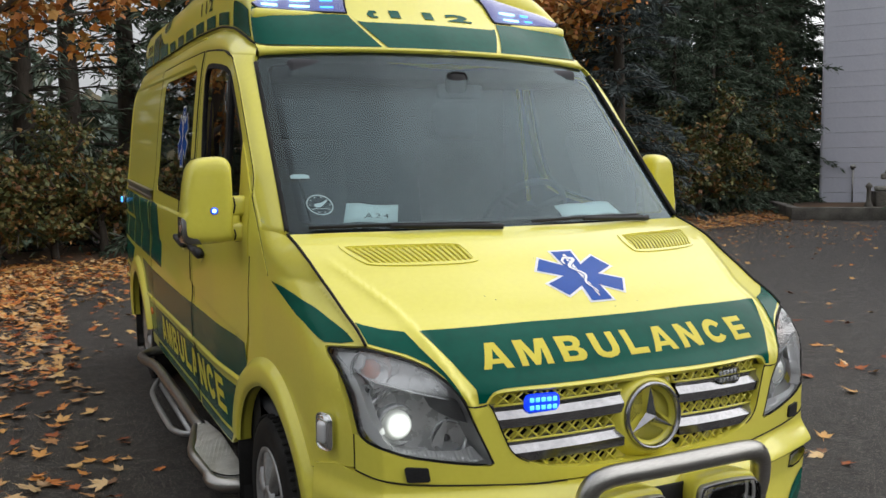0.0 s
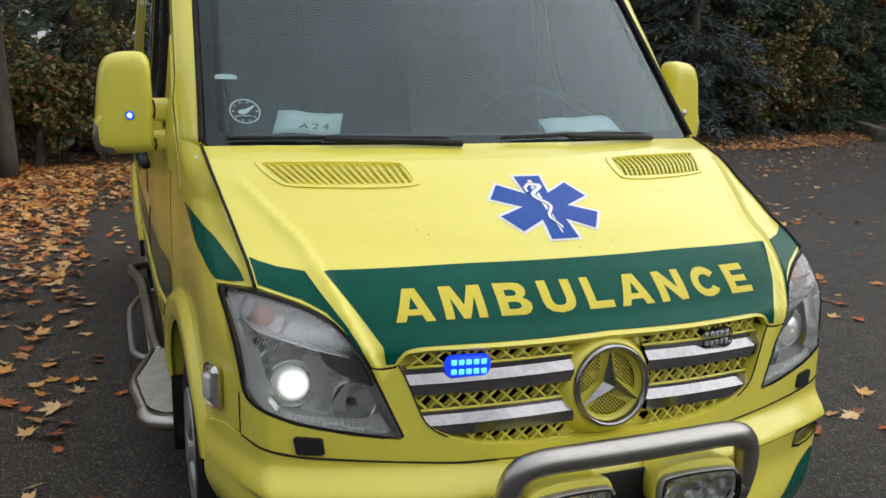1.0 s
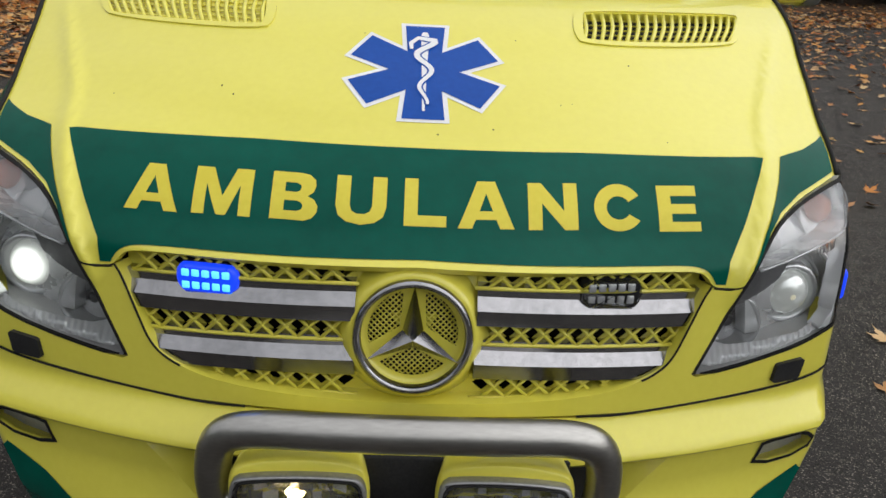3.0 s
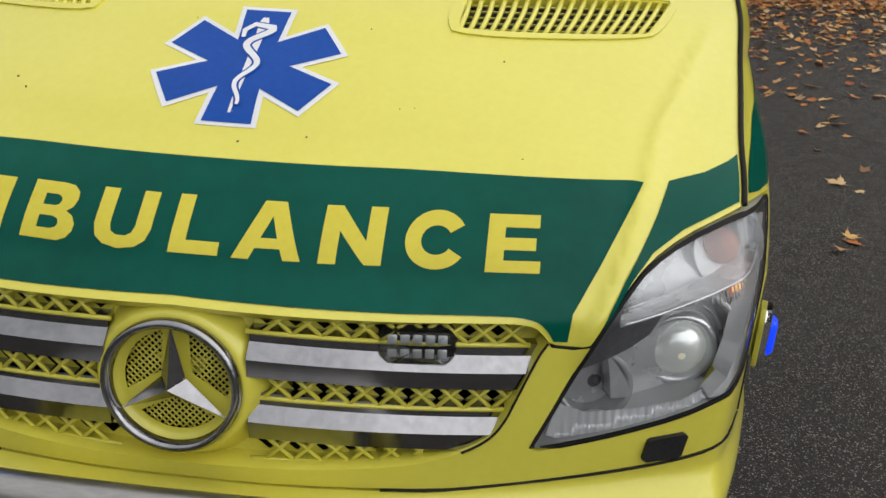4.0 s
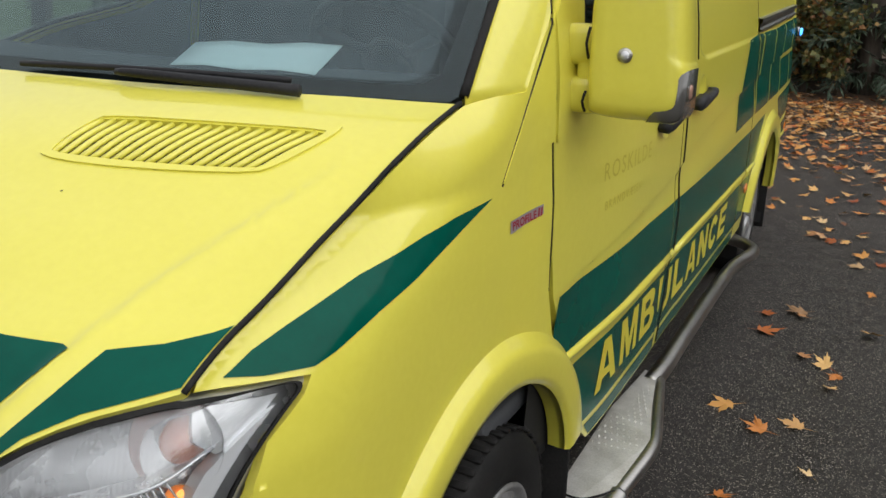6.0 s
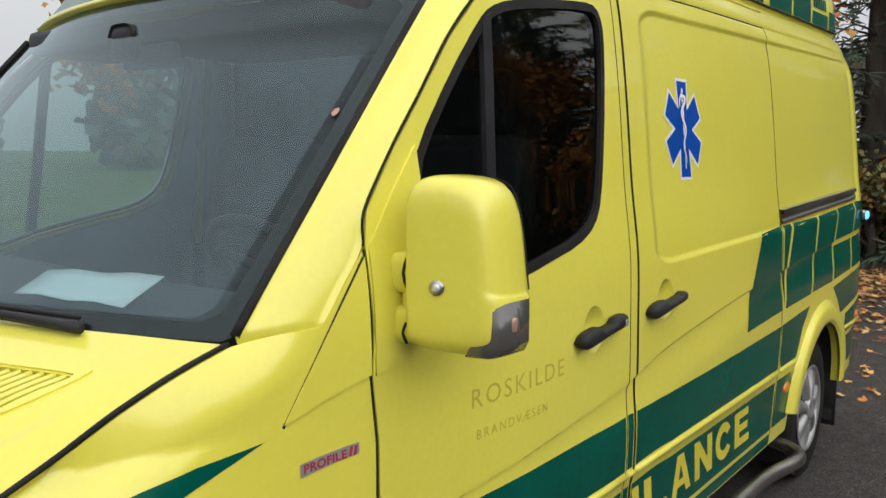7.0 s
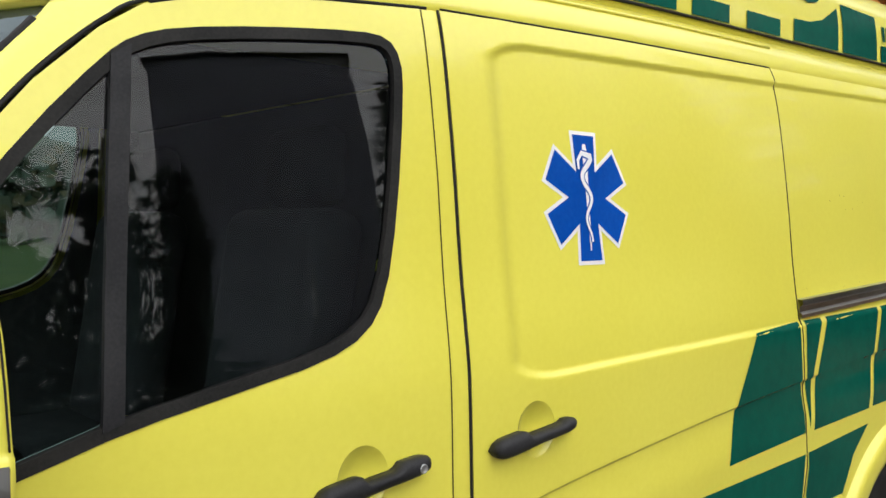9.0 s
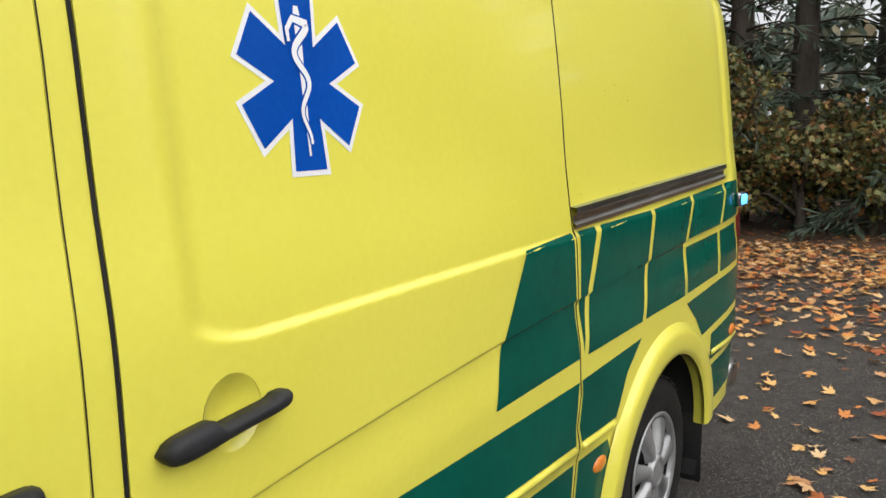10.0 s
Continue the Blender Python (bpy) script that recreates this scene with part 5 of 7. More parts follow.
window_poly = rounded([(1.383, 1.642), (1.504, 1.797), (1.619, 1.920), (1.668, 1.957), (1.744, 1.982), (1.913, 2.009), (2.126, 2.033), (2.200, 2.030), (2.229, 1.989),
               (2.227, 1.916), (2.190, 1.671), (2.148, 1.51), (2.092, 1.440), (1.991, 1.398), (1.814, 1.366), (1.627, 1.330), (1.496, 1.290), (1.345, 1.245),
               (1.335, 1.30), (1.365, 1.58)], 1)
slider_poly = [(2.360, .37), (2.358, 1.34), (2.361, 1.736), (2.357, 2.113), (3.0, 2.140), (3.838, 2.166), (3.846, 1.666), (3.836, 1.42), (3.838, 1.346), (3.846, 1.146), (3.868, .86), (3.846, .766),
               (3.87, .70), (3.85, .37)]
rear_poly = ([(3.857, .37), (3.878, .70), (3.854, .766), (3.876, .86), (3.854, 1.146), (3.846, 1.346), (3.844, 1.42), (3.854, 1.666), (3.846, 2.168), (5.3, 2.215), (5.66, 2.21), (5.70, 2.16),
              (5.70, .42), (5.2, .40)] + arc(4.63, .345, .50, 170, 10, 20) + [(4.12, .37)])
gap = .0035


def decal(pts, fun, s, parent, name="green_stripe", mat=GREEN, label="dark green film", off=.0013, clip=(), cell=(.04, .012)):
    sheet(name, filled(pts), fun, (s, 0, 0), mat, parent, label, cell=cell, off=off, clip=clip, warp=crease_z)


for fun, s in SIDES:
    O = (s, 0, 0)
    tag = "left" if s > 0 else "right"
    fender = sheet("front_wing", filled(fender_poly), fun, (s, -.4, .3), YELLOW, van, "yellow front wing with a green wedge", cell=(.011, .009), rim=.02)
    dart = [(.352, 1.026), (.40, 1.046), (.46, 1.063), (.599, 1.099), (.739, 1.126), (.83, 1.139), (.962, 1.147), (.824, 1.108), (.704, 1.074), (.604, 1.050), (.504, 1.020), (.466, 1.011), (.40, 1.016)]
    sheet("green_stripe", filled(dart), fun, (s, -.4, .3), GREEN, fender, "dark green film wedge", cell=(.011, .009), off=.0018)
    sail = [(1.002, 1.163), (1.10, 1.295), (1.211, 1.44), (1.213, 1.214)]
    sheet("mirror_trim", filled(inset(sail, .002)), fun, O, YELLOW, fender, "yellow trim wedge", cell=.03, off=.004, rim=.006)
    # front door
    door = sheet("front_door", filled(door_poly, [inset(window_poly, .004), disc(2.070, 1.170, .060, .064, 32)]), fun, O, YELLOW, van, "yellow front door with a tinted window", cell=(.0165, .012), rim=.022, warp=crease_z)
    sail = [(1.222, 1.212), (1.222, 1.452), (1.30, 1.555), (1.375, 1.645), (1.382, 1.58), (1.322, 1.242)]
    sheet("mirror_foot", filled(sail), fun, O, YELLOW, door, "yellow mirror foot", cell=.03, off=.005, rim=.012)
    sheet("door_trim", filled(inset(door_poly, .03), [inset(window_poly, -.006)]), fun, O, CABIN, door, "dark inner door trim", cell=.12, off=-.045)
    frame_in = inset(window_poly, .022)
    sheet("window_seal", filled(window_poly, [frame_in]), fun, O, RUBBER, door, "black rubber window seal", cell=.04, off=.002, rim=.02)
    bar = [(1.586, 1.332), (1.630, 1.922), (1.664, 1.942), (1.620, 1.344)]
    sheet("window_bar", filled(bar), fun, O, PLASTIC, door, "black window bar", cell=.05, off=.005, rim=.015)
    pane = sheet("window_pane", filled(inset(window_poly, .025)), fun, O, TINT_GLASS, door, "tinted door glass", cell=.06, off=-.008, rim=.004)
    pane.visible_shadow = False
    decal([(1.262, .716), (1.262, .80), (1.285, .868), (2.288, .880), (2.288, .716)], fun, s, door)
    decal([(1.50, .49), (1.44, .60), (1.40, .655), (2.288, .655), (2.288, .442), (1.56, .442)], fun, s, door)
    decal([(1.63, .376), (1.58, .424), (2.288, .424), (2.288, .376)], fun, s, door)
    # pillar strip behind the front door
    pillar = sheet("door_pillar", filled([(2.298, .37), (2.298, 1.0), (2.299, 1.35), (2.305, 1.736), (2.301, 2.107), (2.351, 2.112), (2.353, 1.736), (2.350, 1.34), (2.352, .37)]),
                   fun, O, YELLOW, van, "yellow pillar strip", cell=(.03, .012), off=-.0018, rim=.02, warp=crease_z)
    decal([(2.307, .716), (2.307, .880), (2.342, .880), (2.342, .716)], fun, s, pillar, off=-.0004)
    decal([(2.307, .442), (2.307, .655), (2.342, .655), (2.342, .442)], fun, s, pillar, off=-.0004)
    # sliding door
    holes, slab = [disc(2.557, 1.189, .062, .064, 32)], [(2.47, 1.40), (2.47, 2.02), (2.53, 2.045), (3.62, 2.075), (3.68, 2.05), (3.70, 1.45), (3.65, 1.41), (2.53, 1.36)]
    if s < 0:
        holes.append(slab)
    slider = sheet("sliding_door", filled(slider_poly, holes), fun, O, YELLOW, van, "yellow sliding door with a blue star" if s > 0 else "yellow sliding door with a dark window", cell=(.018, .006), rim=.022, warp=crease_z)
    if s < 0:
        w = sheet("window_pane", filled(inset(slab, .004)), fun, O, DARK_GLASS, slider, "dark privacy glass", cell=.08, off=-.002, rim=.006)
        put = lambda a, b: (2.82 - .165 * a, 1.716 + .175 * b)
        emblem(fun, O, put, slider)
    else:
        emblem(fun, O, lambda a, b: (2.808 + .172 * a, 1.716 + .176 * b), slider)
    decal([(3.384, .951), (3.428, 1.116), (3.550, 1.321), (3.826, 1.336), (3.836, 1.146), (3.856, .972)], fun, s, slider)
    decal([(2.364, .716), (2.364, .880), (2.9, .884), (3.3, .890), (3.858, .902), (3.838, .766), (3.846, .716)], fun, s, slider)
    decal([(2.364, .442), (2.364, .655), (3.85, .655), (3.845, .442)], fun, s, slider)
    decal([(2.364, .376), (2.364, .424), (3.845, .424), (3.845, .376)], fun, s, slider)
    # rear quarter
    rear = sheet("rear_quarter", filled(rear_poly), fun, O, YELLOW, van, "yellow rear side panel with green blocks", cell=(.024, .007), rim=.02, warp=crease_z)
    for q in ([(3.866, 1.336), (3.985, 1.338), (3.915, 1.166), (3.895, 1.02), (3.888, .98), (3.866, 1.14)],
              [(4.022, 1.338), (4.44, 1.345), (4.392, 1.183), (4.345, .985), (3.915, .972), (3.945, 1.16)],
              [(4.472, 1.345), (4.862, 1.362), (4.77, 1.195), (4.775, .998), (4.375, .988), (4.42, 1.183)],
              [(4.892, 1.364), (5.285, 1.380), (5.205, 1.222), (4.802, 1.206)], [(4.803, 1.176), (5.20, 1.190), (5.183, 1.022), (4.803, 1.002)],
              [(5.315, 1.382), (5.50, 1.388), (5.48, 1.24), (5.235, 1.224)], [(5.230, 1.192), (5.48, 1.205), (5.50, 1.04), (5.213, 1.024)]):
        decal(q, fun, s, rear)
    decal([(3.885, .716), (3.862, .766), (3.882, .86), (3.878, .904), (4.34, .930), (4.22, .84), (4.14, .716)], fun, s, rear)
    decal([(4.80, .963), (5.30, 1.0), (5.55, 1.015), (5.55, .86), (5.0, .80), (4.92, .88)], fun, s, rear)
    decal([(3.884, .655), (4.10, .655), (4.13, .60), (4.09, .442), (3.87, .442)], fun, s, rear)
    decal([(5.12, .66), (5.12, .78), (5.55, .83), (5.55, .70)], fun, s, rear)
    decal([(5.14, .46), (5.13, .63), (5.55, .67), (5.55, .50)], fun, s, rear)
    if s > 0:
        for k in range(22):
            y, z, r = (speck_rng.gauss(4.35, .10), speck_rng.gauss(1.73, .03), speck_rng.uniform(.0008, .0022)) if k < 9 else (speck_rng.uniform(3.88, 5.2), speck_rng.uniform(1.43, 1.46), speck_rng.uniform(.0008, .0018))
            sheet("dirt_speck", filled([(y + u * r * 100, z + v * r * 120) for u, v in fleck]), fun, O, SOILED, rear, cell=.03, off=.0008)
    rail = strip([[fun(y, 1.346 + .038 * (y - 3.838)) + Vector((s * dx, 0, dz)) for dx, dz in
                   ((-.01, 0), (.012, 0), (.014, .012), (.004, .020), (.004, .036), (.016, .044), (.014, .060), (-.01, .062))] for y in np.linspace(3.838, 5.30, 24)])
    part("door_rail", outward(rail, (0, 4.5, 1.38)), STEEL, rear, "grey steel sliding-door rail", flat=True)
    # faded lettering and badges on the left door and wing
    # side lettering, one letter on each
    word_y = (1.62, 3.56) if s > 0 else (3.56, 1.62)
    for k, ch in enumerate(word):
        y0 = word_y[0] + (word_y[1] - word_y[0]) * (k + .04) / 9
        y1 = word_y[0] + (word_y[1] - word_y[0]) * (k + .86) / 9
        home = door if max(y0, y1) < 2.31 else slider
        put = lambda u, v, a=y0, b=y1: (a + (b - a) * u - (b - a) * .22 * v, .488 + .150 * v)
        cuts = [(home, ())]
        if min(y0, y1) < 2.40 and max(y0, y1) > 2.27:
            cuts = [(door, [((2.288, 0, 0), (1, 0, 0))]), (slider, [((2.364, 0, 0), (-1, 0, 0))])]
        for base, cut in cuts:
            sheet("letter", placed(block_letter(ch), put), fun, O, LETTER, base, f"yellow capital letter {ch}", cell=(.08, .02), off=.0024, clip=cut)
    for y0, y1, base in ((1.262, 2.290, door), (2.307, 2.343, pillar), (2.362, 3.842, slider), (3.89, 4.13, rear), (5.14, 5.55, rear)):
        lip_line = tube([fun(y0, .700), fun((y0 + y1) / 2, .700), fun(y1, .700)], .0105, 8, per=5)
        part("moulding", lip_line, YELLOW, base, "thin yellow moulding")
    # dark joints between the panels
    for base, r, sink, pts in ((slider, .0034, .0002, [(2.3525, .38), (2.352, 1.34), (2.354, 1.736), (2.351, 2.112)]),
                               (door, .0011, .0002, [(2.2995, .38), (2.2995, 1.0), (2.3005, 1.348), (2.3065, 1.736), (2.302, 2.105)]),
                               (rear, .0020, .0005, [(3.851, .38), (3.874, .70), (3.850, .766), (3.872, .86), (3.850, 1.146), (3.842, 1.346), (3.840, 1.42), (3.850, 1.666), (3.842, 2.166)]),
                               (door, .0020, .001, [(1.223, .90), (1.223, .98), (1.223, 1.087), (1.2115, 1.21), (1.217, 1.30), (1.2125, 1.45)]),
                               (door, .0040, .001, [(1.70, 2.019), (1.826, 2.0555), (2.055, 2.0855), (2.30, 2.1105)]),
                               (slider, .0026, .001, [(2.36, 2.1165), (3.0, 2.1435), (3.84, 2.1695)]),
                               (fender, .0030, .0005, [(1.004, 1.160), (1.10, 1.290), (1.208, 1.436)])):
        way = [p for (ya, za), (yb, zb) in zip(pts, pts[1:]) for n in [max(2, int(math.hypot(yb - ya, zb - za) / .02))] for p in [(ya + (yb - ya) * k / n, za + (zb - za) * k / n) for k in range(n)]] + pts[-1:]
        part("panel_gap", tube([fun(y, z) - Vector((s * sink, 0, 0)) for y, z in way], r, 6, per=0), RUBBER, base, "dark gap between panels")
    # handles, each over a round finger cup
    for base, hy, hz, cy, cz, keyed in ((door, 2.09, 1.166, 2.070, 1.170, True), (slider, 2.537, 1.180, 2.557, 1.189, False)):
        def dish(y, z, cy=cy, cz=cz):
            r = math.hypot((y - cy) / .061, (z - cz) / .064)
            return fun(y, z) - Vector((s * .026 * max(0, 1 - r * r), 0, 0))
        sheet("handle_cup", filled(disc(cy, cz, .0605, .0645, 40)), dish, O, YELLOW, base, "yellow round finger cup", cell=.009)
        w = side_profile(hz)
        rows = []
        for k in range(29):
            t = k / 28
            y, z = hy - .135 + .268 * t, hz - .014 + .028 * t
            end = max(.10, (1 - abs(2 * t - 1) ** 9) ** .5)
            tail = .013 * smooth(.66, .72, t) if keyed else .007 * smooth(.80, .86, t)
            up = (.024 - .015 * smooth(.34, .40, t) + tail) * end
            low = (-.021 + .004 * smooth(.2, .6, t)) * end
            lift = .040 * end ** .6
            rows.append([Vector((s * (w + dx * lift), y, z + (up if dz > 0 else low) * abs(dz))) for dx, dz in ((.1, -.9), (.7, -1), (.95, -.6), (1, -.1), (1, .3), (.92, .7), (.65, 1), (.1, .9))])
        grip = strip(rows)
        bmesh.ops.holes_fill(grip, edges=grip.edges[:], sides=0)
        bmesh.ops.recalc_face_normals(grip, faces=grip.faces[:])
        part("door_handle", grip, PLASTIC, base, "black door handle")
    if s > 0:
        lock = Vector((s * (side_profile(1.18) + .040), 2.188, 1.176))
        part("door_lock", lathe([(.0095, -.01), (.0095, .001), (.0075, .002), (.0068, .0005), (0, .0004)], facing(lock, (s, 0, 0)), 18), ALLOY, door, "round steel lock")
    # arches
    for cy, r0, r1, a0, a1, base in ((1.0, .405, .515, 18, 165, fender), (4.63, .455, .575, 12, 172, rear)):
        rows = []
        for k in range(37):
            a = radians(a0 + (a1 - a0) * k / 36)
            row = []
            for t, o in ((.03, -.030), (0, -.004), (0, .014), (.04, .024), (.2, .028), (.60, .027), (.74, .024), (.80, .016), (.92, .006), (1.0, -.004)):
                r = r0 + (r1 - r0) * t
                y, z = cy - r * math.cos(a), .345 + r * math.sin(a)
                bx = side_profile(z) + side_taper(max(y, .395))
                row.append(Vector((s * (bx + o), y, z)))
            rows.append(row)
        part("wheel_arch", outward(strip(rows), (0, cy, .4)), YELLOW, base, "yellow wheel arch flare")
        liner = strip([[Vector((s * x, cy - (r0 + .02) * math.cos(radians(a)), .345 + (r0 + .02) * math.sin(radians(a)))) for x in (.60, .955)] for a in range(-20, 201, 10)])
        part("wheel_well", liner, DARK, base, "black wheel well")
        part("mud_flap", box((s * .87, cy + r0 + .015, .33), (.20, .014, .36), .005, 1), RUBBER, base, "black mud flap")
    # lamps on the flanks
    lp = fun(.40, .752) + Vector((s * .014, 0, 0))
    turn = Matrix.Rotation(s * -.26, 3, "Z")
    rep = part("repeater_base", box(lp, (.026, .078, .112), .022, 4, turn), MIRROR, fender, "chrome base of a side strobe")
    part("repeater_lens", box(lp + Vector((s * .013, -.004, 0)), (.020, .040, .070), .012, 3, turn), LED if s > 0 else LED_OFF, fender, "lit blue strobe lens" if s > 0 else "clear strobe lens")
    lp = fun(5.50, 1.302) + Vector((s * .014, 0, 0))
    part("rear_strobe_base", box(lp, (.03, .09, .06), .012, 3), CHROME, rear, "chrome rear strobe base")
    part("rear_strobe_lens", box(lp + Vector((s * .014, 0, 0)), (.02, .07, .045), .010, 3), LED_CORE, rear, "lit blue rear strobe lens")
    for yy, zz in ((4.045, .592), (5.44, .735)):
        rf = lathe([(.05, -.004), (.046, .005), (.03, .010), (0, .011)], facing(fun(yy, zz), (s, 0, 0)) , 24)
        for v in rf.verts:
            v.co.z = zz + (v.co.z - zz) * .52
        part("side_marker", rf, AMBER, rear, "orange side marker")
    part("tail_lamp", box((s * .905, 5.665, 1.05), (.05, .10, .40), .02, 3), DARK_RED, rear, "dark red tail lamp")
    # mirror
    mc = Vector((s * 1.083, 1.318, 1.424))
    cup = rounded([(0, .05), (0, .86), (.05, .95), (.14, .99), (.3, 1.0), (.60, .985), (.76, .94), (.86, .84), (.92, .65), (.96, .42), (.975, .34), (1.0, .325), (1.0, .07), (.95, .02), (.75, 0), (.4, 0), (.1, .02)], 1)
    put = lambda u, v, dep: mc + Vector((s * ((u - .5) * .185 + .03 * dep), dep + .055 * (u - .4), (v - .5) * .334))
    hb = rings(cup, [(.60, -.057), (.80, -.056), (.88, -.051), (.945, -.040), (.985, -.022), (1, -.002), (1, .045), (.97, .055)], put, True)
    housing = part("wing_mirror", hb, YELLOW, van, "yellow wing mirror with a small blue lamp")
    for zz, hh in ((1.302, .045), (1.40, .05)):
        arm = box((s * .965, 1.310, zz), (.10, .075, hh + .03), .02, 3)
        part("mirror_arm", arm, YELLOW, housing, "yellow mirror arm")
    part("mirror_joint", box((s * .985, 1.312, 1.352), (.05, .066, .16), .015, 3), YELLOW, housing, "yellow mirror joint")
    part("mirror_glass", box(mc + Vector((s * -.006, .052, .01)), (.12, .008, .23), .004, 1, Matrix.Rotation(s * .22, 3, "Z")), CHROME, housing, "mirror glass")
    lm = facing(put(.40, .385, -.0565), (s * .25, -1, 0))
    part("lamp_bezel", lathe([(.0135, -.01), (.0145, .003), (.0105, .005)], lm, 20), STEEL, housing, "round steel bezel")
    part("mirror_lamp", lathe([(.0145, .001), (.0135, .005), (.009, .0065), (0, .007)], lm, 20), LED if s < 0 else STEEL, housing, "lit blue lamp" if s < 0 else "steel lamp rim")
    part("mirror_diode", lathe([(.0085, .0062), (.007, .0085), (0, .0095)], lm, 16), LED_WHITE if s < 0 else LED_OFF, housing, "blue-white middle of the lamp" if s < 0 else "clear unlit lamp")
    wedge = [(.62, -.004), (.71, .10), (.80, .225), (.86, .285), (1.004, .312), (1.008, .07), (.965, .014), (.88, -.006)]
    part("mirror_indicator", rings(wedge, [(.03, -.052), (.012, -.046), (.002, -.026), (0, .0), (0, .046), (.02, .050)], put), WEDGE, housing, "smoked mirror indicator")
    part("indicator_bulb", box(put(.985, .18, -.002), (.016, .020, .030), .006, 2), DULL_AMBER, housing, "orange bulb")
    part("mirror_seam", tube([put(.60, .985, .048), put(.78, .94, .048), put(.88, .82, .048), put(.945, .6, .048), put(.99, .36, .048)], .0016, 5), RUBBER, housing, "thin dark housing seam")
    for z0, z1 in ((1.272, 1.312), (1.375, 1.435)):
        part("joint_gap", tube([(s * .990, 1.266, z0), (s * .986, 1.258, (z0 + z1) / 2), (s * .990, 1.264, z1)], .003, 6, per=2), RUBBER, housing, "black joint gap")
    # wheels
    for cy, wheel_size in ((1.05, .89), (4.645, 1.0)):
        wm = facing(Vector((s * .938, cy, .353 * wheel_size - .003)), (s, 0, 0)) @ Matrix.Scale(wheel_size, 4)
        tyre = lathe([(.215, -.19), (.30, -.20), (.335, -.19), (.350, -.165), (.3535, -.10), (.350, -.03), (.337, -.008), (.30, .002), (.25, -.002), (.215, -.012)], wm, 64)
        wheel = part("wheel", tyre, RUBBER, van, "black tyre on a silver seven-slot wheel")
        for k in range(56):
            a = 2 * math.pi * k / 56
            bl = box((.3505 * math.cos(a), .3505 * math.sin(a), -.038), (.010, .020, .055), .003, 1, Matrix.Rotation(a, 3, "Z"))
            bl.transform(wm)
            part("tread_block", bl, RUBBER, wheel)
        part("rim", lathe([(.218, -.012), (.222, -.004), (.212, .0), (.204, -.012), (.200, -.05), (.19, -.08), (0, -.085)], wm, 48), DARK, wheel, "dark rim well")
        part("rim_edge", lathe([(.219, -.010), (.223, .0), (.214, .004), (.200, -.006), (.196, -.02)], wm, 48), ALLOY, wheel, "silver rim edge")
        for k in range(7):
            a = 2 * math.pi * k / 7 + .2
            sp = bmesh.new()
            d, w = Vector((math.cos(a), math.sin(a), 0)), Vector((-math.sin(a), math.cos(a), 0))
            sec = [(.05, .022, .004), (.10, .026, .006), (.15, .036, .0), (.20, .056, -.010)]
            ring = [[sp.verts.new(wm @ (d * r + w * hw * f + Vector((0, 0, z + dz)))) for f, dz in ((-1, -.03), (-.8, 0), (0, .006), (.8, 0), (1, -.03))] for r, hw, z in sec]
            for p0, p1 in zip(ring, ring[1:]):
                for j in range(4):
                    sp.faces.new((p0[j], p0[j + 1], p1[j + 1], p1[j]))
            bmesh.ops.recalc_face_normals(sp, faces=sp.faces[:])
            part("spoke", outward(sp, Vector((0, cy, .35))), ALLOY, wheel)
        part("hub_cap", lathe([(.066, -.01), (.062, .010), (.045, .016), (.042, .010), (.03, .012), (0, .013)], wm, 28), ALLOY, wheel, "silver hub cap")
    # running board: sill tube, two studded plates meeting at a fold, rounded nose
    sill = [(s * .970, 2.26, .262), (s * .985, 2.40, .272), (s * .990, 2.7, .284), (s * .995, 3.2, .288), (s * 1.005, 3.65, .288), (s * 1.045, 3.90, .288), (s * 1.050, 4.02, .29), (s * .99, 4.10, .295), (s * .90, 4.12, .31)]
    board = part("running_board", tube(sill, .031, 14), STEEL, van, "dull steel sill tube with a studded aluminium step")
    if s < 0:
        frame_pts = [(s * .93, 2.39, .225), (s * 1.02, 2.37, .212), (s * 1.075, 2.46, .21), (s * 1.088, 2.62, .21), (s * 1.085, 3.20, .21), (s * 1.055, 3.42, .212), (s * .99, 3.62, .218), (s * .93, 3.64, .23)]
        part("step_frame", tube(frame_pts, .015, 12, per=6), ALLOY, board, "bent grey step frame")
        part("step_rung", tube([(s * 1.005, 2.40, .212), (s * 1.005, 3.56, .214)], .016, 8, per=2, squash=.5), ALLOY, board, "grey step rung")
    fore = [(.925, 1.47, .276), (.985, 1.465, .276), (1.055, 1.535, .280), (1.090, 1.80, .312), (.935, 1.93, .318)]
    back = [(.935, 1.93, .318), (1.090, 1.80, .312), (.992, 2.30, .282), (.940, 2.33, .282)]
    for pts in (fore, back):
        bm = bmesh.new()
        up = [bm.verts.new((s * x, y, z)) for x, y, z in pts]
        lo = [bm.verts.new((s * x, y, z - .022)) for x, y, z in pts]
        bm.faces.new(up)
        bm.faces.new(lo[::-1])
        for k in range(len(pts)):
            bm.faces.new((up[k], lo[k], lo[(k + 1) % len(pts)], up[(k + 1) % len(pts)]))
        bmesh.ops.recalc_face_normals(bm, faces=bm.faces[:])
        part("board_tread", bm, TREAD, board, "studded aluminium step plate", flat=True)
    edge = [(s * 1.062, 1.545, .262), (s * 1.080, 1.66, .278), (s * 1.094, 1.795, .294), (s * 1.060, 1.98, .288), (s * .996, 2.29, .266)]
    part("board_edge", tube(edge, .021, 12, per=5), STEEL, board, "rounded steel edge of the step")
    part("board_nose", tube([(s * .90, 1.452, .246), (s * .965, 1.446, .246), (s * 1.025, 1.465, .248), (s * 1.058, 1.51, .252), (s * 1.066, 1.56, .260)], .030, 12), STEEL, board, "bent steel tube nose")
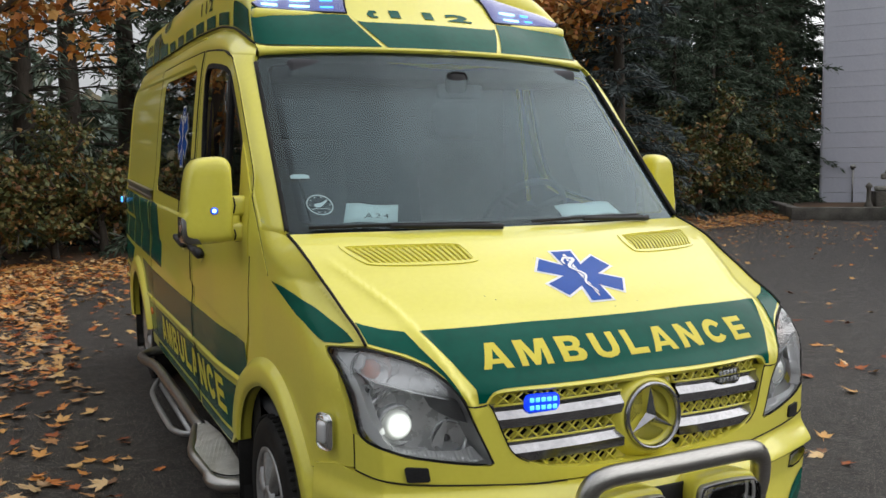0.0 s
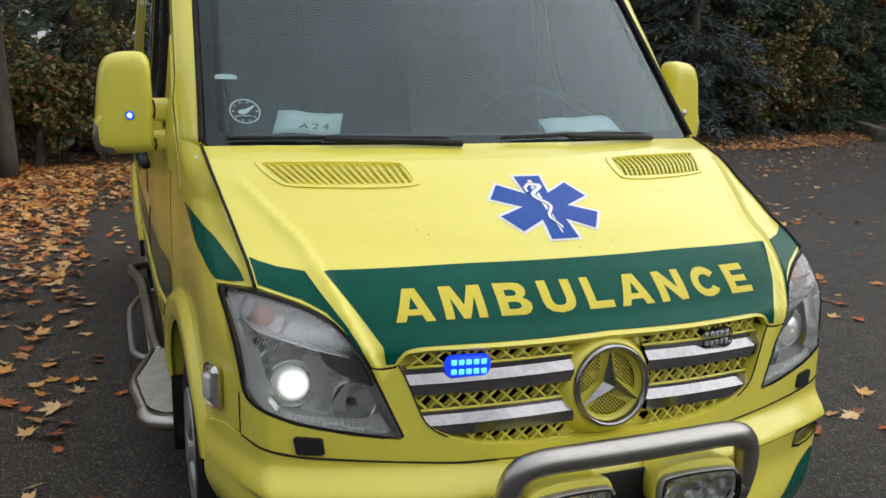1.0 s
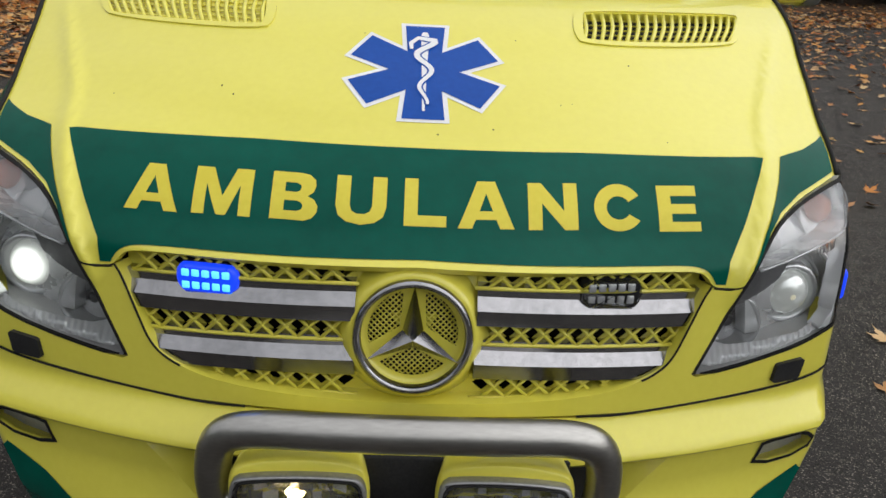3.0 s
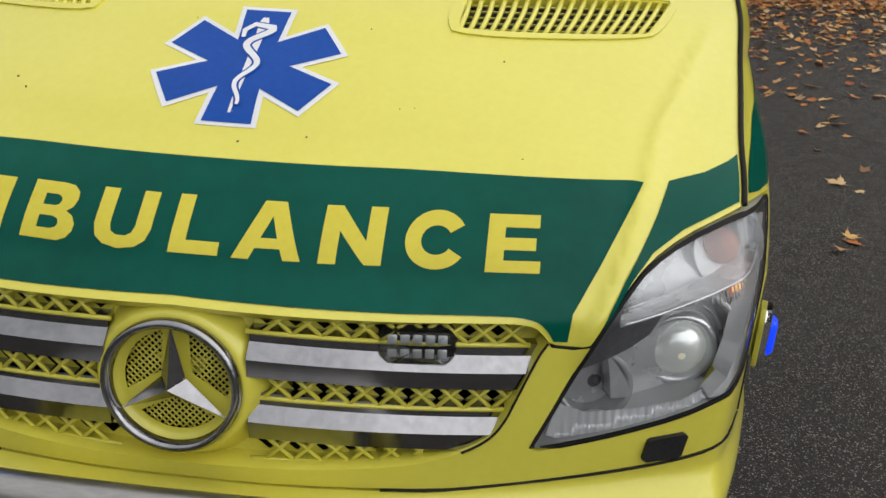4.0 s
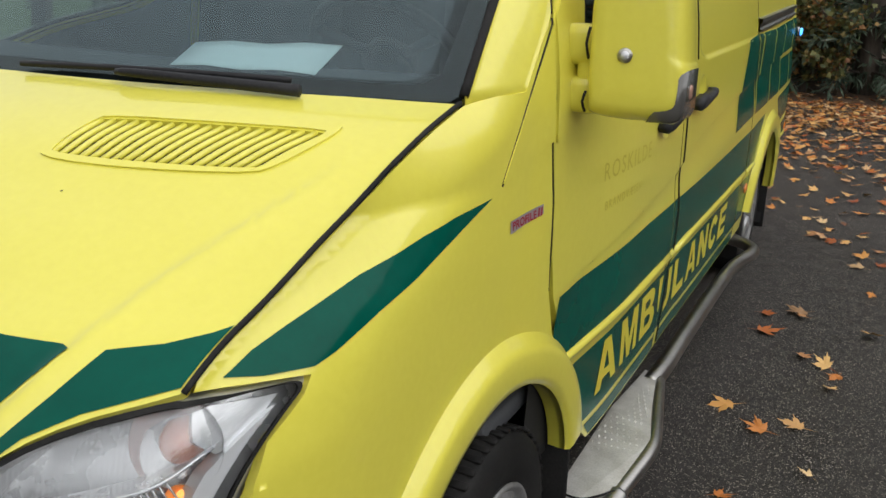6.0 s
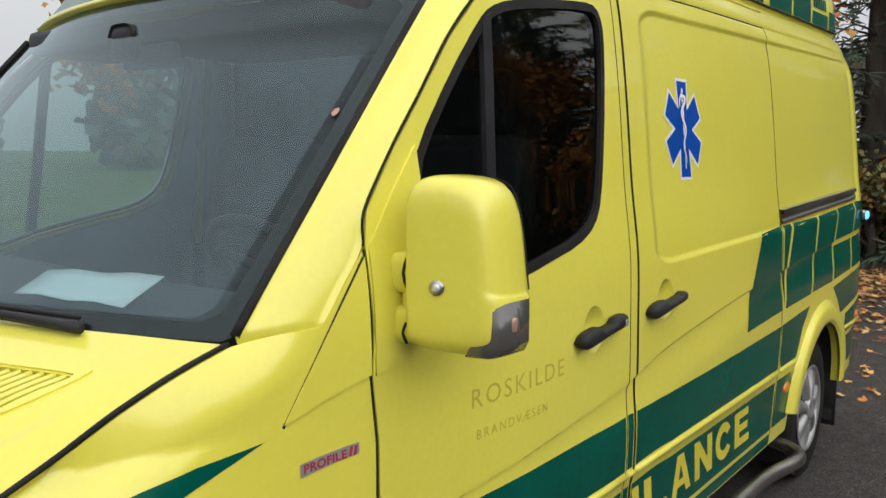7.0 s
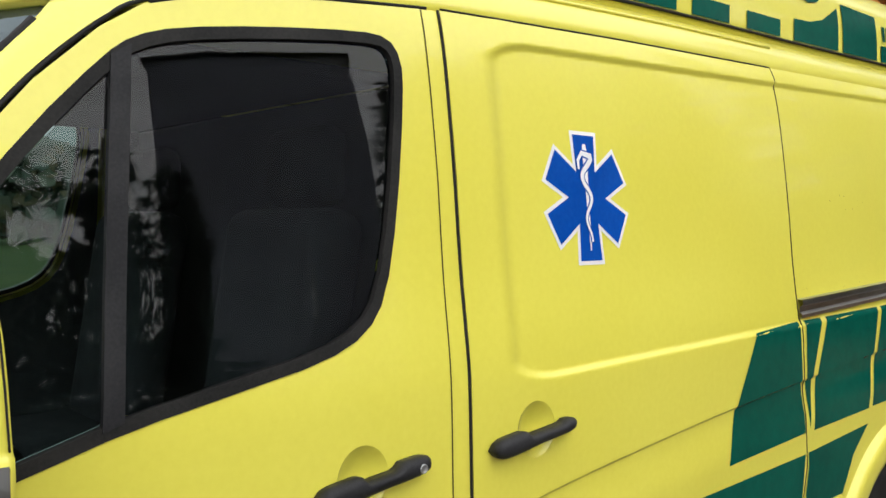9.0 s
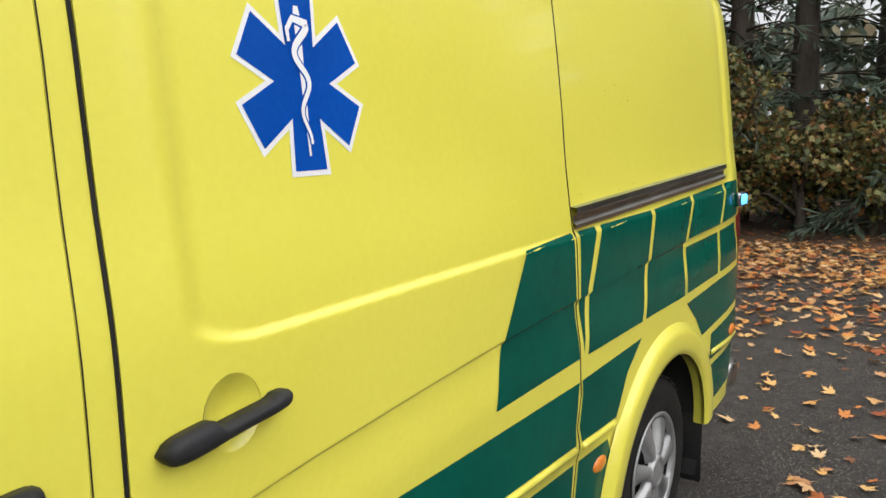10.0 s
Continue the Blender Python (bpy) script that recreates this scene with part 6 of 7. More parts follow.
    part("board_clip", tube([(s * .93, 1.474, .279), (s * .99, 1.470, .279), (s * 1.03, 1.503, .281), (s * 1.058, 1.538, .284), (s * 1.072, 1.530, .276)], .003, 6), RUBBER, board, "dark joint before the nose")
    for k in range(8):
        for j in range(26):
            u, v = .940 + k * .018 + .009 * (j % 2), 1.49 + j * .030
            wide = 1.04 + .04 * smooth(1.5, 1.8, v) - max(0, v - 1.80) * .20
            height = .277 + .036 * smooth(1.5, 1.85, v) if v < 1.86 else .314 - (v - 1.90) * .078
            if u < wide - .012:
                part("stud", lathe([(.0042, -.004), (.003, .0015), (0, .0022)], Matrix.Translation((s * u, v, height)), 5), TREAD, board)

# badge and faded lettering of the left flank
plate = sheet("maker_plate", filled([(1.037, 1.088), (1.176, 1.096), (1.176, 1.076), (1.037, 1.064)]), left, (1, 0, 0), STICKER, fender.parent, "silver plate with red lettering", cell=.03, off=.002)
for one in pieces(writing("PROFILE", .03, 1.05)):
    sheet("letter", placed(one, lambda u, v: (1.044 + .102 * u, 1.069 + .0035 * u + .017 * v)), left, (1, 0, 0), RED_INK, plate, "red letter of the word PROFILE", cell=.05, off=.003)
for k in range(2):
    sheet("plate_slash", filled([(1.150 + k * .011, 1.074), (1.157 + k * .011, 1.0745), (1.161 + k * .011, 1.092), (1.154 + k * .011, 1.0915)]), left, (1, 0, 0), RED_INK, plate, "red slash", cell=.05, off=.003)
for body, y0, wide, z0, tall, gap_by in (("ROSKILDE", 1.513, .39, 1.082, .043, 1.25), ("BRANDVÆSEN", 1.53, .29, 1.010, .022, 1.35)):
    for one in pieces(writing(body, 0, gap_by)):
        sheet("faded_letter", placed(one, lambda u, v: (y0 + wide * u, z0 + tall * v)), left, (1, 0, 0), GHOST, plate.parent, "faint trace of a removed letter", cell=.05, off=.0008)

# roof sides, rear end, underbody
part("roof", box((0, 3.65, 2.20), (1.58, 3.9, .06), .02, 2), YELLOW, van, "yellow roof")
part("rear_end", box((0, 5.66, 1.25), (1.52, .06, 1.80), .02, 2), YELLOW, van, "yellow rear doors")
part("rear_bumper", box((0, 5.74, .45), (1.86, .16, .13), .04, 3), STEEL, van, "grey rear bumper step")
part("underbody", box((0, 2.95, .42), (1.30, 5.2, .22), .02, 1), DARK, van, "dark underbody")
for fun, s in SIDES:
    shell = filled([(1.24, .42), (1.24, .9), (1.23, 1.25), (2.32, 1.25), (2.32, 2.05), (5.6, 2.16), (5.6, .95), (4.0, .95), (4.0, .42)])
    sheet("inner_shell", shell, fun, (s, 0, 0), DARK, van, "dark inner side wall", cell=.25, off=-.035)
    nose_shell = filled([(.46, .98), (.46, 1.01), (.9, 1.25), (1.2, 1.30), (1.22, .88), (.7, .86)])
    sheet("inner_shell", nose_shell, fun, (s, 0, 0), DARK, van, "dark inner wing", cell=.15, off=-.04)
part("engine_bay", box((0, .72, .80), (1.40, .62, .30), .02, 1), DARK, van, "dark engine bay")
part("bulkhead", box((0, 2.42, 1.30), (1.66, .04, 1.36), .01, 1), LINER, van, "dark cab rear wall")
part("cab_floor", box((0, 1.75, .62), (1.80, 1.40, .05), .01, 1), CABIN, van, "dark cab floor")
part("headliner", box((0, 2.05, 1.985), (1.42, .62, .03), .01, 1), LINER, van, "grey cab ceiling")
part("overhead_shelf", box((0, 1.62, 1.955), (1.40, .30, .075), .02, 2), LINER, van, "grey shelf over the windscreen")
rows = []
for x in np.linspace(-.84, .84, 22):
    b = .265 * x * x
    rows.append([Vector((x, y + b * k, z)) for y, z, k in ((.72, 1.20, 1), (.80, 1.300, 1), (.95, 1.318, 1), (1.18, 1.322, .6), (1.34, 1.300, .3), (1.40, 1.24, .2), (1.42, 1.0, .2), (1.38, .66, .2))])
dash = part("dashboard", outward(strip(rows), (0, 1.0, .9)), CABIN, van, "dark dashboard")
wheel_m = facing(Vector((.42, 1.48, 1.32)), (0, .75, .66))
ring_pts = [wheel_m @ Vector((.20 * math.cos(2 * math.pi * k / 36), .20 * math.sin(2 * math.pi * k / 36), 0)) for k in range(37)]
sw = part("steering_wheel", tube(ring_pts, .016, 10, per=0), PLASTIC, van, "black steering wheel")
part("wheel_hub", lathe([(.07, -.02), (.065, .02), (0, .03)], wheel_m, 20), PLASTIC, sw, "black wheel boss")
for k in range(3):
    a = math.pi / 2 + k * 2 * math.pi / 3 + math.pi
    part("wheel_spoke", tube([wheel_m @ Vector((.05 * math.cos(a), .05 * math.sin(a), .0)), wheel_m @ Vector((.195 * math.cos(a), .195 * math.sin(a), 0))], .014, 8, per=0), PLASTIC, sw)
for x in (.45, -.45):
    seat = part("seat", box((x, 1.92, .96), (.50, .52, .16), .05, 4), CLOTH, van, "dark grey cloth seat")
    part("backrest", box((x, 2.20, 1.34), (.48, .14, .70), .06, 4, Matrix.Rotation(-.16, 3, "X")), CLOTH, seat)
    part("headrest", box((x, 2.29, 1.79), (.27, .10, .20), .045, 4), CLOTH, seat)
    part("seat_base", box((x, 1.95, .76), (.40, .40, .26), .02, 2), CABIN, seat)

# papers behind the windscreen
for corners, txt in ((((-.660, .950, 1.345), (-.452, .936, 1.338), (-.428, .985, 1.398), (-.630, .998, 1.412)), "A24"),
                     (((.257, .900, 1.340), (.572, .940, 1.340), (.570, 1.036, 1.388), (.258, .975, 1.380)), "")):
    m = bmesh.new()
    m.faces.new([m.verts.new(p) for p in corners])
    bmesh.ops.subdivide_edges(m, edges=m.edges[:], cuts=3, use_grid_fill=True)
    for q in m.verts:
        q.co.z += .003 * math.sin(q.co.x * 40)
    bmesh.ops.solidify(m, geom=m.faces[:], thickness=.0012)
    sheet_ob = tagged(part("paper_sheet", m, PAPER, None), "pale paper sheet with handwriting leaning on the windscreen" if txt else "blank pale paper sheet lying on the dashboard", "paper")
    if txt:
        lo0, lo1, hi1, hi0 = [Vector(p) for p in corners]
        for one in pieces(writing(txt, .0, 1.3)):
            for q in one.verts:
                u, w = .36 + .46 * q.co.x, .14 + .26 * q.co.y
                q.co = lo0.lerp(lo1, u).lerp(hi0.lerp(hi1, u), w) + Vector((0, -.006, .006))
            part("letter", one, INK, sheet_ob, "dark handwritten letter of A24")

# ---- ground and surroundings ----


def rand_ramp(m, stops, source="Object Info"):
    """Colour by a random value: of the object, or of the loose piece."""
    n, l = m.node_tree.nodes, m.node_tree.links
    ramp = n.new("ShaderNodeValToRGB")
    src = n.new("ShaderNodeObjectInfo") if source == "Object Info" else n.new("ShaderNodeNewGeometry")
    l.new(src.outputs["Random" if source == "Object Info" else "Random Per Island"], ramp.inputs[0])
    el = ramp.color_ramp.elements
    while len(el) < len(stops):
        el.new(0.5)
    for e, (p, c) in zip(el, stops):
        e.position, e.color = p, (*c, 1)
    l.new(ramp.outputs[0], n["Principled BSDF"].inputs["Base Color"])
    return m


def asphalt():
    m = material("asphalt", (0.05, 0.05, 0.05), 0.75)
    n, l = m.node_tree.nodes, m.node_tree.links
    b = n["Principled BSDF"]
    at = n.new("ShaderNodeTexCoord")
    stones = n.new("ShaderNodeTexVoronoi")
    stones.inputs["Scale"].default_value = 270
    big, mid = n.new("ShaderNodeTexNoise"), n.new("ShaderNodeTexNoise")
    big.inputs["Scale"].default_value, big.inputs["Detail"].default_value = 0.35, 8
    mid.inputs["Scale"].default_value, mid.inputs["Detail"].default_value = 9, 6
    for t in (stones, big, mid):
        l.new(at.outputs["Object"], t.inputs["Vector"])
    grit = n.new("ShaderNodeValToRGB")
    el = grit.color_ramp.elements
    el[0].position, el[0].color = 0.30, (0.018, 0.0168, 0.0162, 1)
    el[1].position, el[1].color = 1.0, (0.62, 0.59, 0.54, 1)
    e = el.new(0.88)
    e.color = (0.052, 0.048, 0.044, 1)
    sep = n.new("ShaderNodeSeparateColor")
    l.new(stones.outputs["Color"], sep.inputs[0])
    l.new(sep.outputs[0], grit.inputs[0])
    tone = n.new("ShaderNodeValToRGB")
    tone.color_ramp.elements[0].position, tone.color_ramp.elements[0].color = 0.3, (0.64, 0.585, 0.54, 1)
    tone.color_ramp.elements[1].position, tone.color_ramp.elements[1].color = 0.7, (1.0, 0.94, 0.87, 1)
    add = n.new("ShaderNodeMath")
    add.operation = "MULTIPLY_ADD"
    add.inputs[1].default_value = 0.4
    l.new(mid.outputs[0], add.inputs[0])
    sc = n.new("ShaderNodeMath")
    sc.operation = "MULTIPLY"
    sc.inputs[1].default_value = 0.6
    l.new(big.outputs[0], sc.inputs[0])
    l.new(sc.outputs[0], add.inputs[2])
    l.new(add.outputs[0], tone.inputs[0])
    mul = n.new("ShaderNodeMix")
    mul.data_type, mul.blend_type = "RGBA", "MULTIPLY"
    mul.inputs[0].default_value = 1
    l.new(grit.outputs[0], mul.inputs[6])
    l.new(tone.outputs[0], mul.inputs[7])
    l.new(mul.outputs[2], b.inputs["Base Color"])
    rr = n.new("ShaderNodeMapRange")
    rr.inputs["To Min"].default_value, rr.inputs["To Max"].default_value = 0.30, 0.72
    l.new(mid.outputs[0], rr.inputs["Value"])
    l.new(rr.outputs[0], b.inputs["Roughness"])
    bp = n.new("ShaderNodeBump")
    bp.inputs["Strength"].default_value, bp.inputs["Distance"].default_value = 0.9, 0.006
    l.new(stones.outputs["Distance"], bp.inputs["Height"])
    l.new(bp.outputs[0], b.inputs["Normal"])
    return m


LEAF_TONES = [(0, (.26, .06, .018)), (.15, (.50, .15, .03)), (.35, (.62, .28, .06)), (.55, (.68, .42, .15)), (.75, (.44, .20, .08)), (.88, (.72, .50, .25)), (1, (.18, .07, .03))]
LEAF = rand_ramp(material("fallen_leaf", (.4, .2, .05), .6), LEAF_TONES)
LITTER = rand_ramp(material("leaf_litter", (.4, .2, .05), .65), LEAF_TONES, "Geometry")
CANOPY = rand_ramp(material("autumn_leaf", (.4, .16, .04), .6), [(0, (.30, .10, .02)), (.35, (.50, .19, .03)), (.7, (.42, .22, .05)), (1, (.20, .13, .03))], "Geometry")
NEEDLE = rand_ramp(material("spruce_needle", (.03, .05, .03), .7), [(0, (0.034, 0.058, 0.034)), (.5, (0.062, 0.094, 0.056)), (.85, (0.092, 0.128, 0.090)), (1, (0.125, 0.145, 0.105))], "Geometry")
BLUE_NEEDLE = rand_ramp(material("blue_spruce_needle", (.05, .07, .07), .7), [(0, (0.034, 0.051, 0.051)), (.5, (0.061, 0.084, 0.084)), (1, (0.115, 0.142, 0.142))], "Geometry")
SHRUB = rand_ramp(material("shrub_leaf", (.06, .07, .02), .65), [(0, (0.049, 0.063, 0.021)), (.4, (0.098, 0.112, 0.031)), (.7, (0.182, 0.154, 0.042)), (.9, (0.280, 0.140, 0.042)), (1, (0.168, 0.070, 0.028))], "Geometry")
BARK = worn(material("bark", (.06, .05, .04), .9), 6, (.035, .028, .022), (.09, .075, .06), fine=40, bump=.8, bump_scale=30, stretch=(1, 1, .2))
GRASS = worn(material("grass", (.07, .12, .03), .9), .4, (.05, .09, .02), (.11, .15, .04), fine=6, bump=.8, bump_scale=60)
SOIL = worn(material("leafy_soil", (.09, .05, .03), .95), 1.2, (.05, .03, .018), (.16, .09, .045), fine=14, bump=.9, bump_scale=25)
PALE_WALL = worn(material("pale_painted_block", (.55, .56, .65), .8), .5, (.52, .53, .62), (.62, .63, .71), fine=20, bump=.3, bump_scale=80)
CONCRETE = worn(material("dark_concrete", (.12, .11, .10), .9), 2.0, (.06, .055, .05), (.18, .17, .15), fine=30, bump=.6, bump_scale=60)
STONE = worn(material("weathered_stone", (.30, .29, .26), .9), 4.0, (.16, .16, .14), (.40, .39, .36), fine=30, bump=.6, bump_scale=60)
HAZE = rand_ramp(material("far_foliage", (.12, .15, .13), .9), [(0, (.10, .13, .11)), (.6, (.14, .17, .14)), (1, (.22, .17, .10))], "Geometry")

gb = bmesh.new()
for x0, x1, y0, y1 in ((-12.5, 40, -60, 24),):
    gb.faces.new([gb.verts.new(p) for p in ((x0, y0, 0), (x1, y0, 0), (x1, y1, 0), (x0, y1, 0))])
tagged(part("pavement", gb, asphalt(), None, flat=True), "dark wet asphalt with pale grit", "asphalt", kind="structure")
gb = bmesh.new()
gb.faces.new([gb.verts.new(p) for p in ((-900, -900, -.03), (900, -900, -.03), (900, 900, -.03), (-900, 900, -.03))])
tagged(part("ground", gb, GRASS, None, flat=True), "dull green grass field", "grass", kind="structure")
# leafy soil under the trees
gb = bmesh.new()
front_line = [(-12.5, 9.0), (-8, 11.0), (-4.5, 12.6), (-2, 13.2), (1, 13.6), (4, 14.5), (8, 15.6), (12, 15.9), (16, 17.3), (21, 19.0)]
rows = []
for k in range(41):
    t = k / 40
    x = -12.5 + 33.5 * t
    y = Curve(*front_line)(x)
    rows.append([Vector((x, y + .25 * noise.noise((x * .7, 0, 0)) + d, .006 + h + (.05 * noise.noise((x * .5, d * .4, 3)) if d > .5 else 0))) for d, h in ((0, 0), (.5, .03), (1.5, .10), (3.5, .18), (12, .3))])
tagged(part("leafy_bank", outward(strip(rows), (0, 16, -9)), SOIL), "brown soil bank under fallen leaves", "soil", kind="structure")

rng = random.Random(7)


def leaf_shape(seed, r=.088):
    """A curled five-lobed leaf with its stalk, lying at the origin."""
    g = random.Random(seed)
    bm = bmesh.new()
    ring_at = [(-62, .20)]
    for a, q in ((-8, .52), (40, .92), (90, 1.12), (140, .92), (188, .52)):
        q *= g.uniform(.85, 1.1)
        ring_at += [(a - 17, q * .60), (a - 8, q * .70), (a - 5, q * .66), (a, q), (a + 5, q * .66), (a + 8, q * .70), (a + 17, q * .60)]
        if a < 188:
            ring_at.append((a + 24, .36))
    ring_at.append((242, .20))
    bend, roll, phase = g.uniform(-.1, .45), g.uniform(.1, .5), g.uniform(0, 6)
    c = bm.verts.new((0, 0, r * .10))
    ring = []
    for a, q in ring_at:
        x, y = q * math.cos(radians(a)), q * math.sin(radians(a)) - .1
        lift = .10 + bend * q * q * .5 + roll * x * x * .6 + .10 * q * math.sin(radians(a) * 3 + phase)
        ring.append(bm.verts.new((r * x, r * y, r * max(.03, lift))))
    for i in range(len(ring)):
        bm.faces.new((c, ring[i], ring[(i + 1) % len(ring)]))
    s = [bm.verts.new(p) for p in ((-r * .03, -r * .25, r * .08), (r * .03, -r * .25, r * .08), (r * .12, -r * .95, r * .05))]
    bm.faces.new(s)
    return bm


leaf_meshes = []
for k in range(6):
    me = bpy.data.meshes.new("maple_leaf")
    b = leaf_shape(k)
    b.to_mesh(me)
    b.free()
    me.materials.append(LEAF)
    leaf_meshes.append(me)


def free_of_van(x, y):
    return not (-1.15 < x < 1.15 and -.25 < y < 5.9)


SPOTS = ((1.25, 2.13), (1.3, 1.97), (1.3, 2.65), (1.42, 2.74), (1.16, 2.79), (1.16, 1.94), (1.52, 3.29), (1.54, 5.03), (1.16, 3.93), (1.31, 4.03), (1.18, 3.67), (1.51, 6.48), (1.32, 5.89),
         (.74, 6.35), (.7, 6.8), (.88, 6.61), (1.16, 6.12), (1.32, 5.84), (1.22, 5.7), (1.12, 7.76), (-1.5, 3.06), (-1.26, 3.04), (-1.14, 2.51), (-1.39, 2.41), (-1.71, 2.63), (-1.51, 4.53),
         (-1.76, 5.34), (-1.87, 3.96), (-1.63, 3.36), (-1.34, 3.59), (2.28, 1.34), (-1.27, 1.39), (-1.23, 1.2), (1.13, .44), (1.69, 1.03), (2.12, 1.69))
count = 0
while count < 296:
    if count < len(SPOTS):
        x, y, keep = *SPOTS[count], 1
    elif count < 160:
        x, y, keep = rng.uniform(-4.2, -1.25), rng.uniform(1.2, 6.5), 1
    elif count < 250:
        x, y = rng.uniform(1.6, 4.6), rng.uniform(-.6, 6.5)
        keep = .35 + .65 * smooth(1, 5, y)
    else:
        x, y, keep = rng.uniform(-5, 6.5), rng.uniform(-1.0, 10.5), .5 + .5 * smooth(4, 9, y)
    if (free_of_van(x, y) or count < len(SPOTS)) and rng.random() < keep:
        ob = new("maple_leaf", leaf_meshes[rng.randrange(6)])
        ob.matrix_basis = Matrix.Translation((x, y, .002)) @ pose(0, 0, 0, rng.uniform(-8, 8), rng.uniform(-8, 8), rng.uniform(0, 360)) @ Matrix.Scale(rng.uniform(.6, 1.15), 4)
        tagged(ob, "dry orange-brown maple leaf lying on asphalt", "leaf", group="fallen maple leaves")
        count += 1


def litter(name, n, where, r, label, lift=.0):
    verts, faces = [], []
    shapes = []
    for k in range(6):
        b = leaf_shape(40 + k, r)
        b.verts.index_update()
        shapes.append((np.array([v.co[:] for v in b.verts]), [[v.index for v in f.verts] for f in b.faces]))
        b.free()
    made = 0
    while made < n:
        p = where()
        if not p:
            continue
        vs, fs = shapes[rng.randrange(6)]
        m = np.array(pose(0, 0, 0, rng.uniform(-20, 20), rng.uniform(-20, 20), rng.uniform(0, 360)).to_3x3()) * rng.uniform(.55, 1.2)
        base = len(verts)
        verts += (vs @ m.T + np.array((p[0], p[1], p[2] + .012 + lift * rng.random()))).tolist()
        faces += [[base + i for i in f] for f in fs]
        made += 1
    me = bpy.data.meshes.new(name)
    me.from_pydata(verts, [], faces)
    me.materials.append(LITTER)
    return tagged(new(name, me), label, "leaves", kind="stuff")


edge_y = Curve(*front_line)


def on_bank():
    x = rng.uniform(-12, 20)
    d = rng.expovariate(.45) - 2.6
    return (x, edge_y(x) + d, .012 + (.03 if d > .4 else 0) + (.09 if d > 1.4 else 0)) if d < 6 else None


def left_strip():
    x, y = rng.uniform(-9, -1.4), rng.uniform(1.5, 13.5)
    return (x, y, 0) if rng.random() < .30 + .7 * smooth(2.5, 9.5, y + .7 * (-x - 1.4)) else None


def open_yard():
    x, y = rng.uniform(-1, 17), rng.uniform(2, 17)
    return (x, y, 0) if free_of_van(x, y) and rng.random() < .12 + .6 * smooth(7, 13, y) else None


def behind_van():
    x, y = rng.uniform(-7, 6.5), rng.uniform(5.2, 14)
    return (x, y, 0) if free_of_van(x, y) and rng.random() < .12 + .88 * smooth(6.0, 12.0, y) * (1 - .6 * smooth(1, 6, x)) else None


litter("leaf_litter", 5200, behind_van, .082, "thickly scattered brown and yellow maple leaves")
litter("leaf_litter", 9000, on_bank, .075, "thick layer of brown maple leaves", .03)
litter("leaf_litter", 9500, left_strip, .085, "scattered orange and brown maple leaves")
litter("leaf_litter", 1700, open_yard, .072, "sparse brown maple leaves on asphalt")


def spruce(name, height, spread, mat, seed, dens=1.0):
    """Trunk, drooping boughs and hanging twigs of needles, with gaps between the whorls."""
    g = random.Random(seed)
    root = new(name)
    part("trunk", tube([(0, 0, -.1), (.03, .02, height * .4), (0, 0, height)], (.16 + height * .008, .02), 9, per=4), BARK, root, "grey-brown trunk")
    verts, faces = [], []
    boughs = bmesh.new()

    def card(p, d, w, length):
        side = d.cross(Vector((g.uniform(-1, 1), g.uniform(-1, 1), g.uniform(-1, 1)))).normalized() * w
        b = len(verts)
        verts.extend([tuple(p - side * .3), tuple(p + side * .3), tuple(p + d * length * .55 + side), tuple(p + d * length), tuple(p + d * length * .55 - side)])
        faces.append((b, b + 1, b + 2, b + 3, b + 4))

    z = .35
    while z < height * .98:
        t = z / height
        reach = spread * (1 - t) ** .75 * g.uniform(.75, 1.1) + .15
        for k in range(g.randrange(4, 7)):
            a = g.uniform(0, 2 * math.pi)
            out = Vector((math.cos(a), math.sin(a), 0))
            r = reach * g.uniform(.55, 1.1)
            drop = -.28 + .5 * t
            pts = [Vector((0, 0, z)), out * r * .5 + Vector((0, 0, z + .10 * r + drop * r * .3)), out * r + Vector((0, 0, z + drop * r))]
            if r > .5:
                tube(pts, (.022, .006), 4, bm=boughs, per=2)
            n = int(dens * (9 + 26 * r))
            for j in range(n):
                q = (g.random() ** .7)
                p = pts[0].lerp(pts[1], q * 2) if q < .5 else pts[1].lerp(pts[2], q * 2 - 1)
                across = out.cross(Vector((0, 0, 1))) * g.uniform(-1, 1)
                d = (out * g.uniform(.25, .9) + across * .9 + Vector((0, 0, g.uniform(-.75, .12)))).normalized()
                ln = g.uniform(.16, .42) * (1.1 - .4 * q)
                p = p + across * .05
                for _ in range(3):
                    card(p + d * ln * g.uniform(0, .5), (d + Vector((g.uniform(-.5, .5), g.uniform(-.5, .5), g.uniform(-.5, .3)))).normalized(), g.uniform(.010, .022), ln * g.uniform(.5, .9))
        z += g.uniform(.16, .30) * (1.15 - .3 * t)
    tagged(part("bough", boughs, BARK, root, "thin drooping boughs"), kind="stuff")
    me = bpy.data.meshes.new("crown")
    me.from_pydata(verts, [], faces)
    me.materials.append(mat)
    crown = new("crown", me)
    crown.parent = root
    return root


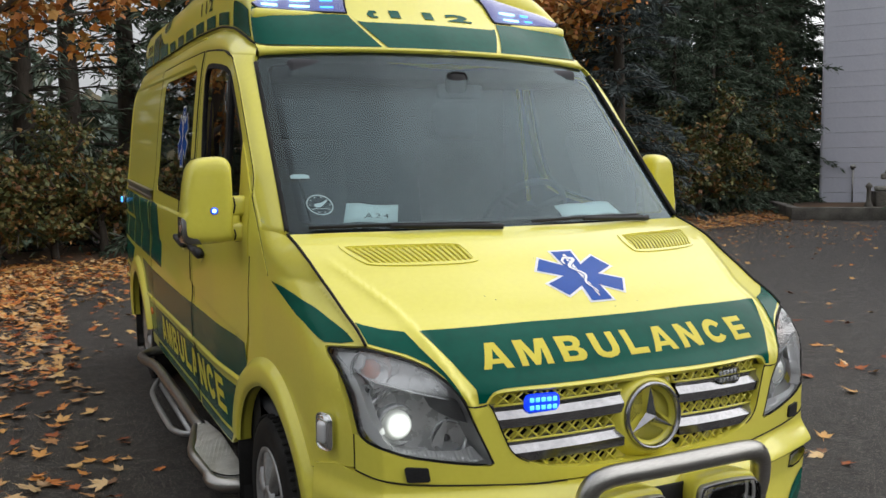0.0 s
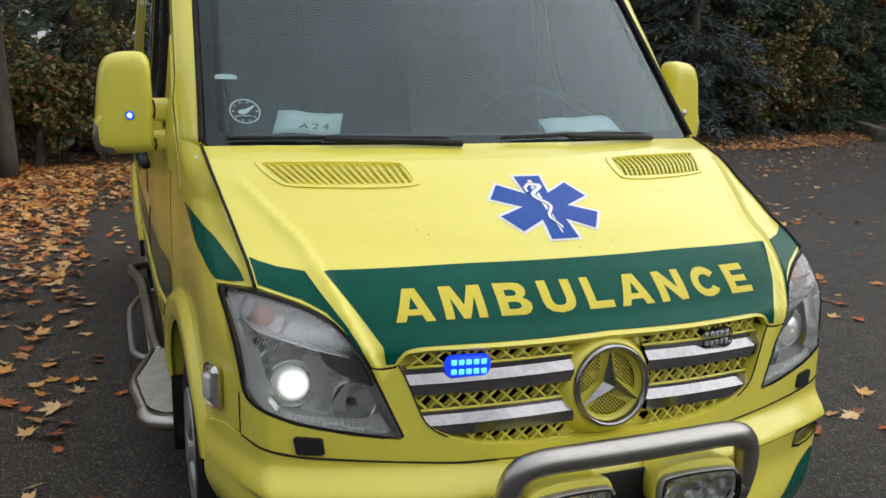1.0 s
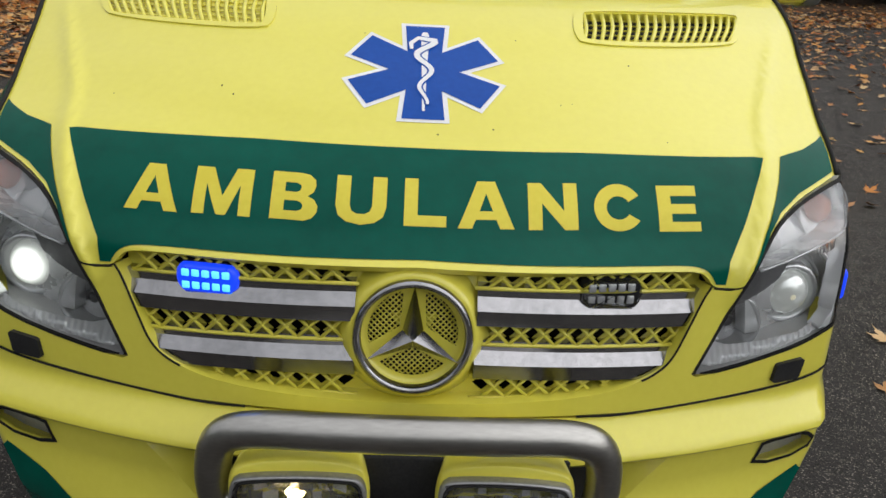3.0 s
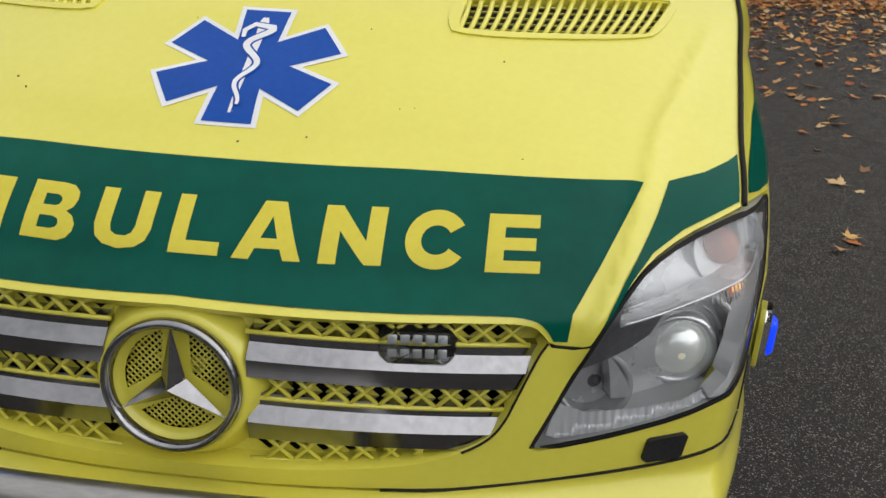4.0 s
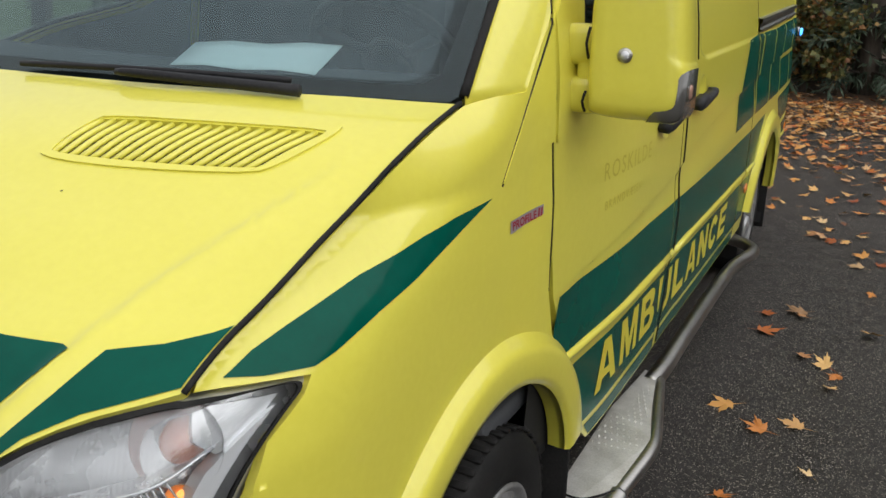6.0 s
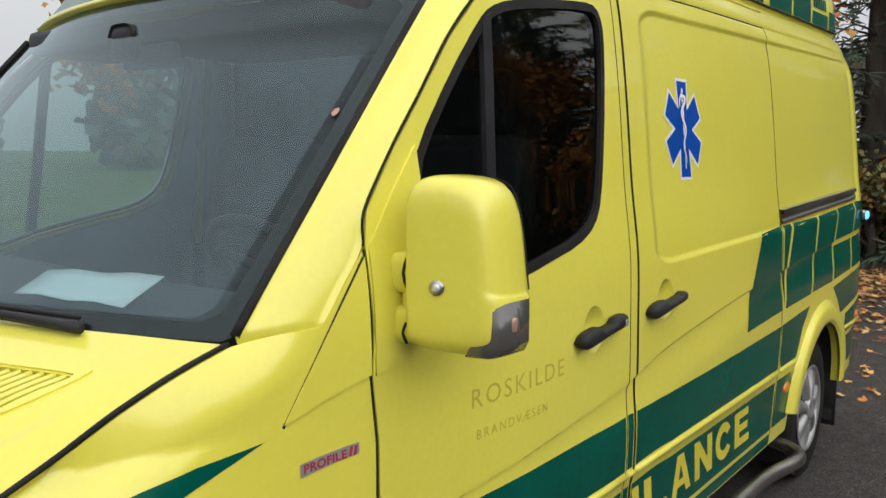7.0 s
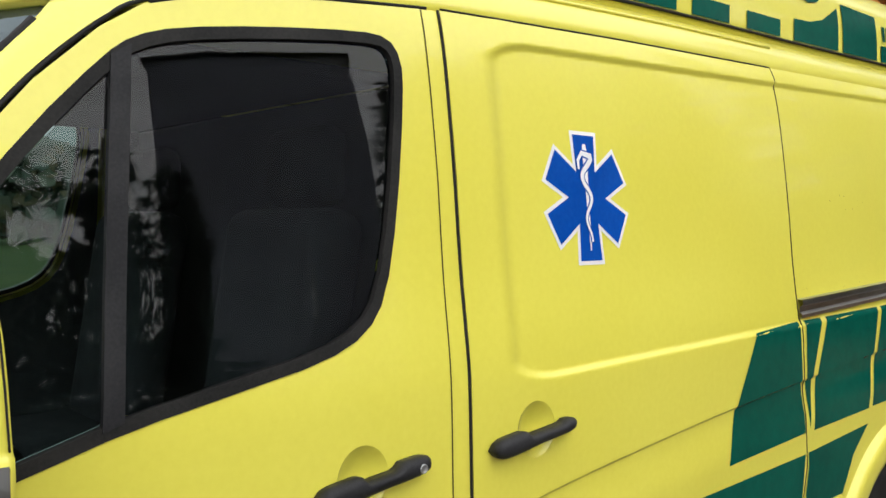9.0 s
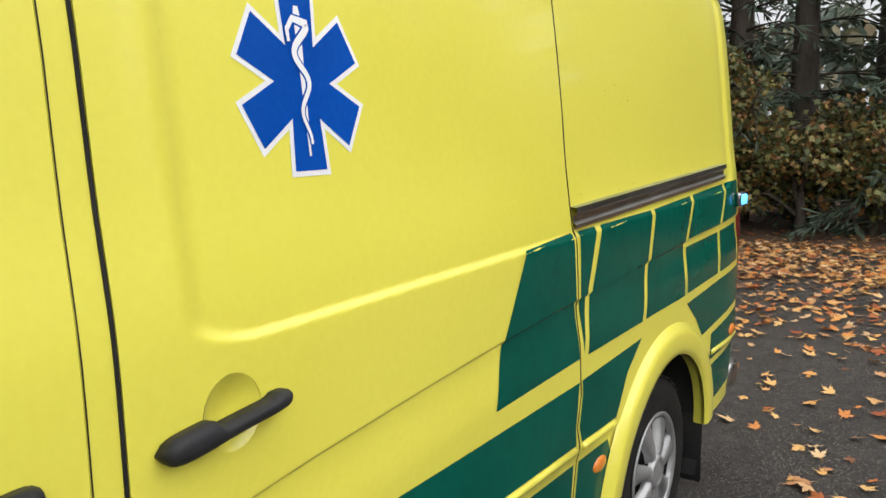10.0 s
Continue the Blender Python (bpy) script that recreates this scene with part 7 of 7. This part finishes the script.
def broadleaf(name, height, spread, mat, seed, n, leaf=.07, low=.25):
    g = random.Random(seed)
    root = new(name)
    limbs = bmesh.new()
    verts, faces, tips = [], [], []
    trunk_top = Vector((g.uniform(-.3, .3), g.uniform(-.3, .3), height * .55))
    part("trunk", tube([(0, 0, -.1), trunk_top * .5 + Vector((.06, -.05, 0)), trunk_top], (.05 + height * .016, .04 + height * .004), 9, per=5), BARK, root, "grey trunk")
    for k in range(14):
        a = g.uniform(0, 2 * math.pi)
        s = trunk_top * g.uniform(low / .55 if low < .5 else .9, 1)
        e = s + Vector((math.cos(a), math.sin(a), g.uniform(.2, 1.1))) * spread * g.uniform(.4, .9)
        mid = s.lerp(e, .5) + Vector((g.uniform(-.2, .2), g.uniform(-.2, .2), .2))
        tube([s, mid, e], (.03 + height * .004, .012), 5, bm=limbs, per=3)
        for j in range(6):
            f = s.lerp(e, g.uniform(.35, 1)) + Vector((0, 0, .1))
            h = f + Vector((g.uniform(-1, 1), g.uniform(-1, 1), g.uniform(-.4, .7))) * spread * .38
            tube([f, f.lerp(h, .5) + Vector((0, 0, .06)), h], (.016, .005), 4, bm=limbs, per=2)
            tips.append((f, h))
    tagged(part("limb", limbs, BARK, root, "bare grey limbs"), kind="stuff")
    for _ in range(n):
        f, h = tips[g.randrange(len(tips))]
        p = f.lerp(h, g.uniform(.15, 1.1)) + Vector((g.gauss(0, .16), g.gauss(0, .16), g.gauss(0, .13))) * (spread / 2.2)
        m = pose(0, 0, 0, g.uniform(-70, 70), g.uniform(-70, 70), g.uniform(0, 360)).to_3x3() * (leaf * g.uniform(.6, 1.3))
        b = len(verts)
        verts.extend([tuple(p + m @ Vector(q)) for q in ((0, -1, 0), (.55, -.25, .16), (.9, .35, .05), (.3, .45, .1), (0, 1.1, 0), (-.3, .45, .1), (-.9, .35, .05), (-.55, -.25, .16))])
        faces.append(tuple(range(b, b + 8)))
    me = bpy.data.meshes.new("crown")
    me.from_pydata(verts, [], faces)
    me.materials.append(mat)
    crown = new("crown", me)
    crown.parent = root
    return root


def stand(root, places, label, category, group):
    """Set a tree and its copies: places as x, y, turn, size."""
    tagged(root, label, category, group)
    for k, (x, y, turn, size) in enumerate(places):
        m = Matrix.Translation((x, y, .05 if y > 10 else -.02)) @ pose(0, 0, 0, 0, 0, turn) @ Matrix.Scale(size, 4)
        if k == 0:
            root.matrix_basis = m
        else:
            root.matrix_basis = Matrix()
            copy_thing(root, m)
    x, y, turn, size = places[0]
    root.matrix_basis = Matrix.Translation((x, y, .05 if y > 10 else -.02)) @ pose(0, 0, 0, 0, 0, turn) @ Matrix.Scale(size, 4)


tall = spruce("spruce_tree", 11.0, 2.6, NEEDLE, 3, .75)
stand(tall, [(-3.4, 15.6, 0, 1.0), (-6.8, 14.4, 70, 1.05), (2.9, 16.2, 200, .92), (7.4, 19.2, 30, 1.1), (16.2, 19.6, 110, 1.15), (18.6, 19.9, 260, 1.2), (20.4, 21.4, 20, 1.15), (17.4, 23.0, 90, 1.3), (14.2, 21.5, 170, 1.3), (23.5, 26.0, 75, 1.3), (19.5, 25.0, 215, 1.4), (11.5, 21.5, 45, 1.2), (21.2, 20.8, 140, 1.2), (27.3, 25.0, 10, 1.4), (29.6, 27.0, 230, 1.4), (25.0, 23.4, 60, 1.2), (23.0, 23.6, 290, 1.4),
             (-10.6, 12.6, 310, 1.0), (21.0, 26.0, 60, 1.2), (14.6, 24.6, 10, 1.2), (4.8, 20.6, 330, 1.2)],
      "tall dark green spruce with drooping boughs", "tree", "spruces behind the yard")
young = spruce("young_spruce_tree", 6.5, 1.9, NEEDLE, 9, 1.2)
stand(young, [(-5.2, 13.6, 100, .85), (1.2, 15.0, 200, 1.0), (5.6, 17.2, 300, 1.0), (10.2, 19.6, 40, 1.05), (17.2, 18.6, 150, 1.0), (19.4, 19.3, 15, .95), (20.9, 19.7, 200, .95), (15.4, 18.2, 95, .9), (-8.6, 12.4, 250, .9), (18.8, 22.4, 80, 1.1)],
      "young green spruce thick to the ground", "tree", "spruces behind the yard")
thin = spruce("thin_spruce_tree", 10.5, 2.5, NEEDLE, 13, .26)
stand(thin, [(-1.7, 15.2, 0, 1.05), (-.85, 15.8, 130, 1.1), (.2, 16.4, 60, 1.1)], "thin spruce with sky showing between its boughs", "tree", "spruces behind the yard")
blue = spruce("blue_spruce_tree", 9.5, 2.5, BLUE_NEEDLE, 5, 1.1)
stand(blue, [(12.2, 16.6, 0, 1.1), (6.6, 22.0, 120, 1.2)], "tall blue-grey spruce with layered boughs", "tree", "spruces behind the yard")
maple = broadleaf("maple_tree", 8.5, 3.0, CANOPY, 4, 5200, .085)
stand(maple, [(-2.55, 12.0, 0, .92), (9.8, 17.2, 60, 1.0), (20.6, 20.6, 180, .9), (-10.8, 9.6, 130, 1.0), (-6.8, 12.0, 200, .9)], "maple with thinning orange autumn leaves", "tree", "maples")
shrub = broadleaf("shrub", 2.2, 1.25, SHRUB, 8, 5200, .05, .05)
stand(shrub, [(-3.2, 13.9, 0, .8), (-1.3, 14.0, 110, .85), (-.5, 14.2, 25, .95), (.3, 14.6, 240, .9), (3.4, 15.0, 200, .9), (6.6, 16.6, 30, 1.1), (8.6, 17.0, 140, 1.2), (13.6, 16.6, 220, 1.15), (14.7, 17.4, 320, 1.3), (16.2, 18.0, 80, 1.3),
              (18.0, 18.6, 170, 1.2), (-5.6, 12.9, 260, .8), (-2.2, 13.2, 300, .9), (-4.3, 13.0, 45, .95), (-8.2, 11.6, 20, .9), (10.2, 18.0, 70, 1.5), (12.2, 19.4, 190, 1.7)],
      "tangled brown-green hedge shrub", "shrub", "hedge shrubs")
# unseen trees added round the yard, east, south and west, to darken reflections
east = spruce("hedge_spruce_tree", 4.2, 2.2, NEEDLE, 21, 1.2)
stand(east, [(12.8, -8.4, 0, 1.2), (12.4, -5.4, 60, 1.3), (12.0, -2.6, 120, 1.25), (12.2, .2, 180, 1.3), (12.2, 2.6, 240, 1.25), (12.8, 4.9, 300, 1.3), (14.0, 7.0, 20, 1.3), (16.6, 8.8, 90, 1.3),
             (14.6, -1.0, 45, 1.4), (14.8, 3.6, 200, 1.4), (17.0, 6.0, 150, 1.4), (19.5, 9.6, 10, 1.5), (12, -13, 30, 1.1), (-11.5, -4.6, 80, 1.7), (-12.4, -7.4, 200, 1.8), (-11.4, -10.2, 310, 1.8), (-8.6, -12.6, 40, 1.5), (-5.8, -13.6, 130, 1.6), (-2.8, -14.0, 250, 1.5), (.2, -14.4, 10, 1.6), (3.2, -14.2, 95, 1.5), (6.2, -14.0, 220, 1.6), (9.2, -13.6, 330, 1.4)],
      "unseen dark spruce added to darken reflections", "tree", "spruces along the yard")


def far_wood(name, places, label):
    """A far belt of trees as a haze-pale mass of leaf clumps."""
    verts, faces = [], []
    g = random.Random(31)
    for x, y, h, w in places:
        for _ in range(420):
            a, e = g.uniform(0, 2 * math.pi), g.random()
            r = w * (.4 + .6 * math.sqrt(1 - (2 * e - 1) ** 2)) * g.uniform(.4, 1)
            p = Vector((x + r * math.cos(a), y + r * math.sin(a), h * (.08 + .92 * e)))
            m = pose(0, 0, 0, g.uniform(0, 360), g.uniform(0, 360), g.uniform(0, 360)).to_3x3() * g.uniform(.35, .8)
            b = len(verts)
            verts.extend([tuple(p + m @ Vector(q)) for q in ((-1, -.6, 0), (.2, -1, .3), (1, .1, 0), (.3, 1, .3), (-.8, .7, 0))])
            faces.append(tuple(range(b, b + 5)))
    me = bpy.data.meshes.new(name)
    me.from_pydata(verts, [], faces)
    me.materials.append(HAZE)
    return tagged(new(name, me), label, "woods", kind="stuff")


far_wood("far_woods", [(-75 - 12 * math.sin(k * 1.7), -30 + k * 7.5, 6 + 4 * abs(math.sin(k * 2.3)), 4.5) for k in range(18)], "hazy far belt of trees beyond the field")
far_wood("far_woods", [(-40 + k * 9, 85 + 8 * math.sin(k * 1.3), 8 + 4 * abs(math.sin(k * 1.9)), 5) for k in range(14)], "hazy far belt of trees beyond the grass")

# pale block building with its raised bed
BX, BY = 22.6, 19.2
wall_dir = Vector((.56, -.83, 0)).normalized()
house = tagged(new("building"), "pale grey-white block building with a plain gable wall", "building")
house.matrix_basis = Matrix.Translation((BX, BY, 0)) @ Matrix.Rotation(math.atan2(wall_dir.y, wall_dir.x), 4, "Z")
# upper walls are unseen, added so the van's windows reflect no sky
part("wall", box((4.5, 4.2, 7.0), (9.0 - .06, 8.4, 14.0), .01, 1), CONCRETE, house, "wall core")
course = bpy.data.meshes.new("wall_course")
cb = box((4.5, -.03, .245), (9.0, .10, .490), .004, 1)
cb.to_mesh(course)
cb.free()
course.materials.append(PALE_WALL)
for k in range(28):
    o = new("wall_course", course)
    o.parent = house
    o.matrix_basis = Matrix.Translation((0, .004 * math.sin(k * 7), .01 + k * .497))
part("corner_trim", box((-.03, .0, 7.0), (.10, .16, 14.0), .01, 1), PALE_WALL, house, "pale corner board")
part("side_wall", box((-.012, 4.2, 7.0), (.05, 8.3, 14.0), .01, 1), PALE_WALL, house, "pale side wall")
part("roof", box((4.5, 4.2, 14.08), (9.6, 9.0, .16), .03, 2), CONCRETE, house, "dark roof slab")
part("wall_lamp", box((.95, -.16, 1.38), (.16, .14, .12), .03, 2), STEEL, house, "grey wall tap box")
part("wall_pipe", tube([(.95, -.12, .05), (.95, -.12, 1.34)], .025, 8, per=2), STEEL, house, "grey wall pipe")
part("upper_lamp", box((2.25, -.18, 5.2), (.18, .20, .26), .04, 2), SILVER, house, "white wall lamp")
bed = tagged(new("raised_bed"), "low dark concrete bed with soil before the building", "planter")
bed.matrix_basis = Matrix.Translation((16.7, 15.0, 0)) @ Matrix.Rotation(math.atan2(-.62, .78), 4, "Z")
part("bed_wall", box((5.0, .12, .16), (10.0, .24, .36), .02, 2), CONCRETE, bed, "dark concrete kerb")
part("bed_side", box((.12, 3.0, .155), (.24, 5.6, .35), .02, 2), CONCRETE, bed, "dark concrete kerb")
part("bed_soil", box((5.0, 3.0, .12), (9.6, 5.6, .2), .02, 1), SOIL, bed, "brown soil")
plinth = tagged(new("plinth"), "dark stone plinth for a statue", "plinth")
plinth.matrix_basis = Matrix.Translation((20.9, 15.8, 0)) @ Matrix.Rotation(math.atan2(-.62, .78), 4, "Z")
part("plinth_block", box((.7, 0, .33), (1.5, .7, .66), .03, 2), CONCRETE, plinth)
part("plinth_post", lathe([(.10, 0), (.12, .08), (.06, .2), (.06, .55), (.11, .62), (.05, .70), (0, .74)], Matrix.Translation((-.28, -.5, .2)), 14), CONCRETE, plinth, "small dark post")
# reclining lion figure, one plain mesh
lion = bmesh.new()
for c, sz, r in (((.62, 0, .18), (1.0, .40, .34), .12), ((.20, 0, .36), (.42, .40, .46), .14), ((.06, 0, .50), (.30, .32, .34), .12), ((-.12, 0, .44), (.16, .20, .18), .06),
                 ((-.10, .14, .08), (.50, .13, .14), .05), ((-.10, -.14, .08), (.50, .13, .14), .05), ((1.0, .18, .12), (.40, .16, .20), .07)):
    rounded_box(lion, c, sz, r, 4)
lion.transform(plinth.matrix_basis @ Matrix.Translation((.35, 0, .66)))
tagged(part("lion_statue", lion, STONE), "weathered pale stone statue of a lying lion", "statue")

# lamp mast far across the field
mast = tagged(new("lamp_mast"), "tall grey lattice mast with dark floodlights across the field", "lamp mast")
mast.matrix_basis = Matrix.Translation((-32.3, 16.12, 0)) @ Matrix.Rotation(radians(65.6), 4, "Z")
for dx in (-.14, .14):
    part("mast_pole", tube([(dx, 0, -.1), (dx, 0, 5), (dx, 0, 10.1)], .035, 8, per=2), STEEL, mast, "grey mast tube")
for k in range(24):
    part("mast_brace", tube([(-.14, 0, .5 + k * .4), (.14, 0, .7 + k * .4), (-.14, 0, .9 + k * .4)], .012, 5, per=0), STEEL, mast)
part("cross_arm", tube([(-.85, 0, 10.35), (.0, 0, 10.05), (.55, 0, 10.02)], .04, 6, per=2), PLASTIC, mast, "dark cross arm")
for dx, dz, wide, tall_by, tilt in ((-.52, 10.42, .60, .20, 14), (-.38, 10.18, .62, .20, 10), (.62, 10.06, .56, .22, -4)):
    head = box((0, 0, 0), (wide, .42, tall_by), .07, 3)
    head.transform(pose(dx, 0, dz, 0, tilt, 0))
    part("floodlight", head, PLASTIC, mast, "dark floodlight head")
